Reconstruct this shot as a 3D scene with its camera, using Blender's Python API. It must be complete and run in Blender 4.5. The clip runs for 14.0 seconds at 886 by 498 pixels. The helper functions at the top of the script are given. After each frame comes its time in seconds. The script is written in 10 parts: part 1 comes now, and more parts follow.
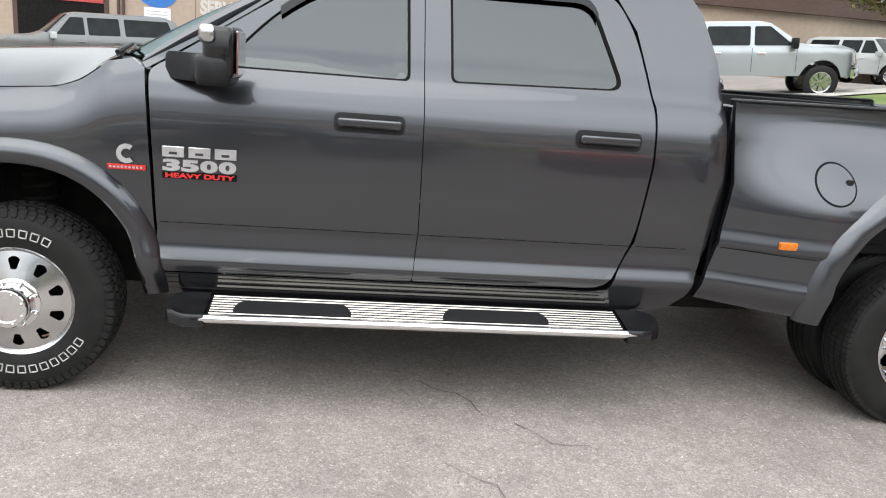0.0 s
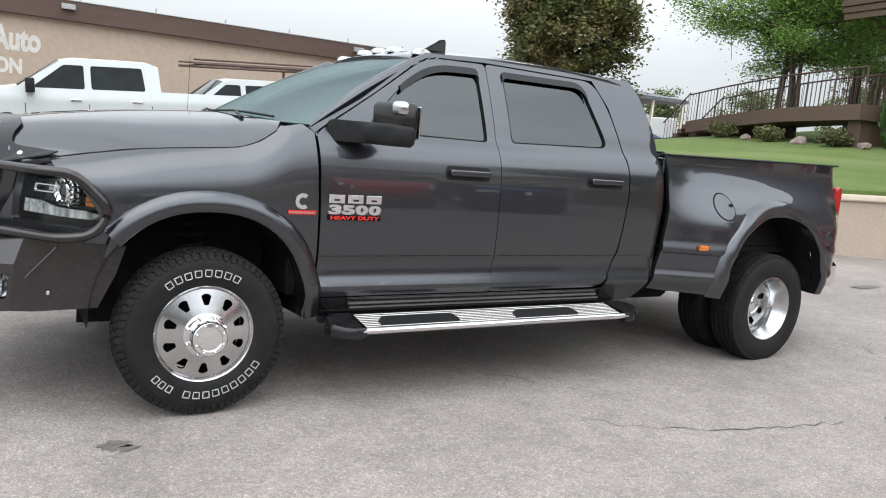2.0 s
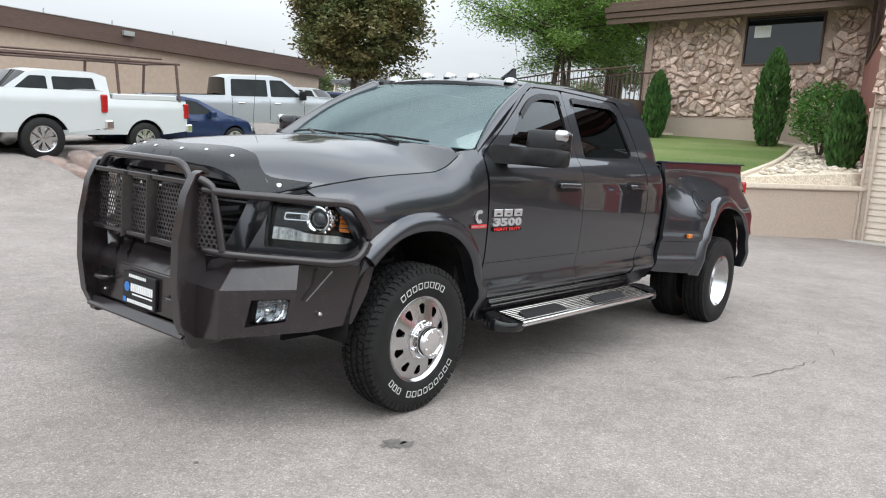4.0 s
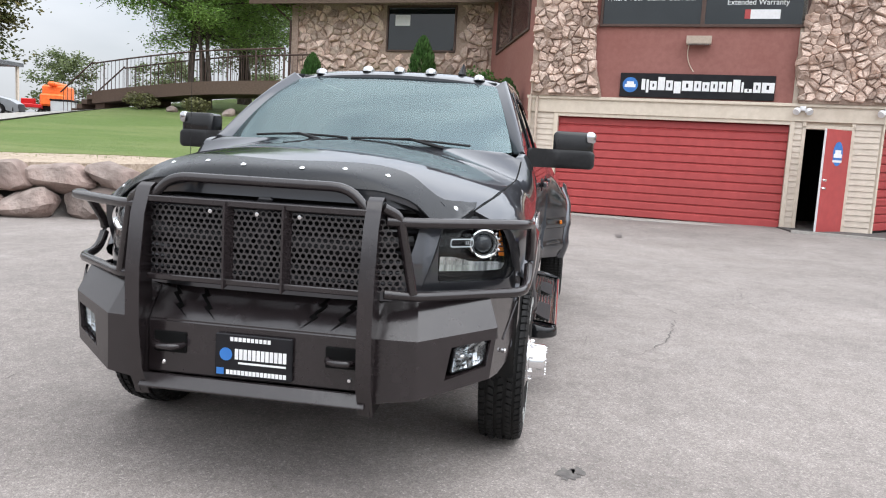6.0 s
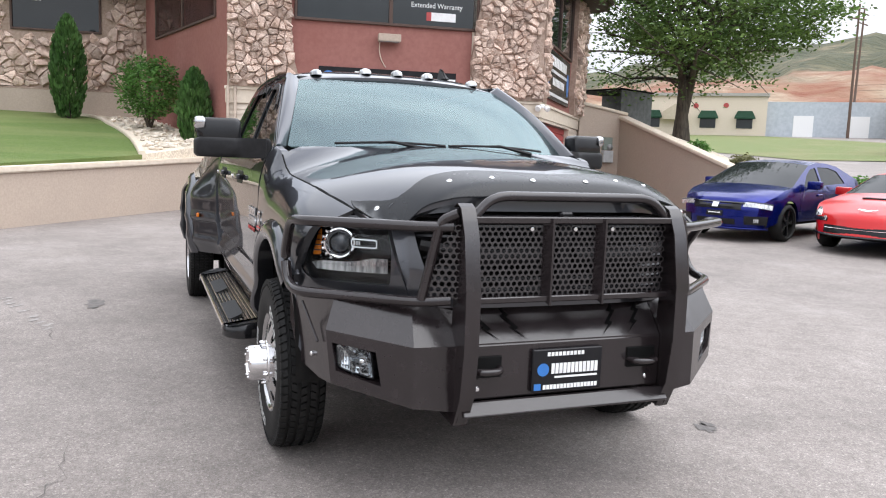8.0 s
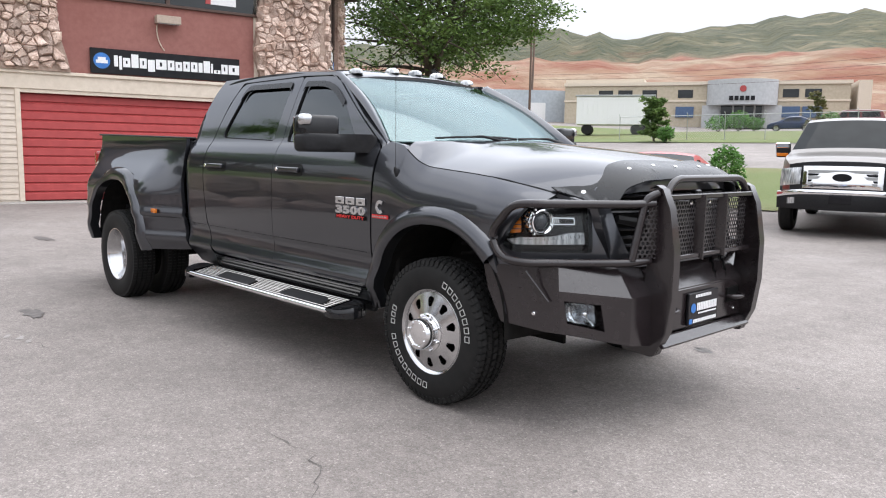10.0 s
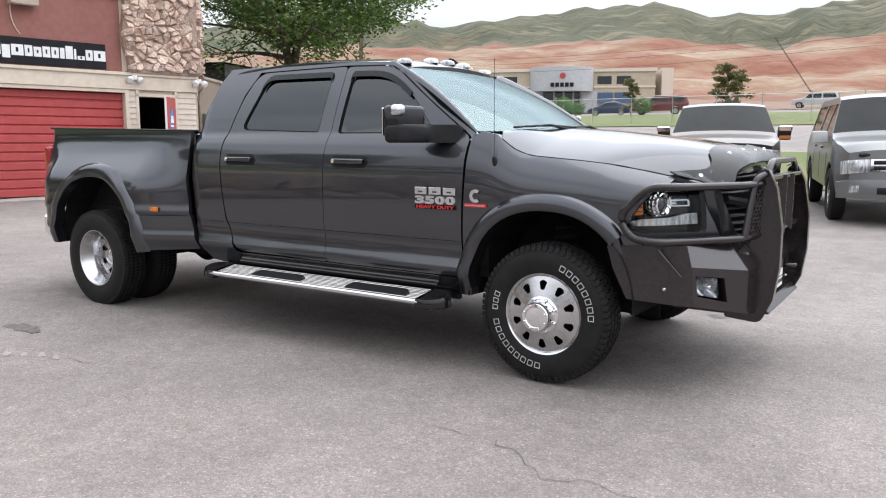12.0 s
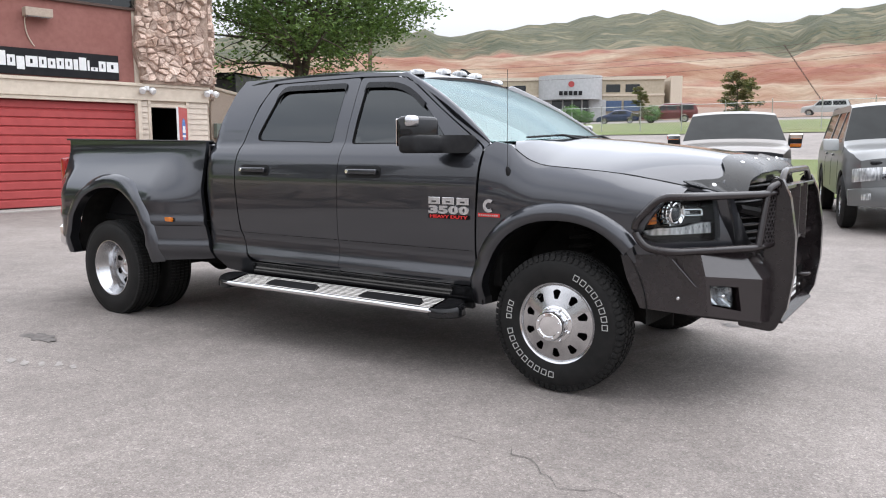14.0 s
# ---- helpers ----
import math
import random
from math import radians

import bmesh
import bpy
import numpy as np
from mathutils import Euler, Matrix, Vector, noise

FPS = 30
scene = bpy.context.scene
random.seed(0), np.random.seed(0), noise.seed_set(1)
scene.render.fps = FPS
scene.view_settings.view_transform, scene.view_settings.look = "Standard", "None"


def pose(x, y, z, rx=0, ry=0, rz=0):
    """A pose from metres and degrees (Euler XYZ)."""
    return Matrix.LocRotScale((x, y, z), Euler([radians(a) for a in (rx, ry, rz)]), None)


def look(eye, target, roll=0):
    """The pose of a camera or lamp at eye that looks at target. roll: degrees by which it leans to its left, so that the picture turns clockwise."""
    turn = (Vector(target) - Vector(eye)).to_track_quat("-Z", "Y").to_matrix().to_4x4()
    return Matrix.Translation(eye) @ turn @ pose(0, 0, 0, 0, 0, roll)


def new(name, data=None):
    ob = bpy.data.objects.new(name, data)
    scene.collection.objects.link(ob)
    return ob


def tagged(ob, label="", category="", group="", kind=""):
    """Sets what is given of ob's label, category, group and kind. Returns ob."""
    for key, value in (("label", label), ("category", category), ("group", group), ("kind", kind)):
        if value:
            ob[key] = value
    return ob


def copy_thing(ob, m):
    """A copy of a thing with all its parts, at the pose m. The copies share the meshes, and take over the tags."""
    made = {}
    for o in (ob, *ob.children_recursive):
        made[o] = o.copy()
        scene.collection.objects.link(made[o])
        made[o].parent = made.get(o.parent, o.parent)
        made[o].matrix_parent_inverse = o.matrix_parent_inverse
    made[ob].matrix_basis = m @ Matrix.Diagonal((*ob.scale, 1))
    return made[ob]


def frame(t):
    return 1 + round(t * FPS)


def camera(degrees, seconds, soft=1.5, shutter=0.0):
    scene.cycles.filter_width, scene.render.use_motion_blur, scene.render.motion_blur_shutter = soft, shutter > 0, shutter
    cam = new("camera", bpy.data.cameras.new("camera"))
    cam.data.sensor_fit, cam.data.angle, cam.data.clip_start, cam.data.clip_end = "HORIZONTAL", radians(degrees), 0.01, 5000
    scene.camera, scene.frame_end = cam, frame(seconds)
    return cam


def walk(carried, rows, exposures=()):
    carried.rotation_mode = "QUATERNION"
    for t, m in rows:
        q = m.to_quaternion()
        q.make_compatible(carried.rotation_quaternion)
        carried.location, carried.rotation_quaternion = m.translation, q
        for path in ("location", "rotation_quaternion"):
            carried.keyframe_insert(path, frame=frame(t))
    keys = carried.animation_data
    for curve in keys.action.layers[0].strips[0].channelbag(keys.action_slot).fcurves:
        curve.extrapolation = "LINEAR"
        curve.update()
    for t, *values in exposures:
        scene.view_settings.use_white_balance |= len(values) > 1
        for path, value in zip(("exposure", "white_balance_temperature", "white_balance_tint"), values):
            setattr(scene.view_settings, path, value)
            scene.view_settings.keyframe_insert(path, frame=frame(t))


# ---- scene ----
import itertools

cam = camera(60.1, 14.0, soft=1.1)
PATH = [
    (0, (1.348, -4.26, 1.545), (1.608, -2.337, 1.06), 4.8),
    (0.5, (0.868, -4.33, 1.497), (1.358, -2.446, 1.038), 5.5),
    (1, (0.233, -4.459, 1.447), (0.884, -2.61, 1.051), 5.6),
    (1.5, (-0.384, -4.588, 1.456), (0.428, -2.791, 1.124), 5.2),
    (2, (-0.961, -4.619, 1.429), (0.091, -2.942, 1.146), 5.2),
    (2.2, (-1.233, -4.614, 1.454), (-0.126, -2.971, 1.181), 5.2),
    (4.3, (-3.283, -3.293, 1.442), (-1.667, -2.145, 1.173), 4.5),
    (4.5, (-3.395, -3.055, 1.431), (-1.73, -1.979, 1.161), 4.4),
    (5, (-3.617, -2.438, 1.424), (-1.825, -1.59, 1.161), 4.1),
    (5.5, (-3.744, -1.792, 1.457), (-1.846, -1.216, 1.203), 3.8),
    (6, (-3.826, -1.144, 1.418), (-1.864, -0.846, 1.171), 3.3),
    (6.5, (-3.788, -0.517, 1.434), (-1.804, -0.458, 1.191), 3.0),
    (7, (-3.755, 0.187, 1.418), (-1.787, -0.087, 1.182), 2.6),
    (7.5, (-3.676, 0.857, 1.4), (-1.753, 0.362, 1.165), 2.3),
    (8, (-3.651, 1.566, 1.399), (-1.801, 0.843, 1.168), 2.0),
    (8.2, (-3.61, 1.829, 1.371), (-1.792, 1.029, 1.139), 1.8),
    (10.3, (-2.851, 4.051, 1.385), (-1.481, 2.616, 1.131), 0.9),
    (10.5, (-2.719, 4.206, 1.369), (-1.395, 2.73, 1.113), 0.8),
    (11, (-2.383, 4.566, 1.37), (-1.161, 3.005, 1.103), 0.6),
    (11.5, (-2.12, 4.777, 1.38), (-0.958, 3.173, 1.107), 0.3),
    (12, (-1.885, 4.888, 1.384), (-0.791, 3.237, 1.104), -0.0),
    (12.5, (-1.809, 5.032, 1.386), (-0.748, 3.359, 1.109), -0.1),
    (13, (-1.814, 5.049, 1.414), (-0.749, 3.379, 1.14), -0.3),
    (13.5, (-1.859, 4.977, 1.409), (-0.765, 3.324, 1.144), -0.3),
    (14, (-1.875, 4.926, 1.394), (-0.76, 3.285, 1.136), -0.2),
]
walk(cam, [(t, look(e, g, r)) for t, e, g, r in PATH], [(0.0, 1.18, 6700, 5), (1.0, 1.14, 6650, 5), (2.0, 0.99, 6500, 5), (5.5, 1.01, 6450, 7), (7.0, 1.10, 6450, 10), (8.0, 1.10, 6450, 10), (10.5, 1.00, 6450, 10), (14.0, 0.98, 6450, 10)])

# ---- world and sun ----
SUN_EL, SUN_AZ = radians(72), radians(225)
world = bpy.data.worlds.new("overcast_sky")
scene.world = world
world.use_nodes = True
wn, wl = world.node_tree.nodes, world.node_tree.links
wn.clear()
w_out = wn.new("ShaderNodeOutputWorld")
w_bg = wn.new("ShaderNodeBackground")
w_sky = wn.new("ShaderNodeTexSky")
w_sky.sky_type = "NISHITA"
w_sky.sun_disc = False
w_sky.sun_elevation, w_sky.sun_rotation = SUN_EL, SUN_AZ
w_sky.air_density, w_sky.dust_density = 1.0, 2.0
w_co = wn.new("ShaderNodeTexCoord")
w_map = wn.new("ShaderNodeMapping")
w_map.inputs["Scale"].default_value = (1.0, 1.0, 3.0)
w_noise = wn.new("ShaderNodeTexNoise")
w_noise.inputs["Scale"].default_value = 1.6
w_noise.inputs["Detail"].default_value = 6.0
w_ramp = wn.new("ShaderNodeValToRGB")
w_ramp.color_ramp.elements[0].position, w_ramp.color_ramp.elements[0].color = 0.36, (0.66, 0.66, 0.66, 1)
w_ramp.color_ramp.elements[1].position, w_ramp.color_ramp.elements[1].color = 0.54, (0.97, 0.97, 0.97, 1)
w_cloud = wn.new("ShaderNodeMix")
w_cloud.data_type = "RGBA"
w_cloud.inputs["B"].default_value = (9.35, 9.58, 10.20, 1)
wl.new(w_co.outputs["Generated"], w_map.inputs["Vector"])
wl.new(w_map.outputs["Vector"], w_noise.inputs["Vector"])
wl.new(w_noise.outputs["Fac"], w_ramp.inputs["Fac"])
wl.new(w_ramp.outputs["Color"], w_cloud.inputs["Factor"])
wl.new(w_sky.outputs["Color"], w_cloud.inputs["A"])
# an overcast sky is brighter overhead than at the horizon
w_sep = wn.new("ShaderNodeSeparateXYZ")
w_lift = wn.new("ShaderNodeMapRange")
w_lift.interpolation_type = "SMOOTHSTEP"
w_lift.inputs["From Min"].default_value, w_lift.inputs["From Max"].default_value = 0.04, 0.56
w_lift.inputs["To Min"].default_value, w_lift.inputs["To Max"].default_value = 0.37, 1.28
w_mul = wn.new("ShaderNodeVectorMath")
w_mul.operation = "SCALE"
wl.new(w_co.outputs["Generated"], w_sep.inputs["Vector"])
wl.new(w_sep.outputs["Z"], w_lift.inputs["Value"])
wl.new(w_cloud.outputs["Result"], w_mul.inputs[0])
wl.new(w_lift.outputs["Result"], w_mul.inputs["Scale"])
# and brighter high up on the side of the hidden sun
w_dot = wn.new("ShaderNodeVectorMath")
w_dot.operation = "DOT_PRODUCT"
w_dot.inputs[1].default_value = (-0.25, -0.97, 0.0)
w_high = wn.new("ShaderNodeMapRange")
w_high.interpolation_type = "SMOOTHSTEP"
w_high.inputs["From Min"].default_value, w_high.inputs["From Max"].default_value = 0.12, 0.60
w_side = wn.new("ShaderNodeMath")
w_side.operation = "MULTIPLY"
w_gain = wn.new("ShaderNodeMath")
w_gain.operation = "MULTIPLY_ADD"
w_gain.inputs[1].default_value, w_gain.inputs[2].default_value = 0.55, 1.0
w_sun = wn.new("ShaderNodeVectorMath")
w_sun.operation = "SCALE"
wl.new(w_co.outputs["Generated"], w_dot.inputs[0])
wl.new(w_sep.outputs["Z"], w_high.inputs["Value"])
w_pos, w_neg, w_posk, w_sum = (wn.new("ShaderNodeMath") for _ in range(4))
w_pos.operation, w_neg.operation, w_posk.operation, w_sum.operation = "MAXIMUM", "MINIMUM", "MULTIPLY", "ADD"
w_pos.inputs[1].default_value, w_neg.inputs[1].default_value = 0.0, 0.0
w_low = wn.new("ShaderNodeMapRange")
w_low.interpolation_type = "SMOOTHSTEP"
w_low.inputs["From Min"].default_value, w_low.inputs["From Max"].default_value = 0.12, 0.40
w_low.inputs["To Max"].default_value = 0.66
wl.new(w_dot.outputs["Value"], w_pos.inputs[0])
wl.new(w_dot.outputs["Value"], w_neg.inputs[0])
wl.new(w_sep.outputs["Z"], w_low.inputs["Value"])
wl.new(w_pos.outputs["Value"], w_posk.inputs[0])
wl.new(w_low.outputs["Result"], w_posk.inputs[1])
wl.new(w_neg.outputs["Value"], w_side.inputs[0])
wl.new(w_high.outputs["Result"], w_side.inputs[1])
wl.new(w_posk.outputs["Value"], w_sum.inputs[0])
wl.new(w_side.outputs["Value"], w_sum.inputs[1])
wl.new(w_sum.outputs["Value"], w_gain.inputs[0])
wl.new(w_gain.outputs["Value"], w_sun.inputs["Scale"])
wl.new(w_mul.outputs["Vector"], w_sun.inputs[0])
wl.new(w_sun.outputs["Vector"], w_bg.inputs["Color"])
w_bg.inputs["Strength"].default_value = 0.113
wl.new(w_bg.outputs["Background"], w_out.inputs["Surface"])

sun = new("sun", bpy.data.lights.new("sun", "SUN"))
sun.data.energy, sun.data.angle, sun.data.color = 0.5, radians(60), (1.0, 0.975, 0.94)
sun.matrix_world = look((math.sin(SUN_AZ) * 50 * math.cos(SUN_EL), math.cos(SUN_AZ) * 50 * math.cos(SUN_EL), 50 * math.sin(SUN_EL)), (0, 0, 0))
scene.view_settings.exposure = 0.88


# ---- helpers of this scene ----
def curve(pts):
    """A smooth function through the points."""
    xs, ys = [p[0] for p in pts], [p[1] for p in pts]
    n = len(pts)
    d = [(ys[i + 1] - ys[i]) / (xs[i + 1] - xs[i]) for i in range(n - 1)]
    m = [d[0]] + [0 if d[i - 1] * d[i] <= 0 else 2 * d[i - 1] * d[i] / (d[i - 1] + d[i]) for i in range(1, n - 1)] + [d[-1]]

    def f(x):
        if x <= xs[0]:
            return ys[0]
        if x >= xs[-1]:
            return ys[-1]
        i = max(k for k in range(n - 1) if xs[k] <= x)
        h = xs[i + 1] - xs[i]
        t = (x - xs[i]) / h
        return ((2 * t**3 - 3 * t**2 + 1) * ys[i] + (t**3 - 2 * t**2 + t) * h * m[i]
                + (-2 * t**3 + 3 * t**2) * ys[i + 1] + (t**3 - t**2) * h * m[i + 1])
    return f


def sstep(a, b, x):
    t = min(1.0, max(0.0, (x - a) / (b - a)))
    return t * t * (3 - 2 * t)


def rounded(pts, r, n=4):
    """A polygon with its corners rounded; r: one radius or one for each corner."""
    out = []
    k = len(pts)
    for i, p in enumerate(pts):
        ri = r[i] if isinstance(r, (list, tuple)) else r
        p, a, b = Vector(p), Vector(pts[i - 1]), Vector(pts[(i + 1) % k])
        if ri <= 0:
            out.append(tuple(p))
            continue
        da, db = min(ri, (a - p).length * 0.45), min(ri, (b - p).length * 0.45)
        s, e = p + (a - p).normalized() * da, p + (b - p).normalized() * db
        for j in range(n + 1):
            t = j / n
            out.append(tuple(s * (1 - t)**2 + p * 2 * t * (1 - t) + e * t**2))
    return out


def finish(name, bm, material, parent=None, label="", angle=35, recalc=True):
    if recalc:
        bmesh.ops.recalc_face_normals(bm, faces=bm.faces)
    me = bpy.data.meshes.new(name)
    bm.to_mesh(me)
    bm.free()
    for f in me.polygons:
        f.use_smooth = angle > 0
    if 0 < angle < 180:
        me.set_sharp_from_angle(angle=radians(angle))
    for m in (material if isinstance(material, (list, tuple)) else (material,)):
        me.materials.append(m)
    ob = new(name, me)
    if parent:
        ob.parent = parent
    if label:
        ob["label"] = label
    return ob


def part(name, bm, material, parent, label="", angle=35):
    return finish(name, bm, material, parent, label, angle)


def thing(name, label, category, m=None, group="", kind=""):
    ob = tagged(new(name), label, category, group, kind)
    ob.empty_display_size = 0.2
    if m:
        ob.matrix_basis = m
    return ob


def box(bm, x0, x1, y0, y1, z0, z1, bevel=0.0, m=None, seg=1):
    """A box, with bevelled edges, joined to bm."""
    r = bmesh.ops.create_cube(bm, size=1.0, matrix=Matrix.LocRotScale(((x0 + x1) / 2, (y0 + y1) / 2, (z0 + z1) / 2), None, (abs(x1 - x0), abs(y1 - y0), abs(z1 - z0))))
    vs = r["verts"]
    if bevel:
        es = list({e for v in vs for e in v.link_edges})
        r2 = bmesh.ops.bevel(bm, geom=es, offset=bevel, segments=seg, affect="EDGES", profile=0.6)
        vs = list({v for f in r2["faces"] for v in f.verts} | {v for v in vs if v.is_valid})
    if m:
        bmesh.ops.transform(bm, matrix=m, verts=vs)
    return vs


def boxpart(name, dims, material, parent, label="", bevel=0.004, m=None):
    bm = bmesh.new()
    box(bm, *dims, bevel=bevel, m=m)
    return part(name, bm, material, parent, label)


def lathe(bm, profile, seg=32, m=None, closed=False):
    """Turns (radius, height) points round the z axis."""
    rings = []
    for r, z in profile:
        rings.append([bm.verts.new((r * math.cos(2 * math.pi * i / seg), r * math.sin(2 * math.pi * i / seg), z)) for i in range(seg)]
                     if r > 1e-6 else [bm.verts.new((0, 0, z))])
    pairs = list(zip(rings, rings[1:])) + ([(rings[-1], rings[0])] if closed else [])
    for a, b in pairs:
        for i in range(seg):
            j = (i + 1) % seg
            q = [a[i % len(a)], a[j % len(a)], b[j % len(b)], b[i % len(b)]]
            q = list(dict.fromkeys(q))
            if len(q) > 2:
                bm.faces.new(q)
    vs = [v for r in rings for v in r]
    if m:
        bmesh.ops.transform(bm, matrix=m, verts=vs)
    return vs


def tube(bm, pts, r, seg=8, caps=True, square=False):
    """A tube along the points; r: a radius or one for each point."""
    pts = [Vector(p) for p in pts]
    rings = []
    up = Vector((0, 0, 1))
    for i, p in enumerate(pts):
        d = (pts[min(i + 1, len(pts) - 1)] - pts[max(i - 1, 0)]).normalized()
        ref = up if abs(d.dot(up)) < 0.95 else Vector((1, 0, 0))
        a = d.cross(ref).normalized()
        b = d.cross(a).normalized()
        ri = r[i] if isinstance(r, (list, tuple)) else r
        ring = []
        for k in range(seg):
            t = 2 * math.pi * (k + (0.5 if square else 0)) / seg
            ring.append(bm.verts.new(p + (a * math.cos(t) + b * math.sin(t)) * ri))
        rings.append(ring)
    for a, b in zip(rings, rings[1:]):
        for k in range(seg):
            bm.faces.new((a[k], a[(k + 1) % seg], b[(k + 1) % seg], b[k]))
    if caps:
        bm.faces.new(rings[0][::-1])
        bm.faces.new(rings[-1])
    return [v for r_ in rings for v in r_]


def arc(p, c, q, n=6):
    """Points of a bend from p to q round the corner c."""
    p, c, q = Vector(p), Vector(c), Vector(q)
    return [p * (1 - t)**2 + c * 2 * t * (1 - t) + q * t**2 for t in (i / n for i in range(n + 1))]


def bent(pts, r, n=5):
    """A 3D line with its inner corners bent."""
    out = [Vector(pts[0])]
    for a, p, b in zip(pts, pts[1:], pts[2:]):
        a, p, b = Vector(a), Vector(p), Vector(b)
        da, db = min(r, (a - p).length * 0.48), min(r, (b - p).length * 0.48)
        out += arc(p + (a - p).normalized() * da, p, p + (b - p).normalized() * db, n)
    return out + [Vector(pts[-1])]


def panel(name, loops, fmap, material, parent, step=0.06, thick=(0, 0, 0), label="", angle=35):
    """A sheet cut to the loops (the first one outside, the others holes) in two parameters and laid onto the surface fmap(a, b).
    thick: the way in which it gets its thickness."""
    bm = bmesh.new()
    edges = []
    for lp in loops:
        vs = [bm.verts.new((p[0], p[1], 0)) for p in lp]
        edges += [bm.edges.new((vs[i - 1], vs[i])) for i in range(len(vs))]
    bmesh.ops.triangle_fill(bm, edges=edges, use_beauty=True, use_dissolve=False)
    for ax in (0, 1):
        lo, hi = min(p[ax] for p in loops[0]), max(p[ax] for p in loops[0])
        st = step[ax] if isinstance(step, (list, tuple)) else step
        k = max(1, round((hi - lo) / st))
        for i in range(1, k):
            co, no = [0, 0, 0], [0, 0, 0]
            co[ax], no[ax] = lo + (hi - lo) * i / k, 1
            bmesh.ops.bisect_plane(bm, geom=bm.verts[:] + bm.edges[:] + bm.faces[:], plane_co=co, plane_no=no, dist=1e-5)
    bmesh.ops.remove_doubles(bm, verts=bm.verts, dist=1e-5)
    front = bm.faces.layers.int.new("front")
    la, lb = bm.verts.layers.float.new("a"), bm.verts.layers.float.new("b")
    for f in bm.faces:
        f[front] = 1
    for v in bm.verts:
        v[la], v[lb] = v.co.x, v.co.y
    for v in bm.verts:
        v.co = fmap(v[la], v[lb])
    th = Vector(thick)
    if th.length > 0:
        r = bmesh.ops.extrude_face_region(bm, geom=bm.faces[:], use_keep_orig=True)
        nv = [g for g in r["geom"] if isinstance(g, bmesh.types.BMVert)]
        nf = [g for g in r["geom"] if isinstance(g, bmesh.types.BMFace)]
        for f in nf:
            f[front] = 0
        bmesh.ops.translate(bm, vec=th, verts=nv)
        moved = set(nv)
        for f in bm.faces:
            if any(v in moved for v in f.verts):
                f[front] = 0
    bmesh.ops.recalc_face_normals(bm, faces=bm.faces)
    bm.normal_update()
    bm.faces.ensure_lookup_table()
    normals, e = [], 0.004
    for f in bm.faces:
        for lp in f.loops:
            if not f[front]:
                normals.append((0, 0, 0))
                continue
            a, b = lp.vert[la], lp.vert[lb]
            da = Vector(fmap(a + e, b)) - Vector(fmap(a - e, b))
            db = Vector(fmap(a, b + e)) - Vector(fmap(a, b - e))
            nn = da.cross(db).normalized()
            normals.append(tuple(nn if nn.dot(f.normal) >= 0 else -nn))
    ob = finish(name, bm, material, parent, label, angle, recalc=False)
    ob.data.normals_split_custom_set(normals)
    return ob


def words(name, text, size, m, material, parent, depth=0.002, align="CENTER", label="", width=None, squash=1.0, bold=0.0):
    """Writing as a mesh, its baseline along m's x and its top along m's y."""
    cu = bpy.data.curves.new(name, "FONT")
    cu.body, cu.size, cu.extrude, cu.align_x = text, size, depth, align
    cu.offset = bold
    tmp = bpy.data.objects.new(name, cu)
    me = bpy.data.meshes.new_from_object(tmp)
    bpy.data.objects.remove(tmp)
    bpy.data.curves.remove(cu)
    if width:
        xs = [v.co.x for v in me.vertices]
        me.transform(Matrix.Diagonal((width / (max(xs) - min(xs)), squash, 1, 1)))
    me.transform(m)
    me.name = name
    me.materials.clear()
    me.materials.append(material)
    ob = new(name, me)
    ob.parent = parent
    if label:
        ob["label"] = label
    return ob


def frame3(o, x, y):
    """A matrix with its origin at o and its axes along x and y."""
    x, y = Vector(x).normalized(), Vector(y).normalized()
    z = x.cross(y).normalized()
    y = z.cross(x)
    return Matrix(((x.x, y.x, z.x, o[0]), (x.y, y.y, z.y, o[1]), (x.z, y.z, z.z, o[2]), (0, 0, 0, 1)))


def bar(parent, m, x0, x1, y0, y1, mat, name="print_bar", t=0.0012):
    bm = bmesh.new()
    box(bm, x0, x1, y0, y1, 0, t)
    bmesh.ops.transform(bm, matrix=m, verts=bm.verts)
    return part(name, bm, mat, parent, "", 0)


def bars(parent, m, x0, x1, y0, y1, mat, n, gap=0.25, t=0.0012):
    w = (x1 - x0) / n
    for i in range(n):
        bar(parent, m, x0 + i * w, x0 + (i + 1 - gap) * w, y0, y1, mat, t=t)


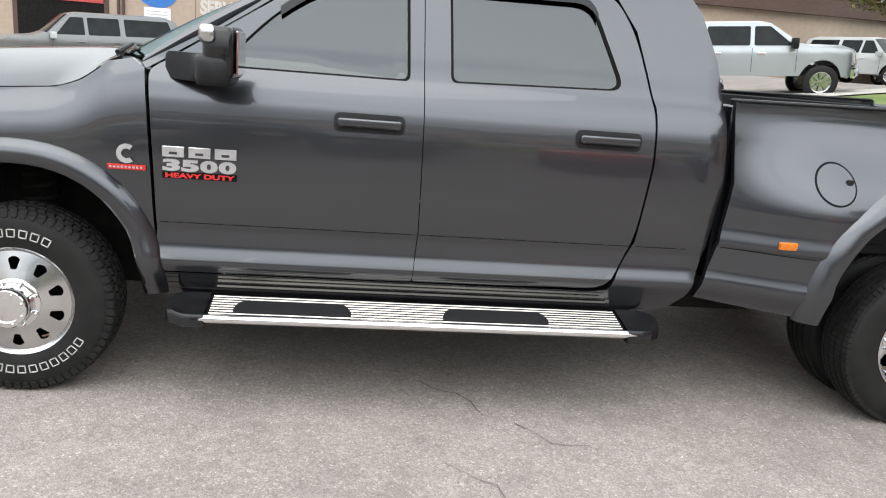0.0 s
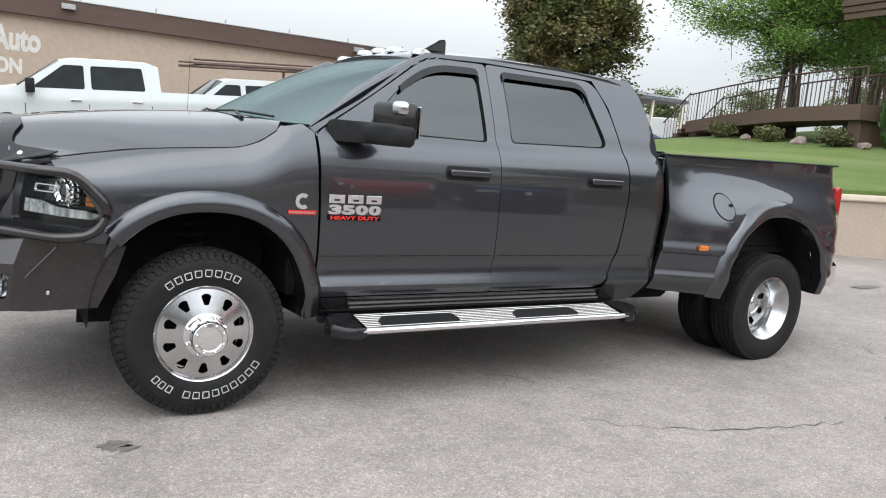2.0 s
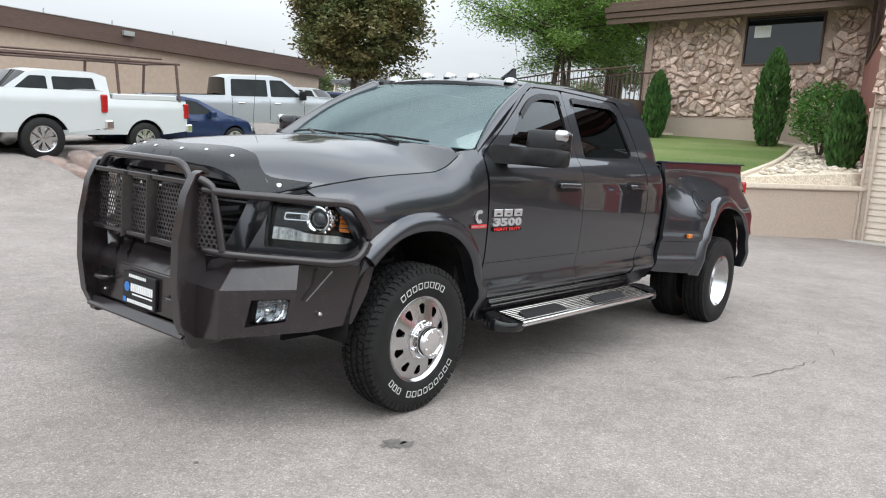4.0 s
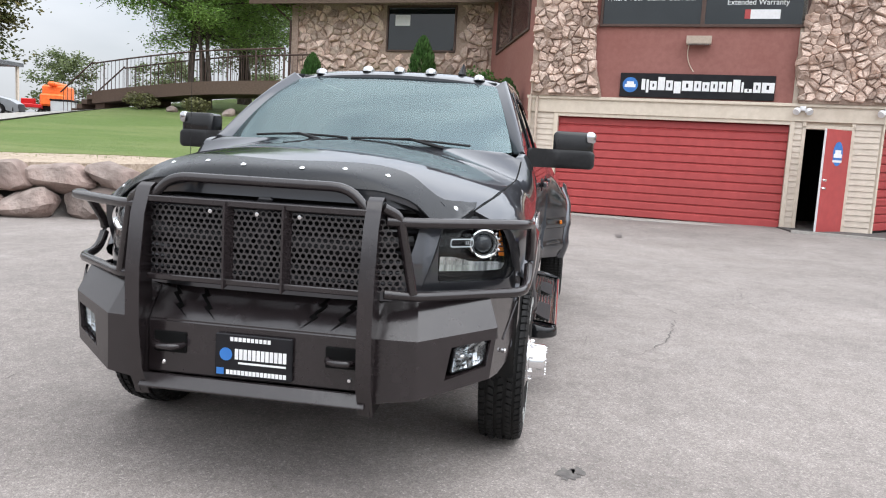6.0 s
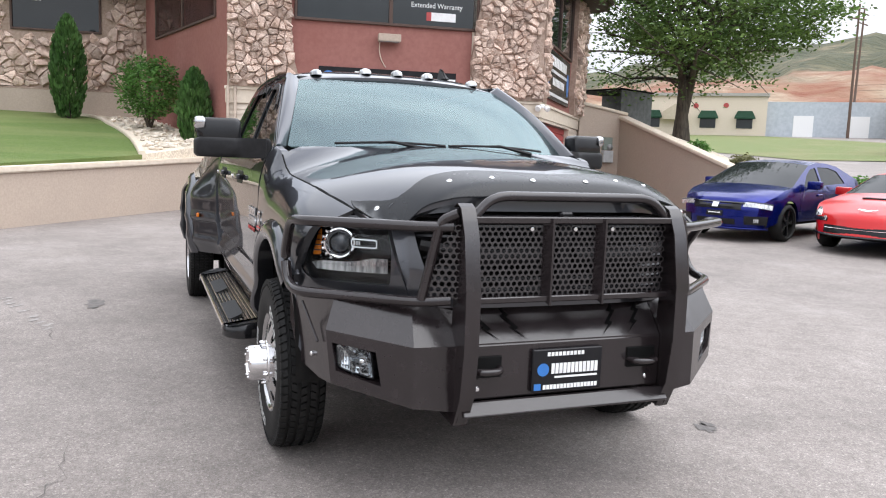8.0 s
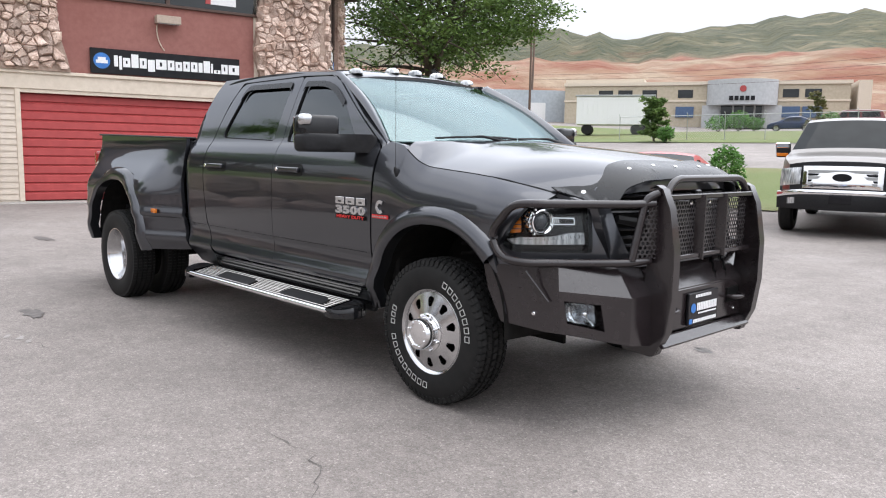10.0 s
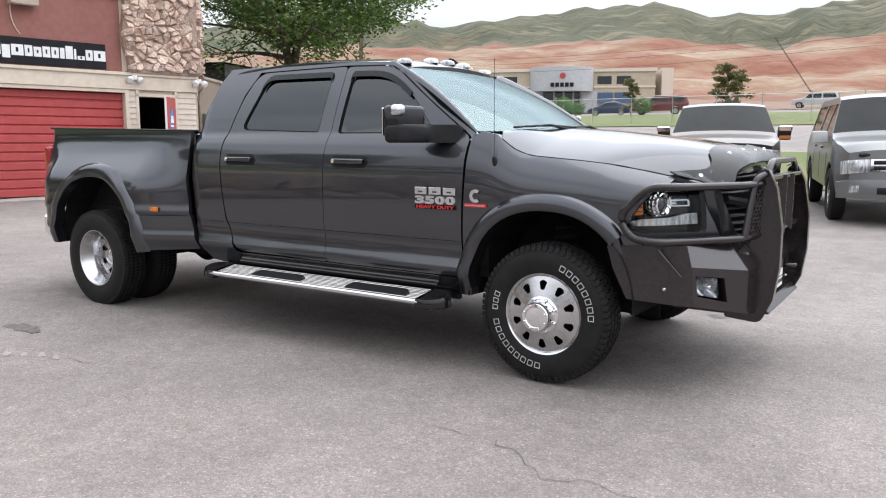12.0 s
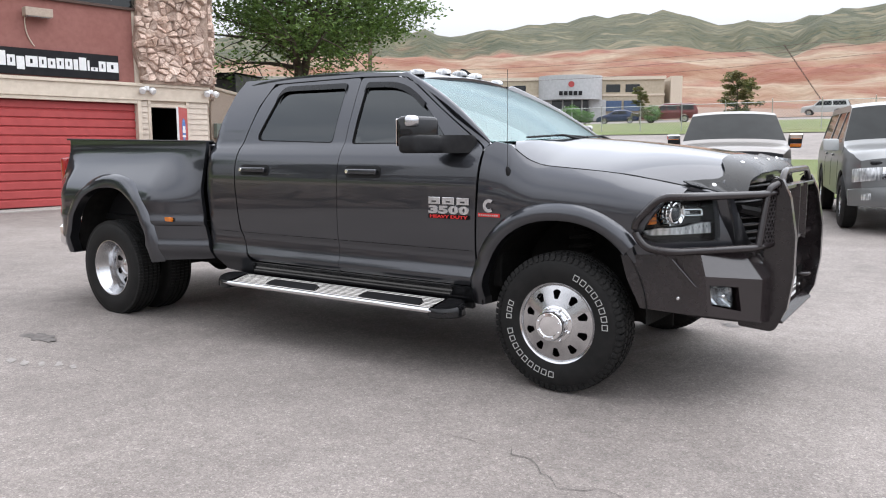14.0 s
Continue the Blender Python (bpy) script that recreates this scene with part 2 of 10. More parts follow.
# ---- materials ----
def surf(name, c1, c2, scale=6.0, rough=0.6, rough2=None, metal=0.0, bump=0.0, bscale=60.0, coat=0.0, c3=None, scale3=1.0, mix3=0.5,
         detail=5.0, stretch=(1, 1, 1), spec=0.5, distance=0.01, ior=1.45, random=0.0):
    """A surface of two tones with grain, a third one in large patches, and fine relief."""
    m = bpy.data.materials.new(name)
    m.use_nodes = True
    n, l = m.node_tree.nodes, m.node_tree.links
    b = n["Principled BSDF"]
    co = n.new("ShaderNodeTexCoord")
    mp = n.new("ShaderNodeMapping")
    mp.inputs["Scale"].default_value = stretch
    l.new(co.outputs["Object"], mp.inputs["Vector"])
    t = n.new("ShaderNodeTexNoise")
    t.inputs["Scale"].default_value, t.inputs["Detail"].default_value = scale, detail
    l.new(mp.outputs["Vector"], t.inputs["Vector"])
    rp = n.new("ShaderNodeValToRGB")
    rp.color_ramp.elements[0].position, rp.color_ramp.elements[1].position = 0.33, 0.67
    rp.color_ramp.elements[0].color, rp.color_ramp.elements[1].color = (*c1, 1), (*c2, 1)
    l.new(t.outputs["Fac"], rp.inputs["Fac"])
    col = rp.outputs["Color"]
    if c3:
        t3 = n.new("ShaderNodeTexNoise")
        t3.inputs["Scale"].default_value, t3.inputs["Detail"].default_value = scale3, 4.0
        l.new(mp.outputs["Vector"], t3.inputs["Vector"])
        r3 = n.new("ShaderNodeValToRGB")
        r3.color_ramp.elements[0].position, r3.color_ramp.elements[1].position = 0.45, 0.7
        r3.color_ramp.elements[0].color, r3.color_ramp.elements[1].color = (0, 0, 0, 1), (mix3, mix3, mix3, 1)
        l.new(t3.outputs["Fac"], r3.inputs["Fac"])
        mx = n.new("ShaderNodeMix")
        mx.data_type = "RGBA"
        l.new(r3.outputs["Color"], mx.inputs["Factor"])
        l.new(col, mx.inputs["A"])
        mx.inputs["B"].default_value = (*c3, 1)
        col = mx.outputs["Result"]
    if random:
        oi = n.new("ShaderNodeObjectInfo")
        hs = n.new("ShaderNodeHueSaturation")
        mr = n.new("ShaderNodeMapRange")
        mr.inputs["To Min"].default_value, mr.inputs["To Max"].default_value = 1 - random, 1 + random
        l.new(oi.outputs["Random"], mr.inputs["Value"])
        l.new(mr.outputs["Result"], hs.inputs["Value"])
        l.new(col, hs.inputs["Color"])
        col = hs.outputs["Color"]
    l.new(col, b.inputs["Base Color"])
    b.inputs["Metallic"].default_value = metal
    b.inputs["Specular IOR Level"].default_value = spec
    b.inputs["IOR"].default_value = ior
    b.inputs["Coat Weight"].default_value = coat
    b.inputs["Coat Roughness"].default_value = 0.03
    if rough2 is None:
        b.inputs["Roughness"].default_value = rough
    else:
        mr = n.new("ShaderNodeMapRange")
        mr.inputs["To Min"].default_value, mr.inputs["To Max"].default_value = rough, rough2
        l.new(t.outputs["Fac"], mr.inputs["Value"])
        l.new(mr.outputs["Result"], b.inputs["Roughness"])
    if bump:
        t2 = n.new("ShaderNodeTexNoise")
        t2.inputs["Scale"].default_value, t2.inputs["Detail"].default_value = bscale, 4.0
        l.new(mp.outputs["Vector"], t2.inputs["Vector"])
        bp = n.new("ShaderNodeBump")
        bp.inputs["Strength"].default_value, bp.inputs["Distance"].default_value = bump, distance
        l.new(t2.outputs["Fac"], bp.inputs["Height"])
        l.new(bp.outputs["Normal"], b.inputs["Normal"])
    return m


def glass(name, tint, gloss=0.02, f0=0.04, sheen=(1, 1, 1), most=1.0):
    """A pane: clear by its tint, with the gloss of glass that grows towards flat angles."""
    m = bpy.data.materials.new(name)
    m.use_nodes = True
    n, l = m.node_tree.nodes, m.node_tree.links
    n.clear()
    out = n.new("ShaderNodeOutputMaterial")
    mix = n.new("ShaderNodeMixShader")
    tr = n.new("ShaderNodeBsdfTransparent")
    gl = n.new("ShaderNodeBsdfGlossy")
    lw = n.new("ShaderNodeLayerWeight")
    pw = n.new("ShaderNodeMath")
    pw.operation = "POWER"
    pw.inputs[1].default_value = 5.0
    mr = n.new("ShaderNodeMapRange")
    mr.inputs["To Min"].default_value, mr.inputs["To Max"].default_value = f0, most
    lw.inputs["Blend"].default_value = 0.5
    tr.inputs["Color"].default_value = (*tint, 1)
    gl.inputs["Roughness"].default_value = gloss
    gl.inputs["Color"].default_value = (*sheen, 1)
    l.new(lw.outputs["Facing"], pw.inputs[0])
    l.new(pw.outputs["Value"], mr.inputs["Value"])
    l.new(mr.outputs["Result"], mix.inputs["Fac"])
    l.new(tr.outputs["BSDF"], mix.inputs[1])
    l.new(gl.outputs["BSDF"], mix.inputs[2])
    l.new(mix.outputs["Shader"], out.inputs["Surface"])
    return m


PAINT = surf("granite_metallic_paint", (0.057, 0.059, 0.066), (0.069, 0.071, 0.080), scale=900, rough=0.31, metal=0.88, coat=1.0, spec=0.12, c3=(0.070, 0.073, 0.082), scale3=1.3, mix3=0.3)
PAINT.node_tree.nodes["Principled BSDF"].inputs["Specular Tint"].default_value = (0.42, 0.43, 0.45, 1)
PAINT.node_tree.nodes["Principled BSDF"].inputs["Coat IOR"].default_value = 1.50
PAINT.node_tree.nodes["Principled BSDF"].inputs["Coat Roughness"].default_value = 0.015
STEEL_BLACK = surf("powder_coated_steel", (0.0150, 0.0114, 0.0122), (0.021, 0.0162, 0.0172), scale=25, rough=0.13, rough2=0.24, bump=0.12, bscale=7, distance=0.02, c3=(0.023, 0.018, 0.019), scale3=4, ior=1.57)
# same coated steel, made paler to paint in highlights on the hole edges
STEEL_MESH_LIT = surf("perforated_steel_lit", (0.030, 0.026, 0.027), (0.042, 0.037, 0.038), scale=25, rough=0.22, rough2=0.34, ior=1.6)
PLASTIC = surf("black_grained_plastic", (0.009, 0.009, 0.010), (0.014, 0.014, 0.015), scale=40, rough=0.42, rough2=0.55, bump=0.2, bscale=700, distance=0.001, spec=0.28)
GLOSSBLACK = surf("gloss_black_plastic", (0.008, 0.008, 0.009), (0.012, 0.012, 0.013), scale=12, rough=0.10, rough2=0.18, spec=0.5)
ROCKER = surf("gloss_black_rocker", (0.006, 0.006, 0.007), (0.009, 0.009, 0.010), scale=12, rough=0.06, rough2=0.10, ior=1.7)
SMOKE = surf("smoked_acrylic_and_shade", (0.006, 0.007, 0.009), (0.009, 0.010, 0.012), scale=8, rough=0.22, rough2=0.32, spec=0.34)
# underbody colour, and the near-black that replaces shade in rooms and bays
DARK = surf("underbody_and_shade_dark", (0.006, 0.006, 0.006), (0.014, 0.013, 0.012), scale=12, rough=0.8, bump=0.3, bscale=40, spec=0.15)
GAP = surf("rubber_seal_and_shade", (0.004, 0.004, 0.004), (0.006, 0.006, 0.006), scale=20, rough=0.7, spec=0.15)
BADGE = surf("satin_badge", (0.58, 0.58, 0.59), (0.68, 0.68, 0.69), scale=30, rough=0.22, metal=0.7)
CHROME = surf("chrome", (0.78, 0.78, 0.79), (0.83, 0.83, 0.84), scale=5, rough=0.04, rough2=0.09, metal=1.0)
ALLOY = surf("polished_aluminium", (0.50, 0.50, 0.51), (0.64, 0.64, 0.65), scale=9, rough=0.10, rough2=0.22, metal=1.0, bump=0.05, bscale=200, distance=0.001)
STAINLESS = surf("ribbed_stainless", (0.46, 0.44, 0.41), (0.66, 0.63, 0.59), scale=4, rough=0.16, rough2=0.28, metal=1.0, stretch=(1, 12, 12))
RUBBER = surf("tyre_rubber", (0.008, 0.008, 0.008), (0.015, 0.0145, 0.014), scale=18, rough=0.55, rough2=0.75, bump=0.2, bscale=220, distance=0.002, spec=0.28)
LETTER = surf("white_tyre_letter", (0.42, 0.42, 0.41), (0.58, 0.58, 0.56), scale=50, rough=0.6)
AMBER = surf("amber_lens", (0.55, 0.14, 0.012), (0.66, 0.19, 0.018), scale=60, rough=0.12, bump=0.3, bscale=160, distance=0.002, coat=0.6)
REDLENS = surf("red_lens", (0.27, 0.007, 0.008), (0.36, 0.012, 0.011), scale=60, rough=0.12, bump=0.3, bscale=120, distance=0.002, coat=0.6)
LAMPWHITE = surf("lamp_reflector", (0.22, 0.23, 0.24), (0.74, 0.75, 0.76), scale=45, rough=0.12, metal=0.6, bump=0.15, bscale=60, distance=0.003, stretch=(1, 1, 0.12))
LAMPSMOKE = surf("smoked_lamp_strip", (0.16, 0.165, 0.17), (0.70, 0.71, 0.72), scale=45, rough=0.15, metal=0.5, bump=0.15, bscale=60, distance=0.003, stretch=(1, 1, 0.12))
FOGREF = surf("faceted_reflector", (0.24, 0.25, 0.26), (0.52, 0.53, 0.55), scale=18, rough=0.06, rough2=0.16, metal=1.0, bump=0.25, bscale=30, distance=0.004)
LENS = surf("dark_lens_glass", (0.02, 0.022, 0.027), (0.05, 0.055, 0.065), scale=30, rough=0.05, spec=0.8)
REDBADGE = surf("red_badge", (0.50, 0.02, 0.02), (0.58, 0.03, 0.03), scale=30, rough=0.3)
GLASS_TINT = glass("tinted_glass", (0.08, 0.087, 0.09), f0=0.085, sheen=(0.86, 0.91, 0.93))
GLASS_WS = glass("windscreen_glass", (0.50, 0.61, 0.60), f0=0.20, sheen=(0.62, 0.73, 0.75), most=0.45)
GLASS_CLEAR = glass("clear_glass", (0.92, 0.94, 0.94), f0=0.015)
CABIN = surf("cabin_trim", (0.05, 0.05, 0.052), (0.08, 0.08, 0.08), scale=30, rough=0.8, bump=0.2, bscale=300)
WHITE = surf("white_print", (0.72, 0.72, 0.72), (0.80, 0.80, 0.80), scale=20, rough=0.5)
BLACK = surf("black_print", (0.008, 0.008, 0.010), (0.014, 0.014, 0.016), scale=5, rough=0.25, spec=0.3)
BLUE = surf("blue_print", (0.03, 0.14, 0.42), (0.04, 0.18, 0.50), scale=9, rough=0.4)

# ---- materials of the place ----


def asphalt(name, dark, light, patch):
    """Worn asphalt: stones of two sizes in a darker binder, with pale and stained patches."""
    m = surf(name, dark, light, scale=16, rough=0.85, detail=12, c3=patch, scale3=0.55, mix3=0.6)
    n, l = m.node_tree.nodes, m.node_tree.links
    b = n["Principled BSDF"]
    src = b.inputs["Base Color"].links[0].from_socket
    co = n["Texture Coordinate"]
    heights = []
    for size, lo, hi in ((170, 0.76, 1.20), (62, 0.88, 1.13), (0.16, 0.80, 1.20), (0.9, 0.84, 1.15), (5.5, 0.86, 1.14)):
        big = size < 10
        v = n.new("ShaderNodeTexNoise" if big else "ShaderNodeTexVoronoi")
        if big:
            v.inputs["Detail"].default_value, v.inputs["Roughness"].default_value = 7, 0.62
        v.inputs["Scale"].default_value = size
        l.new(co.outputs["Object"], v.inputs["Vector"])
        bw = n.new("ShaderNodeSeparateColor")
        l.new(v.outputs["Color"], bw.inputs["Color"])
        mr = n.new("ShaderNodeMapRange")
        if big:
            mr.inputs["From Min"].default_value, mr.inputs["From Max"].default_value = 0.25, 0.75
        mr.inputs["To Min"].default_value, mr.inputs["To Max"].default_value = lo, hi
        l.new(bw.outputs["Red"], mr.inputs["Value"])
        hs = n.new("ShaderNodeHueSaturation")
        l.new(mr.outputs["Result"], hs.inputs["Value"])
        l.new(src, hs.inputs["Color"])
        src = hs.outputs["Color"]
        if not big:
            heights.append(v.outputs["Distance"])
    # scattered pale chips
    chips = n.new("ShaderNodeTexVoronoi")
    chips.inputs["Scale"].default_value = 120
    l.new(co.outputs["Object"], chips.inputs["Vector"])
    pick = n.new("ShaderNodeSeparateColor")
    l.new(chips.outputs["Color"], pick.inputs["Color"])
    few = n.new("ShaderNodeMapRange")
    few.inputs["From Min"].default_value, few.inputs["From Max"].default_value = 0.90, 0.97
    few.inputs["To Min"].default_value, few.inputs["To Max"].default_value = 1.0, 1.42
    l.new(pick.outputs["Green"], few.inputs["Value"])
    hs = n.new("ShaderNodeHueSaturation")
    l.new(few.outputs["Result"], hs.inputs["Value"])
    l.new(src, hs.inputs["Color"])
    l.new(hs.outputs["Color"], b.inputs["Base Color"])
    bp = n.new("ShaderNodeBump")
    bp.invert = True
    bp.inputs["Strength"].default_value, bp.inputs["Distance"].default_value = 0.45, 0.004
    l.new(heights[0], bp.inputs["Height"])
    l.new(bp.outputs["Normal"], b.inputs["Normal"])
    return m


ASPHALT = asphalt("worn_asphalt", (0.204, 0.180, 0.166), (0.222, 0.197, 0.182), (0.262, 0.234, 0.218))
CRACK = surf("crack_dirt", (0.085, 0.078, 0.073), (0.13, 0.118, 0.110), scale=60, rough=0.9)
STAIN = surf("oil_stain", (0.085, 0.078, 0.074), (0.15, 0.137, 0.128), scale=22, rough=0.7, bump=0.3, bscale=150, distance=0.003)
ASPHALT_DARK = surf("dark_asphalt_patch", (0.06, 0.057, 0.055), (0.10, 0.096, 0.092), scale=90, rough=0.75, bump=0.4, bscale=150, distance=0.004)
CONCRETE = surf("pale_concrete", (0.31, 0.295, 0.27), (0.40, 0.38, 0.35), scale=14, rough=0.85, bump=0.3, bscale=90, c3=(0.30, 0.29, 0.27), scale3=0.8)
STUCCO = surf("tan_stucco", (0.40, 0.325, 0.265), (0.46, 0.375, 0.305), scale=30, rough=0.9, bump=0.5, bscale=120, distance=0.006, c3=(0.37, 0.30, 0.25), scale3=0.5, mix3=0.6)
WALLTAN = surf("tan_block_wall", (0.36, 0.285, 0.225), (0.41, 0.325, 0.26), scale=5, rough=0.9, bump=0.3, bscale=60, c3=(0.33, 0.26, 0.205), scale3=0.25)
BROWN = surf("brown_fascia", (0.075, 0.045, 0.036), (0.10, 0.062, 0.05), scale=4, rough=0.7, stretch=(1, 1, 6), c3=(0.06, 0.037, 0.03), scale3=0.6)
REDWALL = surf("red_brown_panel", (0.26, 0.108, 0.090), (0.30, 0.130, 0.110), scale=10, rough=0.8, bump=0.2, bscale=60, c3=(0.22, 0.075, 0.058), scale3=0.5)
REDDOOR = surf("red_door_paint", (0.36, 0.052, 0.052), (0.42, 0.066, 0.064), scale=7, rough=0.45, rough2=0.6, c3=(0.32, 0.05, 0.048), scale3=0.7, bump=0.1, bscale=200, distance=0.002)
SIDING = surf("cream_siding", (0.54, 0.465, 0.385), (0.61, 0.53, 0.445), scale=6, rough=0.6, c3=(0.50, 0.42, 0.34), scale3=0.8)
TRIM = surf("cream_trim", (0.57, 0.49, 0.395), (0.65, 0.565, 0.465), scale=9, rough=0.6)
STONE = surf("rough_fieldstone", (0.40, 0.275, 0.215), (0.70, 0.54, 0.455), scale=6, rough=0.9, bump=1.0, bscale=22, distance=0.05, c3=(0.74, 0.62, 0.54), scale3=2.0, random=0.30)
FADEDWHITE = surf("faded_white_lettering", (0.50, 0.48, 0.45), (0.60, 0.58, 0.55), scale=5, rough=0.8, c3=(0.46, 0.43, 0.40), scale3=0.8)
MORTAR = surf("stone_mortar", (0.30, 0.215, 0.17), (0.42, 0.32, 0.26), scale=14, rough=0.95, bump=0.8, bscale=30, distance=0.02)
BOULDER = surf("boulder", (0.165, 0.128, 0.112), (0.33, 0.275, 0.245), scale=3, rough=0.9, bump=0.8, bscale=14, distance=0.04, c3=(0.30, 0.19, 0.16), scale3=1.0, random=0.28)
GRAVEL = surf("pale_gravel", (0.46, 0.40, 0.315), (0.72, 0.645, 0.535), scale=26, rough=0.95, bump=1.0, bscale=34, distance=0.03, c3=(0.36, 0.30, 0.235), scale3=6, detail=8, random=0.22)
GRASS = surf("mown_grass", (0.075, 0.125, 0.026), (0.150, 0.215, 0.055), scale=45, rough=0.95, bump=1.0, bscale=110, distance=0.03, c3=(0.20, 0.225, 0.085), scale3=0.7, mix3=0.7, stretch=(1, 0.35, 1), detail=9)
PEBBLE = surf("pale_river_pebble", (0.56, 0.49, 0.40), (0.78, 0.71, 0.61), scale=9, rough=0.85, bump=0.3, bscale=40, distance=0.01, random=0.25)
DRYGRASS = surf("dry_grass", (0.10, 0.14, 0.045), (0.17, 0.19, 0.07), scale=30, rough=0.95, bump=0.8, bscale=80, distance=0.03, c3=(0.22, 0.19, 0.10), scale3=0.2)
BARK = surf("bark", (0.045, 0.035, 0.028), (0.10, 0.08, 0.062), scale=14, rough=0.95, bump=1.0, bscale=25, distance=0.02, stretch=(1, 1, 0.25))
TIMBER = surf("weathered_timber", (0.085, 0.055, 0.042), (0.14, 0.095, 0.07), scale=10, rough=0.8, stretch=(1, 1, 8), bump=0.3, bscale=60)
WINDOW = surf("dark_window_glass", (0.010, 0.013, 0.014), (0.016, 0.020, 0.022), scale=2, rough=0.03, rough2=0.05, ior=1.62)
DARKSTEEL = surf("weathered_dark_steel", (0.09, 0.095, 0.10), (0.15, 0.155, 0.16), scale=5, rough=0.6, metal=0.3)
GREYMETAL = surf("grey_metal", (0.32, 0.33, 0.33), (0.40, 0.41, 0.41), scale=8, rough=0.45, metal=0.4)
GALV = surf("galvanised_wire", (0.42, 0.43, 0.43), (0.52, 0.53, 0.53), scale=12, rough=0.4, metal=0.8)


def leafy(name, c1, c2):
    m = surf(name, c1, c2, scale=0.9, rough=0.55, detail=3)
    n, l = m.node_tree.nodes, m.node_tree.links
    b = n["Principled BSDF"]
    src = b.inputs["Base Color"].links[0].from_socket
    ge = n.new("ShaderNodeNewGeometry")
    hs = n.new("ShaderNodeHueSaturation")
    mr = n.new("ShaderNodeMapRange")
    mr.inputs["To Min"].default_value, mr.inputs["To Max"].default_value = 0.55, 1.5
    l.new(ge.outputs["Random Per Island"], mr.inputs["Value"])
    l.new(mr.outputs["Result"], hs.inputs["Value"])
    l.new(src, hs.inputs["Color"])
    l.new(hs.outputs["Color"], b.inputs["Base Color"])
    tr = n.new("ShaderNodeBsdfTranslucent")
    l.new(hs.outputs["Color"], tr.inputs["Color"])
    mx = n.new("ShaderNodeMixShader")
    mx.inputs["Fac"].default_value = 0.35
    l.new(b.outputs["BSDF"], mx.inputs[1])
    l.new(tr.outputs["BSDF"], mx.inputs[2])
    l.new(mx.outputs["Shader"], n["Material Output"].inputs["Surface"])
    return m


LEAF_GREEN = leafy("ash_leaves", (0.120, 0.220, 0.045), (0.23, 0.36, 0.085))
LEAF_MAPLE = leafy("maple_leaves", (0.085, 0.115, 0.036), (0.190, 0.150, 0.062))
LEAF_DARK = leafy("locust_leaves", (0.062, 0.118, 0.028), (0.140, 0.215, 0.052))
LEAF_OLIVE = leafy("ornamental_grass", (0.12, 0.125, 0.05), (0.21, 0.20, 0.095))
LEAF_FAR = leafy("far_leaves", (0.075, 0.105, 0.040), (0.135, 0.165, 0.065))
LEAF_SHRUB = leafy("shrub_leaves", (0.07, 0.17, 0.035), (0.13, 0.27, 0.06))
LEAF_CYPRESS = leafy("cypress_leaves", (0.05, 0.12, 0.03), (0.095, 0.19, 0.05))

# ---- the lie of the land ----
FOOT = [(15.10, -0.45), (9.55, 3.78), (7.45, 5.75), (6.35, 8.30), (5.55, 10.6), (4.7, 11.8), (2.5, 12.2), (-40, 13.5)]


def side_of(p, line):
    """Signed distance of p from a line of points: above zero on its left."""
    best, sign = 1e9, 1
    for a, b in zip(line, line[1:]):
        a, b, q = Vector(a), Vector(b), Vector(p)
        d = b - a
        t = min(1, max(0, (q - a).dot(d) / d.length_squared))
        v = q - (a + d * t)
        if v.length < best - 1e-9:
            best = v.length
            sign = 1 if d.x * (q.y - a.y) - d.y * (q.x - a.x) > 0 else -1
    return best * sign


def terrace(x, y):
    z = 0.42 + 0.066 * x + 0.050 * max(0.0, x - 12.5)
    z += 0.012 * max(0.0, y - 16)
    lot = 1.78 + 0.010 * max(0.0, x - 16) + 0.004 * max(0.0, y - 18)
    if z > lot:
        z += (lot - z) * sstep(14.6, 18.5, y)
    return min(max(0.0, z), 3.4)


def yard(x, y):
    z = 0.016 * max(0.0, x - 3) + 0.018 * max(0.0, -3 - y)
    z = min(z, 0.22)
    back = max(0.0, -17 - y)
    z += min(14.0, 0.072 * min(back, 43.0) + 0.05 * max(0.0, -60 - y))
    z += 0.055 * min(60.0, max(0.0, x - 42)) * sstep(-17, -40, y)
    return z


def land(x, y):
    """The height of the ground."""
    d = -side_of((x, y), FOOT)
    z0 = yard(x, y)
    t = sstep(0.55, 0.75, d)
    if x < 4.6:
        t = sstep(-2.6, -0.3, d)
        k = sstep(4.6, 3.2, x)
        t = t * k + sstep(0.55, 0.75, d) * (1 - k)
    z = z0 + (terrace(x, y) - z0) * t
    if y < -8 and x > 9:
        e = sstep(0.2, 1.2, x - (18.9 if y > -13 else 12.6)) * sstep(-12.4, -13.6, y) if y < -12 else 0
        slope = 1.35 + 0.25 * (x - 12.6)
        z = max(z, z + (min(3.3 + 0.035 * max(0.0, x - 20), slope) - 0.42 - z) * sstep(-13.75, -14.15, y) * sstep(11.0, 12.6, x) * (1 - sstep(-15.4, -18.6, y)))
    return z


xs = [-3000, -1200, -500, -200, -100, -60, -40, -25, -16] + [-10 + 0.4 * i for i in range(101)] + [32, 36, 42, 50, 65, 90, 140, 250, 500, 1200, 3000]
ys = [-3000, -1200, -500, -300, -200, -160, -120, -90, -70, -55, -45, -38, -32, -27, -23] + [-20 + 0.4 * i for i in range(101)] + [22, 24, 27, 30, 35, 42, 60, 100, 200, 500, 1200, 3000]
bm = bmesh.new()
grid = [[bm.verts.new((x, y, land(x, y))) for y in ys] for x in xs]
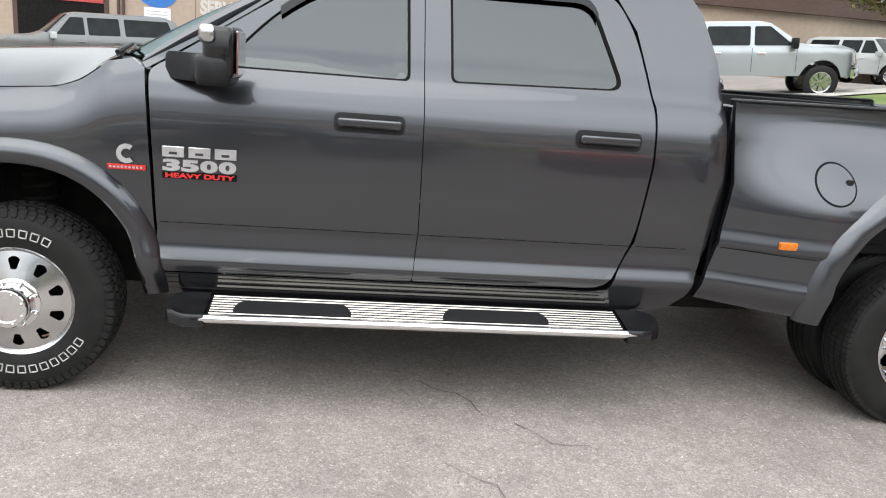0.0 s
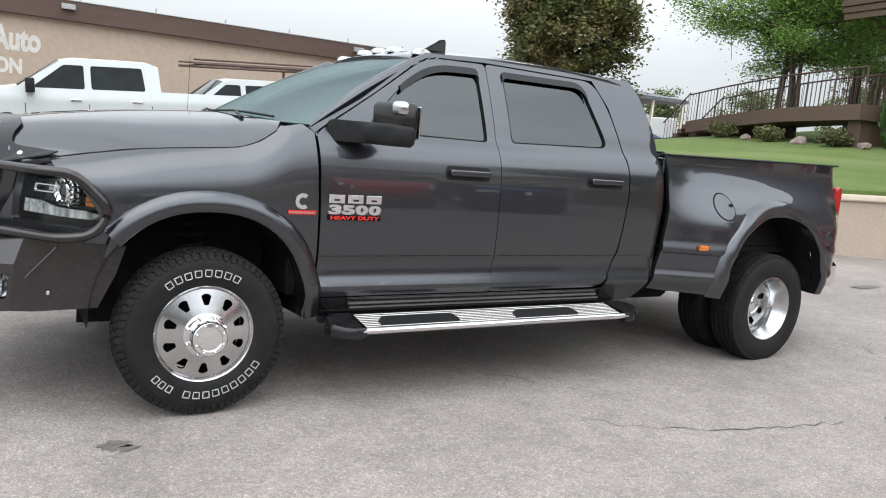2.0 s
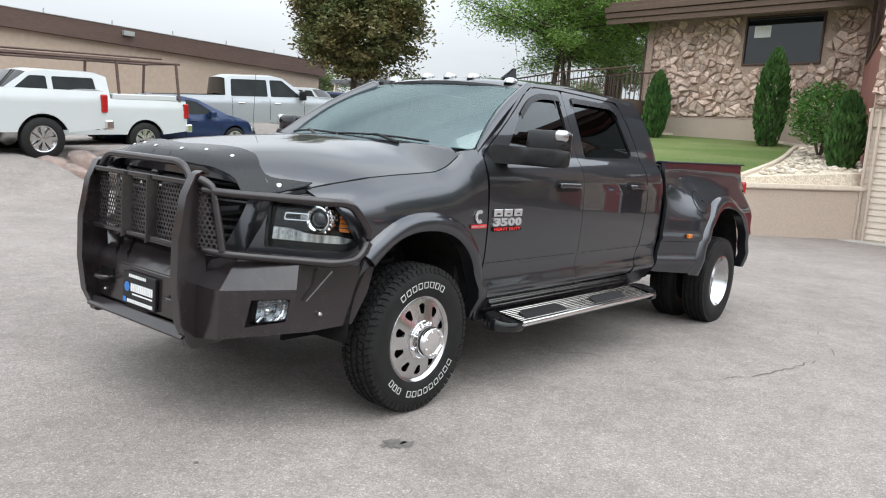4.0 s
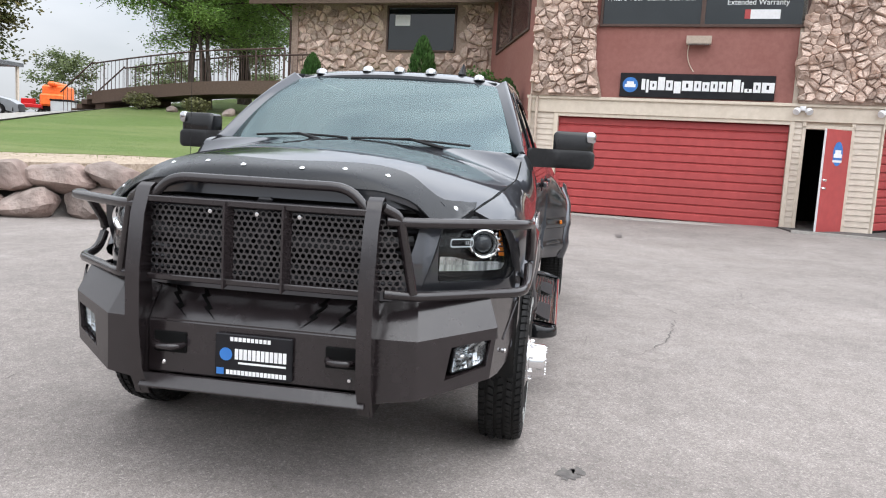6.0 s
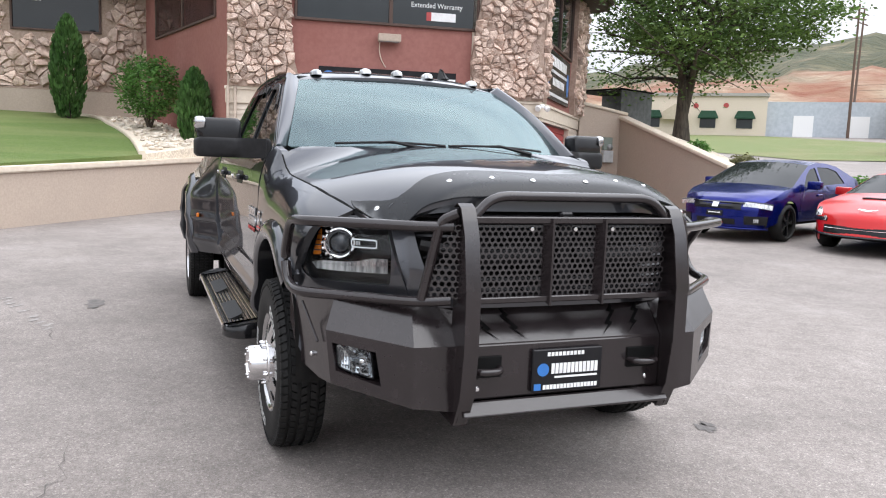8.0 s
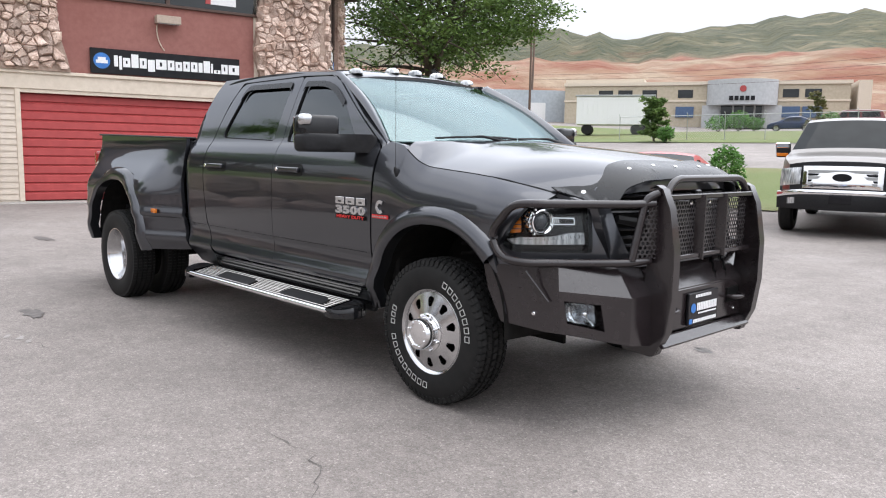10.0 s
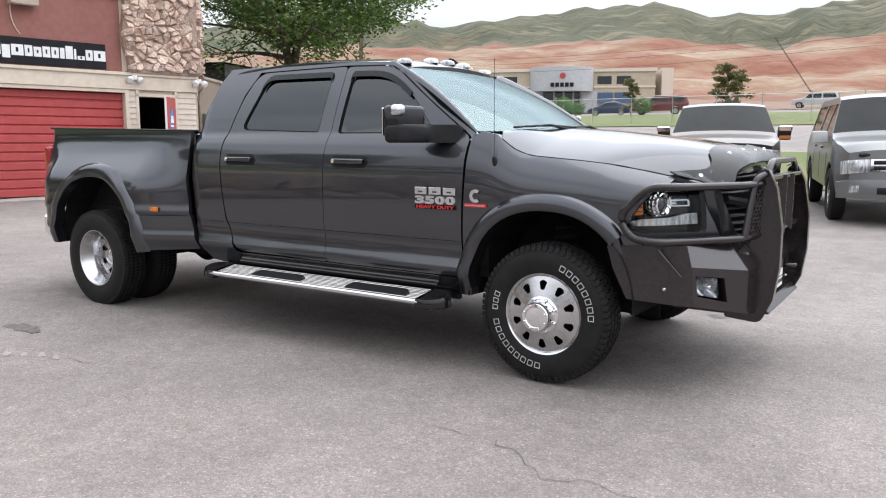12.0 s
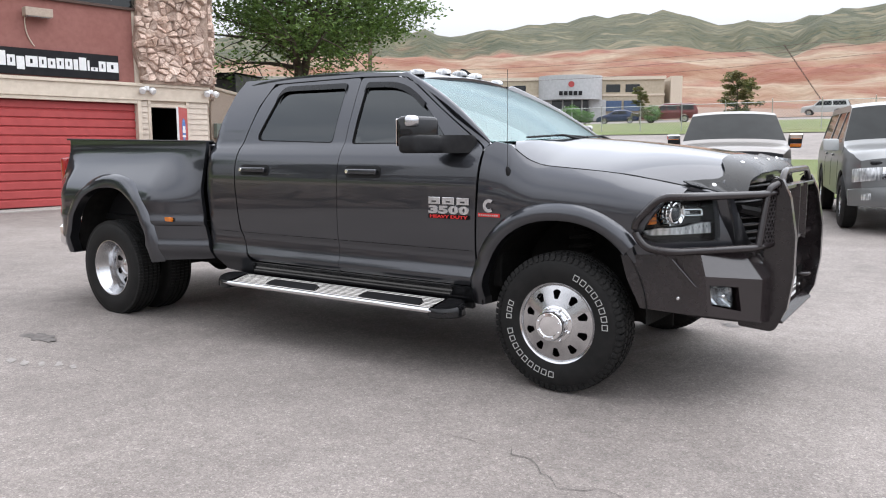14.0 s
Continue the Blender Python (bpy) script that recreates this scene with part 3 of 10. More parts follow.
for i in range(len(xs) - 1):
    for j in range(len(ys) - 1):
        bm.faces.new((grid[i][j], grid[i + 1][j], grid[i + 1][j + 1], grid[i][j + 1]))
ground = tagged(finish("ground", bm, ASPHALT, angle=60), "worn pale grey asphalt lot with cracks and oil stains", "ground", kind="structure")


def draped(name, poly, mat, lift, label, category, step=0.5, drop=0.0, height=land):
    """A patch that lies on the land."""
    ob = panel(name, [poly], lambda x, y: Vector((x, y, height(x, y) + lift)), mat, None, step, (0, 0, -drop) if drop else (0, 0, 0))
    return tagged(ob, label, category, kind="structure")


def inset_line(line, d):
    out = []
    for i, p in enumerate(line):
        a, b = Vector(line[max(i - 1, 0)]), Vector(line[min(i + 1, len(line) - 1)])
        t = (b - a).normalized()
        out.append((p[0] + t.y * d, p[1] - t.x * d))
    return out


lawn_edge = inset_line(FOOT[:6], 2.1)
gravel_edge = inset_line(FOOT[:6], 0.34)
EDGING = [(12.7, 1.62), (13.3, 1.66), (14.2, 1.72), (15.4, 1.82), (16.6, 1.98), (18.0, 2.22), (19.2, 2.48), (20.4, 2.68), (21.2, 3.0), (21.8, 3.5), (22.2, 4.2), (22.5, 5.2), (22.7, 6.4), (22.6, 8.2)]
draped("lawn", [EDGING[0], (9.68, 3.95)] + lawn_edge[2:5] + [(7.2, 11.6), (10.0, 13.2), (14.5, 14.2), (22, 15.2), (34, 16), (34, 9), ] + EDGING[:0:-1], GRASS, 0.03, "mown green lawn rising behind the boulders", "lawn", 0.5, 0.35, height=terrace)
STRIP = surf("earthy_gravel", (0.30, 0.235, 0.175), (0.50, 0.41, 0.32), scale=22, rough=0.95, bump=1.0, bscale=34, distance=0.03, c3=(0.25, 0.20, 0.15), scale3=3, detail=8)
draped("gravel_strip", gravel_edge[1:6] + lawn_edge[1:6][::-1], STRIP, 0.02, "pale gravel strip between boulders and lawn", "gravel", 0.4, 0.45, height=terrace)
draped("gravel_bed", EDGING + [(24.0, 8.2), (23.6, 4.0), (22.3, 0.0), (16.4, -1.5), (15.24, -0.27)], GRAVEL, 0.035, "pale gravel planting bed below the stone wall", "gravel", 0.5, 0.35, height=terrace)
bm = bmesh.new()
for k, (a, b) in enumerate(zip(EDGING, EDGING[1:])):
    d = (Vector(b) - Vector(a))
    o = Vector((-d.y, d.x)).normalized() * 0.065
    q = []
    for p in (a, b):
        z = terrace(*p)
        q += [bm.verts.new((p[0] + o.x * f, p[1] + o.y * f, z + h)) for f, h in ((1, -0.05), (1, 0.075), (0.7, 0.10), (-0.7, 0.10), (-1, 0.075), (-1, -0.05))]
    for i in range(5):
        bm.faces.new((q[i], q[i + 1], q[i + 7], q[i + 6]))
bm.verts.ensure_lookup_table()
bm.faces.new([bm.verts[k] for k in range(6)])
bm.faces.new([bm.verts[k] for k in range(len(bm.verts) - 6, len(bm.verts))])
tagged(finish("lawn_edging", bm, TRIM), "pale concrete edging between lawn and gravel", "edging", kind="structure")
draped("pavement", [(5.4, 12.1), (7.2, 11.75), (10.0, 13.35), (14.5, 14.35), (22, 15.35), (34, 16.1), (34, 17.4), (22, 16.6), (14, 15.6), (9.4, 14.4), (6.5, 13.0)], CONCRETE, 0.05, "pale concrete pavement along the upper lot", "pavement", 0.7)
draped("far_meadow", [(-45, -17.0), (-45, -27), (70, -27), (70, -17.6), (10.5, -17.2), (8.5, -13.4), (4.2, -13.0), (4.0, -15.0), (-2.4, -15.0), (-2.6, -17.0)], DRYGRASS, 0.03, "grass strip along the wire fence", "grass", 1.5)
draped("road_verge", [(-60, -46), (-60, -74), (120, -74), (120, -46)], DRYGRASS, 0.05, "grass verge beyond the road", "grass", 6)
draped("upper_bed", [(13.2, -13.6), (18.6, -13.8), (20.2, -12.6), (30, -14.5), (30, -16.2), (20, -15.9), (13.6, -15.2)], GRAVEL, 0.09, "pale gravel bed beside the building", "gravel", 0.4, 0.3)
draped("bank_grass", [(9.2, -13.6), (12.7, -13.42), (13.1, -13.62), (13.5, -15.3), (20, -16.0), (30, -16.3), (34, -19.5), (20, -19.6), (10.4, -17.3), (9.0, -15.0)], DRYGRASS, 0.05, "rough grass on the bank behind the wing wall", "grass", 0.4, 0.3)
DIRT = surf("graded_dirt", (0.17, 0.105, 0.075), (0.26, 0.17, 0.12), scale=0.3, rough=0.95, bump=0.6, bscale=2, distance=0.2, c3=(0.20, 0.15, 0.11), scale3=0.03)
draped("dirt_field", [(-160, -92), (-160, -330), (330, -330), (330, -92)], DIRT, 0.06, "graded reddish dirt before the hills", "dirt", 16)

# cracks, stains and worn paint on the asphalt
def crack(pts, w=0.012, seed=1):
    w = w * 0.55
    rng = random.Random(seed)
    line = []
    for a, b in zip(pts, pts[1:]):
        n = max(2, int(math.dist(a, b) / 0.07))
        for i in range(n):
            t = i / n
            line.append((a[0] + (b[0] - a[0]) * t + rng.uniform(-0.03, 0.03), a[1] + (b[1] - a[1]) * t + rng.uniform(-0.03, 0.03)))
    line.append(pts[-1])
    bm = bmesh.new()
    left, right = [], []
    for i, p in enumerate(line):
        a, b = Vector(line[max(0, i - 1)]), Vector(line[min(len(line) - 1, i + 1)])
        t = (b - a).normalized()
        ww = w * rng.uniform(0.15, 1.3) * math.sin(math.pi * (0.08 + 0.84 * i / len(line)))
        left.append(bm.verts.new((p[0] - t.y * ww / 2, p[1] + t.x * ww / 2, land(*p) + 0.004)))
        right.append(bm.verts.new((p[0] + t.y * ww / 2, p[1] - t.x * ww / 2, land(*p) + 0.004)))
    for i in range(len(line) - 1):
        if noise.noise(Vector((i * 0.23, seed * 7.1, 0))) > -0.12:
            bm.faces.new((left[i], right[i], right[i + 1], left[i + 1]))
    bmesh.ops.delete(bm, geom=[v for v in bm.verts if not v.link_faces], context="VERTS")
    part("crack", bm, CRACK, ground, "dark crack", 0)


crack([(1.81, -1.60), (2.01, -1.80), (2.18, -1.92), (2.50, -2.06), (3.00, -2.16), (3.67, -2.34), (3.90, -2.24), (4.18, -2.13), (4.5, -2.0), (4.8, -1.83)], 0.020, 1)
crack([(4.8, -1.83), (5.37, -1.25), (5.9, -1.1)], 0.014, 8)
crack([(3.79, -2.37), (4.4, -2.9), (4.9, -3.7), (5.2, -4.4)], 0.016, 9)
crack([(1.50, -0.62), (1.62, -0.70), (1.86, -0.91), (2.08, -1.19), (2.28, -1.38), (2.43, -1.42)], 0.014, 2)
crack([(3.79, -2.37), (4.6, -3.1), (5.6, -3.3), (6.4, -4.1)], 0.014, 3)
crack([(-1.3, 2.35), (-0.81, 2.07), (-0.58, 2.15), (-0.2, 1.9), (0.3, 1.95)], 0.012, 4)
crack([(1.6, 1.5), (2.4, 2.2), (3.4, 2.3)], 0.010, 6)
crack([(6.5, -6.2), (8.2, -5.8), (9.8, -6.9)], 0.014, 7)


def stain(x, y, rx, ry, seed, mat=None):
    rng = random.Random(seed)
    bm = bmesh.new()
    bm.faces.new([bm.verts.new((x + rx * math.cos(t) * k, y + ry * math.sin(t) * k, land(x, y) + 0.003)) for t, k in ((i * math.pi / 12, rng.uniform(0.55, 1.1)) for i in range(24))])
    part("stain", bm, mat or STAIN, ground, "dark oil stain", 0)


stain(-0.43, -1.26, 0.08, 0.06, 1)
stain(-0.38, -1.31, 0.05, 0.04, 2)
stain(3.78, 2.0, 0.26, 0.09, 3)
stain(8.6, 0.55, 0.55, 0.09, 4)
stain(10.4, -2.2, 0.5, 0.08, 5)
WORNPAINT = surf("worn_white_paint", (0.24, 0.222, 0.208), (0.32, 0.30, 0.285), scale=40, rough=0.8, c3=(0.22, 0.20, 0.187), scale3=9)


def paint_mark(a, b, w, seed):
    """Scraps left of a painted bay line."""
    rng = random.Random(seed)
    a, b = Vector(a), Vector(b)
    n = max(3, int((b - a).length / 0.12))
    o = Vector((-(b - a).y, (b - a).x)).normalized()
    bm = bmesh.new()
    for i in range(n):
        if rng.random() < 0.25:
            continue
        p = a.lerp(b, (i + 0.5) / n) + o * rng.uniform(-0.2, 0.2) * w
        bm.faces.new([bm.verts.new((p.x + 0.075 * k * math.cos(t) * abs((b - a).normalized().x) + o.x * w * 0.5 * k * math.sin(t), p.y + 0.075 * k * math.cos(t) * (b - a).normalized().y + o.y * w * 0.5 * k * math.sin(t), land(p.x, p.y) + 0.0035)) for t, k in ((j * math.pi / 6, rng.uniform(0.45, 1.1)) for j in range(12))])
    part("paint_mark", bm, WORNPAINT, ground, "worn white bay line", 0)


paint_mark((4.3, 2.82), (2.55, 2.16), 0.09, 1)
paint_mark((1.2, 5.02), (1.62, 4.82), 0.09, 2)
paint_mark((2.1, 5.93), (1.75, 4.39), 0.08, 3)
for k in range(26):
    rng = random.Random(100 + k)
    stain(rng.uniform(-3, 9), rng.uniform(-7, 6.5), rng.uniform(0.008, 0.02), rng.uniform(0.008, 0.02), 200 + k)


# ---- walls of boulders and concrete ----
def wall_along(name, a, b, z0a, z0b, z1a, z1b, t, mat, label, cap=None):
    a, b = Vector(a), Vector(b)
    d = (b - a).normalized()
    n = Vector((d.y, -d.x)) * t
    bm = bmesh.new()
    lo = [(a, z0a), (b, z0b), (b + n, z0b), (a + n, z0a)]
    hi = [(a, z1a), (b, z1b), (b + n, z1b), (a + n, z1a)]
    lv = [bm.verts.new((p.x, p.y, z)) for p, z in lo]
    hv = [bm.verts.new((p.x, p.y, z)) for p, z in hi]
    bm.faces.new(lv)
    bm.faces.new(hv)
    for i in range(4):
        j = (i + 1) % 4
        bm.faces.new((lv[i], lv[j], hv[j], hv[i]))
    bmesh.ops.bevel(bm, geom=bm.edges[:], offset=0.015, segments=2, affect="EDGES")
    ob = tagged(finish(name, bm, mat), label, "wall", kind="structure")
    if cap:
        bm = bmesh.new()
        o = Vector((d.y, -d.x))
        pts = [a - o * 0.06, b - o * 0.06, b + n + o * 0.06, a + n + o * 0.06]
        zz = [z1a, z1b, z1b, z1a]
        lv = [bm.verts.new((p.x, p.y, z - 0.01)) for p, z in zip(pts, zz)]
        hv = [bm.verts.new((p.x, p.y, z + 0.09)) for p, z in zip(pts, zz)]
        bm.faces.new(lv)
        bm.faces.new(hv)
        for i in range(4):
            j = (i + 1) % 4
            bm.faces.new((lv[i], lv[j], hv[j], hv[i]))
        bmesh.ops.bevel(bm, geom=bm.edges[:], offset=0.02, segments=2, affect="EDGES")
        part("coping", bm, cap, ob, "paler coping")
    return ob


wall_along("retaining_wall", (15.0, -0.38), (9.55, 3.78), -0.1, -0.1, 1.23, 0.96, 0.28, STUCCO, "low tan stucco retaining wall", TRIM)

rng = random.Random(5)
def boulder(x, y, z, r, sx, sy, sz, seed, turn):
    bm = bmesh.new()
    bmesh.ops.create_icosphere(bm, subdivisions=3, radius=1.0)
    rr = random.Random(seed)
    off = Vector((rr.uniform(0, 50), rr.uniform(0, 50), rr.uniform(0, 50)))
    cuts = []
    for k in range(13):
        d = Vector((rr.gauss(0, 1), rr.gauss(0, 1), rr.gauss(0, 1))).normalized()
        cuts.append((d, rr.uniform(0.66, 0.92)))
    for v in bm.verts:
        c = v.co.copy()
        q = Vector([math.copysign(abs(k)**0.66, k) for k in c])
        q *= 1 + 0.16 * noise.noise(c * 1.3 + off)
        for d, lim in cuts:
            over = q.dot(d) - lim
            if over > 0:
                q -= d * over * 0.9
        v.co = q * (1.08 + 0.05 * noise.noise(c * 4 + off) + 0.03 * noise.noise(c * 9 + off))
    bmesh.ops.transform(bm, matrix=pose(0, 0, 0, rr.uniform(-12, 12), rr.uniform(-12, 12), turn) @ Matrix.Diagonal((r * sx, r * sy, r * sz, 1)), verts=bm.verts)
    ob = tagged(finish("boulder", bm, BOULDER, angle=24), "rough tan and pink boulder stacked in a low wall", "boulder", "boulder wall")
    ob.location = (x, y, z)


line = FOOT[1:6]
for (a, b) in zip(line, line[1:]):
    a, b = Vector(a), Vector(b)
    n = max(1, round((b - a).length / 0.98))
    d = (b - a).normalized()
    turn = math.degrees(math.atan2(d.y, d.x))
    o = Vector((d.y, -d.x))
    for i in range(n):
        for row in (0, 1):
            t = (i + 0.5 + 0.4 * row + rng.uniform(-0.1, 0.1)) / n
            p = a + (b - a) * min(t, 1.02) + o * (0.22 + 0.20 * row + rng.uniform(-0.05, 0.05))
            top = max(0.45, terrace(p.x, p.y) * 1.04)
            h = top * (0.56 if row == 0 else 0.50)
            low = 0 if row == 0 else top * 0.52
            boulder(p.x, p.y, low + h * 0.45, 1.0, 0.47 + rng.uniform(-0.06, 0.10), 0.36, h * 0.56, rng.randint(0, 9999), turn + rng.uniform(-8, 8))
boulder(9.45, 4.2, 0.25, 1, 0.3, 0.3, 0.28, 77, 0)
for k, (x, y, z, a, h) in enumerate(((4.15, 11.95, 0.18, 0.50, 0.30), (3.35, 12.05, 0.16, 0.46, 0.26), (2.6, 12.15, 0.14, 0.42, 0.22), (3.75, 12.15, 0.46, 0.44, 0.20), (4.45, 12.1, 0.52, 0.40, 0.22))):
    boulder(x, y, z, 1, a, 0.38, h, 310 + k, 8 * k - 15)

# wing wall that falls beside the side garage
wall_along("wing_wall_end", (18.98, -11.9), (18.80, -13.65), 0.0, 0.0, 3.40, 3.10, 0.25, STUCCO, "tall tan stucco wall with meter boxes", TRIM)
wall_along("wing_wall", (18.80, -13.65), (12.75, -13.25), 0.0, 0.0, 3.05, 1.42, 0.28, STUCCO, "sloping tan stucco wing wall", TRIM)
# electric boxes on the tall end of the wing wall
METERGREEN = surf("grey_green_box_paint", (0.20, 0.24, 0.21), (0.26, 0.30, 0.27), scale=6, rough=0.55)
METERGREY = surf("pale_box_paint", (0.42, 0.43, 0.43), (0.52, 0.53, 0.53), scale=6, rough=0.5)
meter = thing("electric_box", "grey-green electric box with pipes on the stucco wall", "electric box", pose(18.72, -12.12, 0.0, 0, 0, 5.8))
boxpart("cabinet", (-0.16, 0.0, -0.18, 0.18, 1.80, 2.27), METERGREEN, meter, "", 0.012)
for y in (-0.10, 0.04):
    bm = bmesh.new()
    tube(bm, [(-0.06, y, 0.15), (-0.06, y, 1.81)], 0.025, 8)
    part("conduit", bm, GREYMETAL, meter, "", 60)
meter = thing("meter_box", "pale meter box with a round glass meter on the stucco wall", "meter box", pose(18.64, -12.90, 0.0, 0, 0, 5.8))
boxpart("upper_cabinet", (-0.12, 0.0, -0.18, 0.18, 1.92, 2.34), METERGREEN, meter, "", 0.012)
boxpart("lower_cabinet", (-0.17, 0.0, -0.20, 0.20, 1.50, 1.90), METERGREY, meter, "pale grey lower cabinet", 0.012)
bm = bmesh.new()
lathe(bm, [(0.10, 0.0), (0.10, 0.05), (0.085, 0.09), (0.05, 0.105), (0.0, 0.108)], 20, frame3((-0.12, -0.05, 2.02), (0, -1, 0), (0, 0, 1)))
part("meter_dome", bm, GREYMETAL, meter, "round meter", 60)

# ---- the stone office with its garages ----
BP = pose(14.75, -0.90, 0, 0, 0, -99.2)
office = thing("stone_office_building", "two-storey stone and red-brown office with red garage doors", "building", BP)
C60, S60 = 0.5, math.sqrt(0.75)


def wall_frame(o, d):
    """Local frame of a wall: x along it, y up, z out of it."""
    return frame3((o[0], o[1], 0), (d[0], d[1], 0), (0, 0, 1))


W1 = wall_frame((0, 0), (1, 0))
W2 = wall_frame((6.80, 0), (C60, S60))
WL = wall_frame((-3.5, 6.47), (2.8, -6.47))
WB_ = wall_frame((-6.0, 6.47), (1, 0))


def on(m, name, x0, x1, z0, z1, d0, d1, mat, parent=None, label="", bevel=0.006):
    """A block on a wall: along it, in height, and out of its face."""
    bm = bmesh.new()
    box(bm, x0, x1, z0, z1, d0, d1, bevel=min(bevel, abs(d1 - d0) * 0.4))
    bmesh.ops.transform(bm, matrix=m, verts=bm.verts)
    return part(name, bm, mat, parent or office, label)


# walls behind everything
on(W1, "wall", -0.70, 0.0, 0.0, 6.6, -0.25, -0.02, SIDING)
on(W1, "wall", 0.0, 5.05, 2.50, 6.6, -0.25, -0.04, REDWALL, label="red-brown painted wall")
on(W1, "wall", 5.05, 5.37, 0.0, 6.6, -0.25, -0.02, SIDING)
on(W1, "wall", 5.37, 6.25, 2.39, 6.6, -0.25, -0.02, SIDING)
on(W1, "wall", 6.25, 6.80, 0.0, 6.6, -0.25, -0.02, SIDING)
on(W2, "wall", 0.0, 7.2, 2.50, 6.6, -0.25, -0.04, REDWALL, label="red-brown painted wall")
on(W2, "wall", 0.0, 0.14, 0.0, 2.5, -0.25, -0.02, SIDING)
on(W2, "wall", 4.85, 7.2, 0.0, 2.5, -0.25, -0.02, SIDING)
on(WL, "wall", 0.0, 7.05, 0.0, 6.6, -0.25, -0.02, REDWALL, label="red-brown painted wall")
on(WB_, "wall", -4.75, 2.55, 0.0, 6.6, -0.3, -0.03, MORTAR, label="mortar behind fieldstone")
on(WB_, "base_band", -4.75, 2.55, 1.6, 3.06, -0.03, 0.05, STUCCO, label="tan stucco base band")
side_wall = wall_frame((-10.75, 14.5), (0, -1))
on(side_wall, "wall", 0.0, 8.03, 0.0, 6.6, -0.3, 0.0, STUCCO)
# garage rooms behind the doors; near-black walls stand in for the shade inside
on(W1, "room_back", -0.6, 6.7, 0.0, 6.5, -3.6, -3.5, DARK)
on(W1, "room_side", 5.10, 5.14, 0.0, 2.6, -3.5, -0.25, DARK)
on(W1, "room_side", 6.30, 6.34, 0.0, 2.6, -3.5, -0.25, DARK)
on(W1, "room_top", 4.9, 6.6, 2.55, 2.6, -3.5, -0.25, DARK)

# cream band over the garages, trims and lap boards
on(W1, "cream_band", -0.74, 6.84, 2.54, 2.87, -0.03, 0.06, TRIM, label="cream timber band")
on(W1, "band_cap", -0.76, 6.86, 2.85, 2.92, -0.03, 0.10, TRIM)
on(W2, "cream_band", -0.03, 7.22, 2.54, 2.87, -0.03, 0.06, TRIM, label="cream timber band")
on(W2, "band_cap", -0.04, 7.22, 2.85, 2.92, -0.03, 0.10, TRIM)
for m, x0, x1 in ((W1, -0.10, 0.0), (W1, 5.05, 5.14), (W1, 5.30, 5.37), (W1, 6.25, 6.32), (W2, 0.05, 0.14), (W2, 4.85, 4.96)):
    on(m, "door_trim", x0, x1, 0.10, 2.54, -0.02, 0.045, TRIM)
on(W1, "door_trim", -0.02, 5.07, 2.46, 2.54, -0.02, 0.035, TRIM)
on(W2, "door_trim", 0.12, 4.87, 2.46, 2.54, -0.02, 0.035, TRIM)
on(W1, "door_trim", 5.30, 6.32, 2.39, 2.46, -0.02, 0.045, TRIM)
for m, x0, x1 in ((W1, -0.70, -0.10), (W1, 5.14, 5.30), (W1, 6.32, 6.81), (W2, 4.96, 7.2)):
    for k in range(19):
        z = 0.10 + k * 0.128
        bm = bmesh.new()
        vs = [bm.verts.new(p) for p in ((x0, z, 0.0), (x1, z, 0.0), (x1, z, 0.030), (x0, z, 0.030), (x0, z + 0.130, 0.0), (x1, z + 0.130, 0.0), (x1, z + 0.130, 0.010), (x0, z + 0.130, 0.010))]
        for f in ((0, 1, 2, 3), (4, 5, 6, 7), (0, 1, 5, 4), (1, 2, 6, 5), (2, 3, 7, 6), (3, 0, 4, 7)):
            bm.faces.new([vs[i] for i in f])
        bmesh.ops.transform(bm, matrix=m, verts=bm.verts)
        part("lap_board", bm, SIDING, office, "", 20)


def garage(m, x0, x1, z0, z1, n):
    g = on(m, "garage_door", x0, x1, z0, z1, -0.20, -0.14, REDDOOR, label="red ribbed roller garage door")
    h = (z1 - z0) / n
    for k in range(n):
        z = z0 + k * h
        bm = bmesh.new()
        pf = [(0.004, -0.14), (h * 0.10, -0.105), (h * 0.80, -0.105), (h * 0.90, -0.125), (h * 0.97, -0.14)]
        a = [bm.verts.new((x0 + 0.004, z + p, d)) for p, d in pf]
        b = [bm.verts.new((x1 - 0.004, z + p, d)) for p, d in pf]
        for i in range(len(pf) - 1):
            bm.faces.new((a[i], b[i], b[i + 1], a[i + 1]))
        bm.faces.new(a)
        bm.faces.new(b[::-1])
        bmesh.ops.transform(bm, matrix=m, verts=bm.verts)
        part("door_slat", bm, REDDOOR, g, "", 20)
    on(m, "door_seal", x0, x1, z0 - 0.06, z0, -0.16, -0.10, GAP, g)


garage(W1, 0.0, 5.05, 0.20, 2.47, 12)
garage(W2, 0.14, 4.85, 0.26, 2.47, 12)

# side door, standing open outwards, with a blue sign
dm = W1 @ Matrix.Translation((6.25, 0, 0.03)) @ pose(0, 0, 0, 0, 49, 0)
leaf = on(dm, "side_door", -0.88, 0.0, 0.20, 2.38, -0.022, 0.022, REDDOOR, label="red steel door standing open")
on(dm, "door_edge", -0.886, -0.878, 0.20, 2.38, -0.024, 0.024, WHITE, leaf, "white door edge")
bm = bmesh.new()
lathe(bm, [(0, 0.004), (0.17, 0.004), (0.17, 0.0)], 24, dm @ Matrix.Translation((-0.42, 1.88, 0.022)) @ Matrix.Diagonal((1, 1.5, 1, 1)))
part("door_sign", bm, BLUE, leaf, "blue oval sign with a car shape", 0)
bm = bmesh.new()
box(bm, -0.56, -0.28, 1.80, 1.88, 0.026, 0.030)
box(bm, -0.52, -0.32, 1.88, 1.96, 0.026, 0.030)
bmesh.ops.transform(bm, matrix=dm, verts=bm.verts)
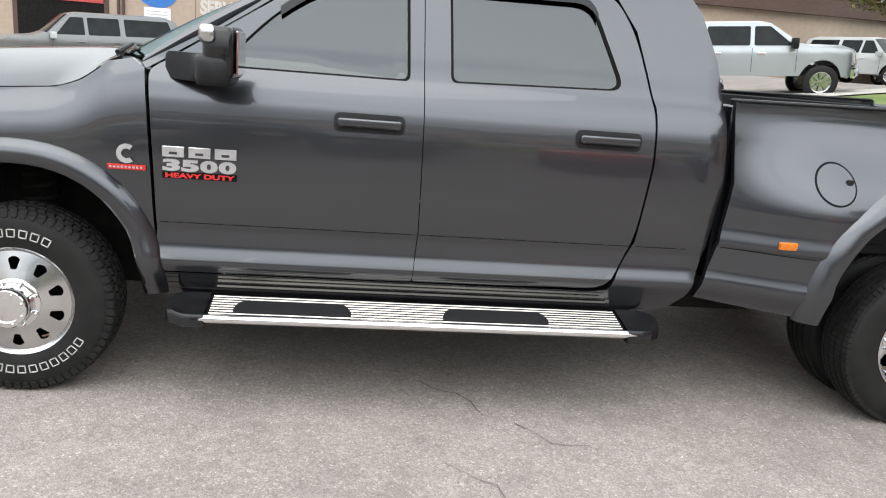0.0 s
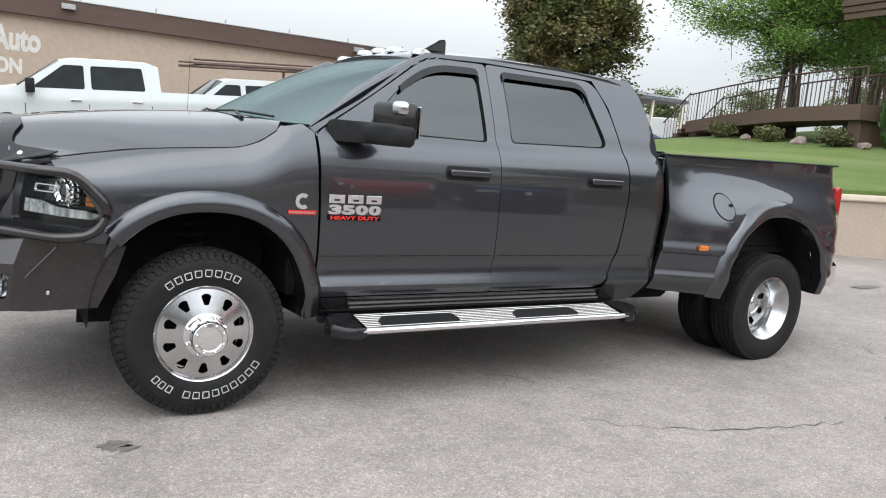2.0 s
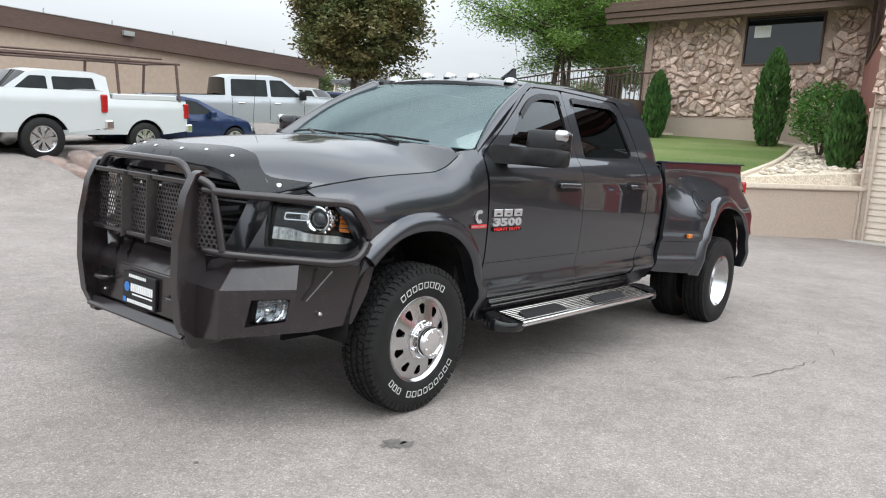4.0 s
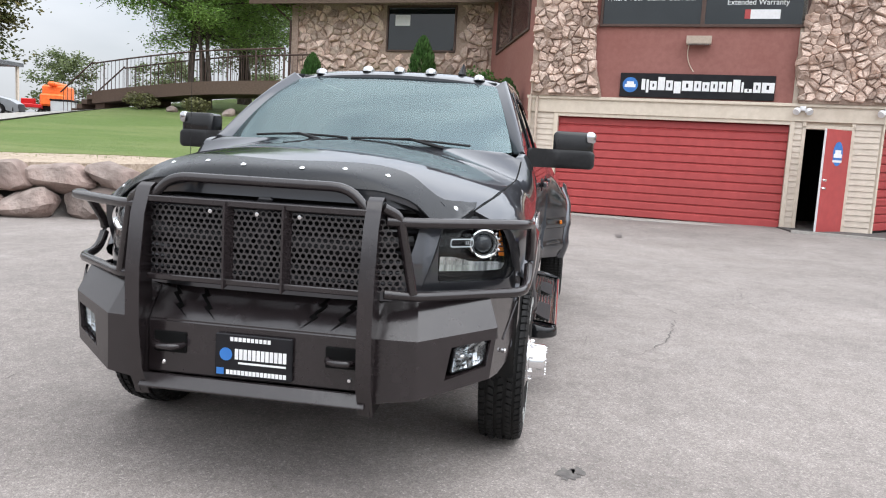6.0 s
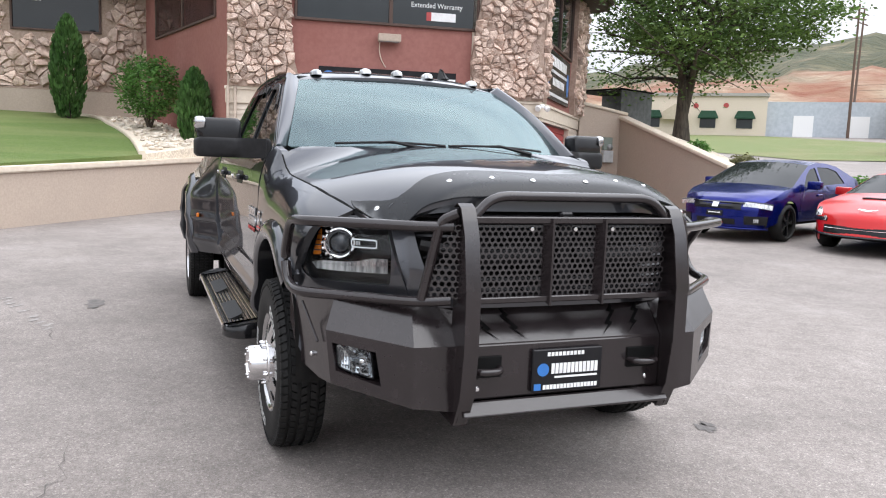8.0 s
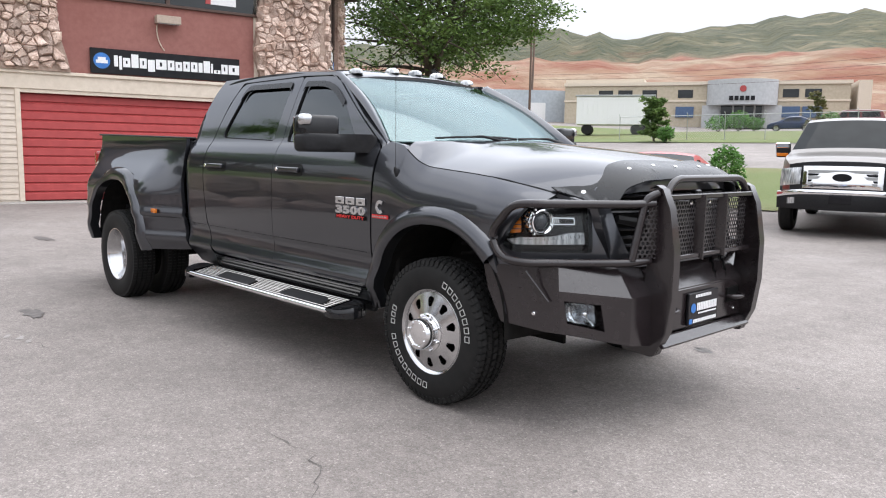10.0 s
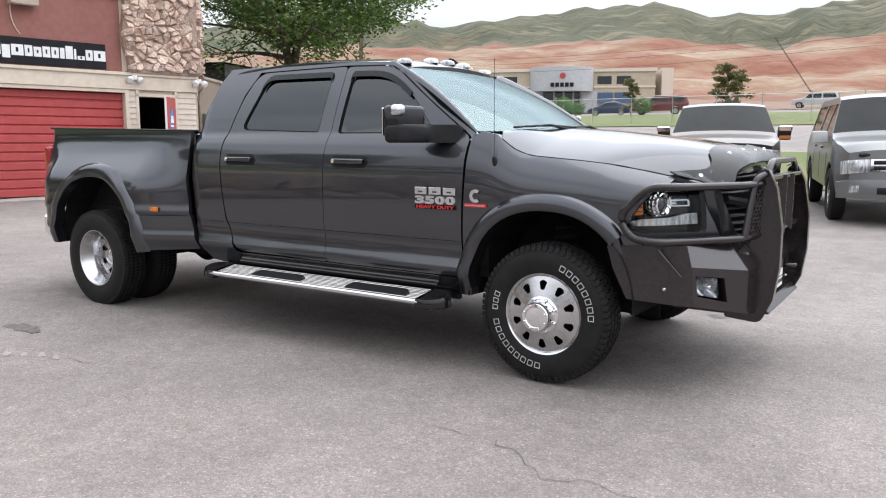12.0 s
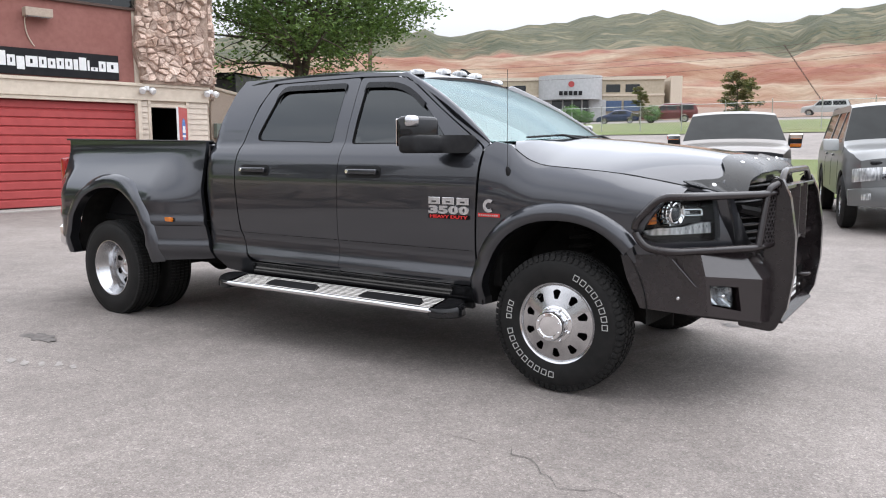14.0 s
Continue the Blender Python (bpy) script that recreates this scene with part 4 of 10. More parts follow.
part("car_shape", bm, WHITE, leaf, "white car shape", 0)
on(dm, "print_bar", -0.58, -0.26, 1.70, 1.75, 0.022, 0.027, WHITE, leaf)
bm = bmesh.new()
for z in (1.15, 1.32):
    lathe(bm, [(0, 0.06), (0.025, 0.055), (0.030, 0.035), (0.012, 0.02), (0.03, 0.0)], 12, dm @ Matrix.Translation((-0.80, z, 0.022)))
part("door_knob", bm, CHROME, leaf, "steel knob and lock")

# windows of the upper floor
def window(m, x0, x1, z0, z1, mull=(), frame_m=None):
    w = on(m, "window", x0, x1, z0, z1, -0.10, -0.02, WINDOW, label="dark reflecting window")
    fm = frame_m or BROWN
    for a, b, c, d in ((x0 - 0.06, x1 + 0.06, z0 - 0.06, z0), (x0 - 0.06, x1 + 0.06, z1, z1 + 0.06), (x0 - 0.06, x0, z0, z1), (x1, x1 + 0.06, z0, z1)):
        on(m, "window_frame", a, b, c, d, -0.06, 0.03, fm, w)
    for x in mull:
        on(m, "mullion", x - 0.045, x + 0.045, z0, z1, -0.02, 0.03, fm, w)
    return w


w1 = window(W1, 0.86, 5.14, 4.58, 6.35, (3.04,))
words("window_lettering", "Where Your Claims Get Paid!", 0.20, W1 @ Matrix.Translation((1.88, 5.10, -0.012)), WHITE, w1, 0.002, width=1.95)
words("window_lettering", "Extended Warranty", 0.17, W1 @ Matrix.Translation((4.15, 5.00, -0.012)), WHITE, w1, 0.002, width=1.25)
on(W1, "window_label", 3.98, 4.62, 4.70, 4.90, -0.02, -0.012, WHITE, w1, "white label")
on(W1, "window_label", 3.90, 4.02, 4.70, 4.90, -0.018, -0.010, REDDOOR, w1, "red label")
window(W2, 0.75, 4.9, 4.58, 6.35, (2.8,))
window(WL, 1.2, 6.2, 4.62, 6.35, (3.7,))
wb = window(WB_, -1.16, 1.20, 4.82, 6.22)
on(WB_, "window_label", -0.92, -0.38, 5.62, 5.98, -0.02, -0.012, WHITE, wb, "white label with a car shape")

# sign with pale letters over the garage
sg = on(W1, "fascia_sign", 1.37, 4.67, 2.955, 3.49, -0.04, 0.03, BLACK, label="black sign with white lettering and a blue disc")
sm = W1 @ Matrix.Translation((0, 0, 0.031))
hts = [0.22, 0.27, 0.18, 0.27, 0.20, 0.24, 0.20, 0.20, 0.18, 0.20, 0.20, 0.20, 0.25, 0.20, 0.06, 0.20, 0.20, 0.20]
wds = [0.09, 0.07, 0.15, 0.15, 0.15, 0.15, 0.22, 0.15, 0.15, 0.15, 0.15, 0.10, 0.15, 0.06, 0.15, 0.15, 0.24]
xx = 1.85
for i, w in enumerate(wds):
    w *= 1.165
    h = hts[i]
    lo = 3.12 - (0.06 if i in (1, 5) else 0)
    bar(sg, sm, xx, xx + w - 0.025, lo, lo + h + 0.02, WHITE, t=0.006)
    if h < 0.23 and w > 0.12:
        bar(sg, sm @ Matrix.Translation((0, 0, 0.006)), xx + w * 0.33, xx + w * 0.52, lo + 0.07, lo + h - 0.04, BLACK, t=0.001)
    xx += w
bm = bmesh.new()
lathe(bm, [(0, 0.006), (0.17, 0.006), (0.17, 0)], 28, sm @ Matrix.Translation((1.60, 3.225, 0)))
part("sign_disc", bm, BLUE, sg, "blue disc with a car shape", 0)
bar(sg, sm @ Matrix.Translation((0, 0, 0.006)), 1.48, 1.72, 3.17, 3.24, WHITE, t=0.003)
bar(sg, sm @ Matrix.Translation((0, 0, 0.006)), 1.52, 1.68, 3.24, 3.30, WHITE, t=0.003)
sg2 = on(W2, "side_sign", 0.75, 4.55, 3.12, 4.42, -0.04, 0.04, BLACK, label="black board with white lettering and blue marks")
s2 = W2 @ Matrix.Translation((0, 0, 0.041))
bars(sg2, s2, 1.3, 3.9, 4.02, 4.28, WHITE, 10, 0.2, 0.004)
bars(sg2, s2, 1.2, 4.1, 3.84, 3.92, WHITE, 16, 0.3, 0.004)
bars(sg2, s2, 1.7, 3.6, 3.52, 3.72, WHITE, 9, 0.3, 0.004)
bars(sg2, s2, 1.0, 4.4, 3.22, 3.30, WHITE, 22, 0.3, 0.004)
for x in (1.0, 4.15):
    bm = bmesh.new()
    lathe(bm, [(0, 0.005), (0.17, 0.005), (0.17, 0)], 20, s2 @ Matrix.Translation((x, 3.72, 0)) @ Matrix.Diagonal((1, 2.0, 1, 1)))
    part("sign_mark", bm, BLUE, sg2, "blue oval mark", 0)
on(W2, "sign_patch", 0.75, 1.20, 4.10, 4.42, 0.0, 0.043, TRIM, sg2, "faded cream corner")

# lamps, conduit, downpipes, meter boxes
fl = on(W1, "flood_lamp", 2.74, 3.27, 4.13, 4.30, 0.0, 0.22, STUCCO, label="tan wall flood lamp")
on(W1, "lamp_glass", 2.78, 3.23, 4.115, 4.13, 0.03, 0.20, LAMPWHITE, fl)
bm = bmesh.new()
tube(bm, [W1 @ Vector(p) for p in arc((2.80, 4.14, -0.02), (2.74, 3.8, 0.0), (2.95, 3.55, -0.03), 8)], 0.012, 6)
part("cable", bm, TRIM, fl, "pale loose cable", 60)
for m, x in ((W1, 5.26), (W1, 6.88)):
    bm = bmesh.new()
    for dx in (-0.09, 0.09):
        lathe(bm, [(0, 0.14), (0.07, 0.13), (0.075, 0.05), (0.03, 0.0)], 12, m @ Matrix.Translation((x + dx, 2.80, 0.08)) @ pose(0, 0, 0, 35, dx * 300, 0))
    box(bm, x - 0.06, x + 0.06, 2.76, 2.86, 0.05, 0.12, 0.01, m)
    part("security_lamp", bm, WHITE, office, "white twin security lamp", 50)
for p0 in ((-0.66, 0.06), (-0.50, 0.02)):
    bm = bmesh.new()
    tube(bm, [W1 @ Vector((p0[0], 6.4, p0[1])), W1 @ Vector((p0[0], 2.95, p0[1])), W1 @ Vector((p0[0] - 0.02, 2.9, 0.10)), W1 @ Vector((p0[0] - 0.02, 0.2, 0.10))], 0.035, 8)
    part("downpipe", bm, STUCCO, office, "tan downpipe", 60)
on(W2, "utility_box", 6.75, 7.15, 1.55, 2.05, 0.0, 0.16, GREYMETAL, label="grey utility box")
bm = bmesh.new()
tube(bm, [W2 @ Vector((7.0, 1.55, 0.05)), W2 @ Vector((7.0, 0.2, 0.05))], 0.03, 8)
part("conduit", bm, GREYMETAL, office, "", 60)

# roof with deep eaves
for z0, z1, grow, mat in ((6.55, 6.75, 0.9, BROWN), (6.75, 7.0, 1.05, BROWN)):
    o = [(-0.75, 0), (6.8, 0), (10.4, 6.24), (6.8, 12.5), (-3.2, 12.5), (-3.5, 6.47)]
    cx, cy = 3.0, 6.2
    bm = bmesh.new()
    lo = []
    hi = []
    for x, y in o:
        d = Vector((x - cx, y - cy)).normalized() * grow
        lo.append(bm.verts.new((x + d.x, y + d.y, z0)))
        hi.append(bm.verts.new((x + d.x, y + d.y, z1)))
    bm.faces.new(lo)
    bm.faces.new(hi)
    for i in range(len(o)):
        j = (i + 1) % len(o)
        bm.faces.new((lo[i], lo[j], hi[j], hi[i]))
    part("roof", bm, mat, office, "brown flat roof with deep eaves", 20)
bm = bmesh.new()
box(bm, -12.0, -3.0, 5.55, 15.0, 6.45, 6.95, 0.02)
part("roof", bm, TIMBER, office, "dark brown shake roof edge", 20)
for k in range(3):
    bm = bmesh.new()
    box(bm, -12.02 - 0.03 * k, -3.0, 5.52 - 0.05 * k, 5.56, 6.18 + 0.20 * k, 6.36 + 0.20 * k, 0.01)
    part("shingle_course", bm, TIMBER, office, "", 20)
bm = bmesh.new()
tube(bm, [(-11.4, 5.9, 6.3), (-10.85, 6.38, 5.75), (-10.85, 6.38, 2.6)], 0.04, 8)
part("downpipe", bm, BROWN, office, "", 60)

# fieldstones: one by one on the mortar
def stones(m, parent, x0, x1, z0, z1, cell, inside, seed, left=None, right=None):
    """Uneven split stones, fitted to one another, with recessed joints."""
    r = random.Random(seed)
    seeds = []
    nx, nz = max(1, round((x1 - x0) / (cell * 1.15))), max(1, round((z1 - z0) / (cell * 0.52)))
    for i in range(-1, nx + 1):
        for k in range(-1, nz + 1):
            if r.random() < 0.74:
                seeds.append((x0 + (i + r.uniform(0.0, 1.0)) * (x1 - x0) / nx, z0 + (k + r.uniform(0.0, 1.0)) * (z1 - z0) / nz))
    for n_, (sx, sz) in enumerate(seeds):
        if not (inside(sx, sz) and z0 <= sz <= z1):
            continue
        a = r.uniform(-0.7, 0.7)
        xl, xr = (left(sz) if left else x0), (right(sz) if right else x1)
        poly = [(min(xr, max(xl, sx + cell * 1.5 * dx)), min(z1, max(z0, sz + cell * 1.5 * dz))) for dx, dz in ((-1, -1), (1, -1), (1, 1), (-1, 1))]
        for (qx, qz) in seeds:
            ex, ez = qx - sx, qz - sz
            if (qx, qz) == (sx, sz) or math.hypot(ex, ez) > cell * 4:
                continue
            mx_, mz_ = (sx + qx) / 2, (sz + qz) / 2
            cut = []
            for (ax, az), (bx, bz) in zip(poly, poly[1:] + poly[:1]):
                da, db = (ax - mx_) * ex + (az - mz_) * ez, (bx - mx_) * ex + (bz - mz_) * ez
                if da <= 0:
                    cut.append((ax, az))
                if da * db < 0:
                    t = da / (da - db)
                    cut.append((ax + (bx - ax) * t, az + (bz - az) * t))
            poly = cut
            if len(poly) < 3:
                break
        if len(poly) < 3:
            continue
        cx, cz = sum(p[0] for p in poly) / len(poly), sum(p[1] for p in poly) / len(poly)
        jag = []
        for (ax, az), (bx, bz) in zip(poly, poly[1:] + poly[:1]):
            ln = math.hypot(bx - ax, bz - az)
            jag.append((ax + (cx - ax) * r.uniform(0.0, 0.10), az + (cz - az) * r.uniform(0.0, 0.10)))
            if ln > cell * 0.45:
                t = r.uniform(0.35, 0.65)
                ux, uz = ax + (bx - ax) * t, az + (bz - az) * t
                g = r.uniform(-0.03, 0.14)
                jag.append((ux + (cx - ux) * g, uz + (cz - uz) * g))
        poly = jag
        size = max(math.hypot(p[0] - cx, p[1] - cz) for p in poly)
        h = r.uniform(0.03, 0.10)
        gx, gz = r.uniform(-0.5, 0.5), r.uniform(-0.7, 0.5)
        bm = bmesh.new()
        rings = []
        for f, d in ((1.01, -0.03), (1.0, h * 0.55), (0.80, h)):
            ring = []
            for (px, pz) in poly:
                k = f - 0.003 / max(size, 0.05) + r.uniform(-0.03, 0.02)
                ux, uz = cx + (px - cx) * k, cz + (pz - cz) * k
                ring.append(bm.verts.new((ux, uz, d + (((ux - cx) * gx + (uz - cz) * gz) if d > 0 else 0) + (r.uniform(-0.022, 0.022) if d > 0 else 0))))
            rings.append(ring)
        for lo_, hi_ in zip(rings, rings[1:]):
            for k in range(len(lo_)):
                bm.faces.new((lo_[k - 1], lo_[k], hi_[k], hi_[k - 1]))
        mid = bm.verts.new((cx, cz, h + r.uniform(-0.01, 0.02)))
        for k in range(len(poly)):
            bm.faces.new((rings[2][k - 1], rings[2][k], mid))
        ob = finish("stone", bm, STONE, parent, angle=14)
        ob.matrix_basis = m


def pillar(m, x0, x1, z0, z1, edge_l, edge_r, seed, cell=0.20):
    """A stone pillar with uneven flanks."""
    bm = bmesh.new()
    r = random.Random(seed)
    ls, rs = [], []
    n = 12
    for i in range(n + 1):
        z = z0 + (z1 - z0) * i / n
        ls.append((x0 + edge_l(z) + r.uniform(-0.04, 0.04), z))
        rs.append((x1 + edge_r(z) + r.uniform(-0.04, 0.04), z))
    poly = ls + rs[::-1]
    f = bm.faces.new([bm.verts.new((x, z, 0.13)) for x, z in poly])
    q = bmesh.ops.extrude_face_region(bm, geom=[f], use_keep_orig=True)
    bmesh.ops.translate(bm, vec=(0, 0, -0.20), verts=[g for g in q["geom"] if isinstance(g, bmesh.types.BMVert)])
    bmesh.ops.transform(bm, matrix=m, verts=bm.verts)
    p = part("stone_pillar", bm, MORTAR, office, "pillar of rough tan fieldstone", 20)
    stones(m @ Matrix.Translation((0, 0, 0.13)), p, x0 - 0.3, x1 + 0.3, z0 + 0.05, z1, cell, lambda x, z: x0 + edge_l(z) + 0.02 < x < x1 + edge_r(z) - 0.02, seed, lambda z: x0 + edge_l(z) - 0.05, lambda z: x1 + edge_r(z) + 0.05)
    return p


wave = lambda z: 0.22 * sstep(3.9, 2.9, z) - 0.10 * sstep(4.6, 5.6, z)
pillar(W1, -0.66, 0.74, 2.92, 6.5, lambda z: 0.0, wave, 11)
pillar(W1, 5.12, 6.84, 2.92, 6.5, lambda z: 0.12 * sstep(3.9, 2.9, z) - 0.08 * sstep(4.6, 3.9, z) + 0.16 * sstep(4.4, 5.4, z), lambda z: 0.0, 12)
pillar(W2, 0.02, 0.50, 2.92, 6.5, lambda z: 0.0, lambda z: 0.06 * math.sin(z * 4), 13)
pillar(W2, 5.2, 7.15, 2.92, 6.5, lambda z: 0.08 * math.sin(z * 3), lambda z: 0.0, 14, 0.24)
sb = on(WB_, "stone_facing", -4.75, 2.55, 3.06, 3.10, -0.03, 0.06, MORTAR)
stones(WB_ @ Matrix.Translation((0, 0, -0.03)), sb, -4.8, 2.55, 3.12, 6.3, 0.27, lambda x, z: -4.75 < x < 2.5 and not (-1.42 < x < 1.46 and z > 4.62), 15)
# stone at the corner of the back wing
on(wall_frame((-10.75, 6.47), (-1, 0)), "corner_stone", -0.2, 0.05, 2.0, 6.3, -0.1, 0.1, MORTAR)

# kerb apron before the garages
bm = bmesh.new()
apron = [(5.0, -0.05), (5.2, -1.0), (6.9, -1.35), (9.6, 0.6), (11.6, 4.6), (10.3, 6.1), (6.8, -0.05)]
bm.faces.new([bm.verts.new((x, y, 0.245)) for x, y in apron])
q = bmesh.ops.extrude_face_region(bm, geom=bm.faces[:], use_keep_orig=True)
bmesh.ops.translate(bm, vec=(0, 0, -0.2), verts=[g for g in q["geom"] if isinstance(g, bmesh.types.BMVert)])
part("apron", bm, ASPHALT_DARK, office, "dark grey ramp at the side garage", 20)
bm = bmesh.new()
box(bm, -0.8, 5.1, -0.62, -0.06, 0.02, 0.20, 0.01)
part("threshold", bm, CONCRETE, office, "pale concrete threshold", 20)
bm = bmesh.new()
for a, b in zip(apron[1:5], apron[2:6]):
    d = (Vector(b) - Vector(a)).normalized()
    o = Vector((d.y, -d.x)) * 0.13
    vs = [bm.verts.new((p[0] + q.x, p[1] + q.y, z)) for z in (0.05, 0.262) for p, q in ((a, Vector((0, 0))), (b, Vector((0, 0))), (b, o), (a, o))]
    for f in ((4, 5, 6, 7), (0, 1, 5, 4), (1, 2, 6, 5), (2, 3, 7, 6), (3, 0, 4, 7)):
        bm.faces.new([vs[k] for k in f])
part("apron_kerb", bm, CONCRETE, office, "pale concrete kerb", 20)

# meter boxes on the wing wall
for y, z in ((-12.55, 1.75), (-12.85, 1.95), (-12.85, 1.55)):
    tagged(boxpart("meter_box", (18.72, 18.9, y - 0.13, y + 0.13, z - 0.2, z + 0.2), GREYMETAL, None, "", 0.01), "grey electric meter box on the tan wall", "meter box", "meter boxes")

# ---- tan workshop across the upper lot ----
shop = thing("tan_workshop", "long tan workshop with brown roof band and white lettering", "building", pose(-6.0, 31.0, 0, 0, 0, -1.5))
SW = wall_frame((0, 0), (1, 0))
on(SW, "wall", -40, 32.4, 0.0, 4.82, -12, 0.0, WALLTAN, shop)
on(SW, "roof_band", -40.3, 32.6, 4.78, 5.56, -12.3, 0.30, BROWN, shop, "brown metal roof band")
on(SW, "roof_edge", -40.35, 32.65, 5.55, 5.59, -12.3, 0.33, GREYMETAL, shop)
for k in range(13):
    x = -6.5 + k * 3.1
    bm = bmesh.new()
    tube(bm, [SW @ Vector((x, 5.5, -2.0)), SW @ Vector((x, 6.05, -2.0))], 0.035, 6)
    part("vent_pipe", bm, GREYMETAL, shop, "", 60)
words("wall_lettering", "SERVICE & COLLISION", 0.80, SW @ Matrix.Translation((3.82, 2.50, 0.004)), FADEDWHITE, shop, 0.01, width=6.0, squash=0.98, bold=0.035)
words("wall_lettering", "Auto", 1.15, SW @ Matrix.Translation((6.62, 3.42, 0.004)), FADEDWHITE, shop, 0.01, width=1.72, squash=1.08, bold=0.05)
wm = SW @ Matrix.Translation((0, 0, 0.004))
for x0, n_, tall in ((0.25, 2, (0, 1)), (1.55, 7, (0, 1))):
    for i in range(n_):
        drop = 0.22 if n_ == 7 and i == 3 else 0.0
        bar(shop, wm, x0 + i * 0.555, x0 + i * 0.555 + 0.40, 3.42 - drop, 4.32 if i in tall else 4.08, WHITE, "letter_bar", 0.012)
bm = bmesh.new()
lathe(bm, [(0, 0.02), (0.95, 0.02), (0.95, 0)], 36, wm @ Matrix.Translation((-0.95, 3.52, 0)))
part("wall_disc", bm, BLUE, shop, "blue round wall sign", 0)
bar(shop, wm @ Matrix.Translation((0, 0, 0.021)), -1.45, -0.45, 3.30, 3.56, WHITE, "car_shape", 0.01)
bar(shop, wm @ Matrix.Translation((0, 0, 0.021)), -1.25, -0.65, 3.56, 3.82, WHITE, "car_shape", 0.01)
board = on(SW, "wall_board", -1.52, -0.42, 1.86, 2.58, 0.0, 0.03, WHITE, shop, "white board with faint lines")
for k in range(4):
    on(SW, "print_bar", -1.40, -0.54, 2.02 + k * 0.13, 2.05 + k * 0.13, 0.03, 0.034, GREYMETAL, board)
grid_ = on(SW, "vent_grille", -1.55, -0.15, 1.12, 1.80, 0.0, 0.05, BROWN, shop, "brown slatted wall vent")
for k in range(5):
    on(SW, "vent_slat", -1.52, -0.18, 1.16 + k * 0.13, 1.23 + k * 0.13, 0.05, 0.08, TIMBER, grid_)
on(SW, "vent_post", -0.89, -0.83, 1.12, 1.80, 0.05, 0.09, GREYMETAL, grid_)
for x in (-4.9, -11.5):
    on(SW, "bay_frame", x - 1.95, x + 1.95, 0.0, 3.6, 0.0, 0.04, BROWN, shop, "dark brown bay frame")
    # no bay behind this: a near-black sheet paints its shaded inside
    on(SW, "bay_opening", x - 1.75, x + 1.75, 0.0, 3.4, 0.04, 0.06, DARK, shop, "near-black sheet painting the shaded inside of a bay")
    on(SW, "bay_door", x - 1.75, x + 1.75, 2.55, 3.4, 0.06, 0.10, REDDOOR, shop, "raised red bay door")
for x in (-2.55, -2.35):
    bm = bmesh.new()
    tube(bm, [SW @ Vector((x, 4.8, 0.08)), SW @ Vector((x, 0.2, 0.08))], 0.06, 8)
    part("downpipe", bm, BROWN, shop, "", 60)
for x in (8.4, 21.0):
    on(SW, "wall_lamp", x - 0.25, x + 0.25, 5.2, 5.4, 0.3, 0.5, GREYMETAL, shop)

# ---- picnic shelter beyond the lot ----
shelter = thing("open_shelter", "grey flat-roofed open shelter on thin posts", "shelter", pose(45.0, 42.5, 2.1, 0, 0, -3.5))
bm = bmesh.new()
vs = [bm.verts.new((x, y, z)) for x, y, z in ((-3.5, -3.5, 3.85), (3.5, -3.5, 3.85), (3.5, 3.5, 3.85), (-3.5, 3.5, 3.85), (-3.5, -3.5, 4.12), (3.5, -3.5, 4.12), (3.5, 3.5, 4.12), (-3.5, 3.5, 4.12), (-1.2, 0, 4.75), (1.2, 0, 4.75))]
for f in ((3, 2, 1, 0), (0, 1, 5, 4), (1, 2, 6, 5), (2, 3, 7, 6), (3, 0, 4, 7), (4, 5, 9, 8), (5, 6, 9), (6, 7, 8, 9), (7, 4, 8)):
    bm.faces.new([vs[k] for k in f])
part("shelter_roof", bm, DARKSTEEL, shelter, "grey sheet roof with low ridge", 0)
for x in (-3.2, 0, 3.2):
    for y in (-3.2, 3.2):
        boxpart("shelter_post", (x - 0.09, x + 0.09, y - 0.09, y + 0.09, -1, 3.9), TRIM, shelter, "", 0.01)

# ---- timber footbridge to the upper floor ----
bridge = thing("footbridge", "brown timber footbridge with iron railing", "footbridge", pose(21.5, 8.0, 0, 0, 0, 73))
arcz = curve([(0, 3.50), (3, 3.45), (6, 3.27), (9.0, 3.00)])
bm = bmesh.new()
lo, hi = [], []
for i in range(19):
    x = i * 0.5
    row = [bm.verts.new((x, y, arcz(x) + dz)) for y, dz in ((-0.8, 0.0), (0.8, 0.0), (0.8, -0.45), (-0.8, -0.45))]
    lo.append(row)
for a, b in zip(lo, lo[1:]):
    for i in range(4):
        bm.faces.new((a[i], a[(i + 1) % 4], b[(i + 1) % 4], b[i]))
bm.faces.new(lo[0])
bm.faces.new(lo[-1])
part("bridge_beam", bm, TIMBER, bridge, "arched brown timber deck", 30)
for y in (-0.75, 0.75):
    bm = bmesh.new()
    tube(bm, [(x * 0.5, y, arcz(x * 0.5) + 1.05) for x in range(19)], 0.03, 6)
    part("handrail", bm, BROWN, bridge, "dark iron handrail", 60)
    for i in range(46):
        x = i * 0.2
        bm = bmesh.new()
        tube(bm, [(x, y, arcz(x)), (x, y, arcz(x) + 1.05)], 0.012 if i % 6 else 0.03, 4)
        part("baluster", bm, BROWN, bridge, "", 0)
for k in range(6):
    boxpart("bridge_step", (9.0 + 0.28 * k, 9.3 + 0.28 * k, -0.8, 0.8, 2.70 - 0.18 * k, 2.88 - 0.18 * k), TIMBER, bridge, "", 0.01)
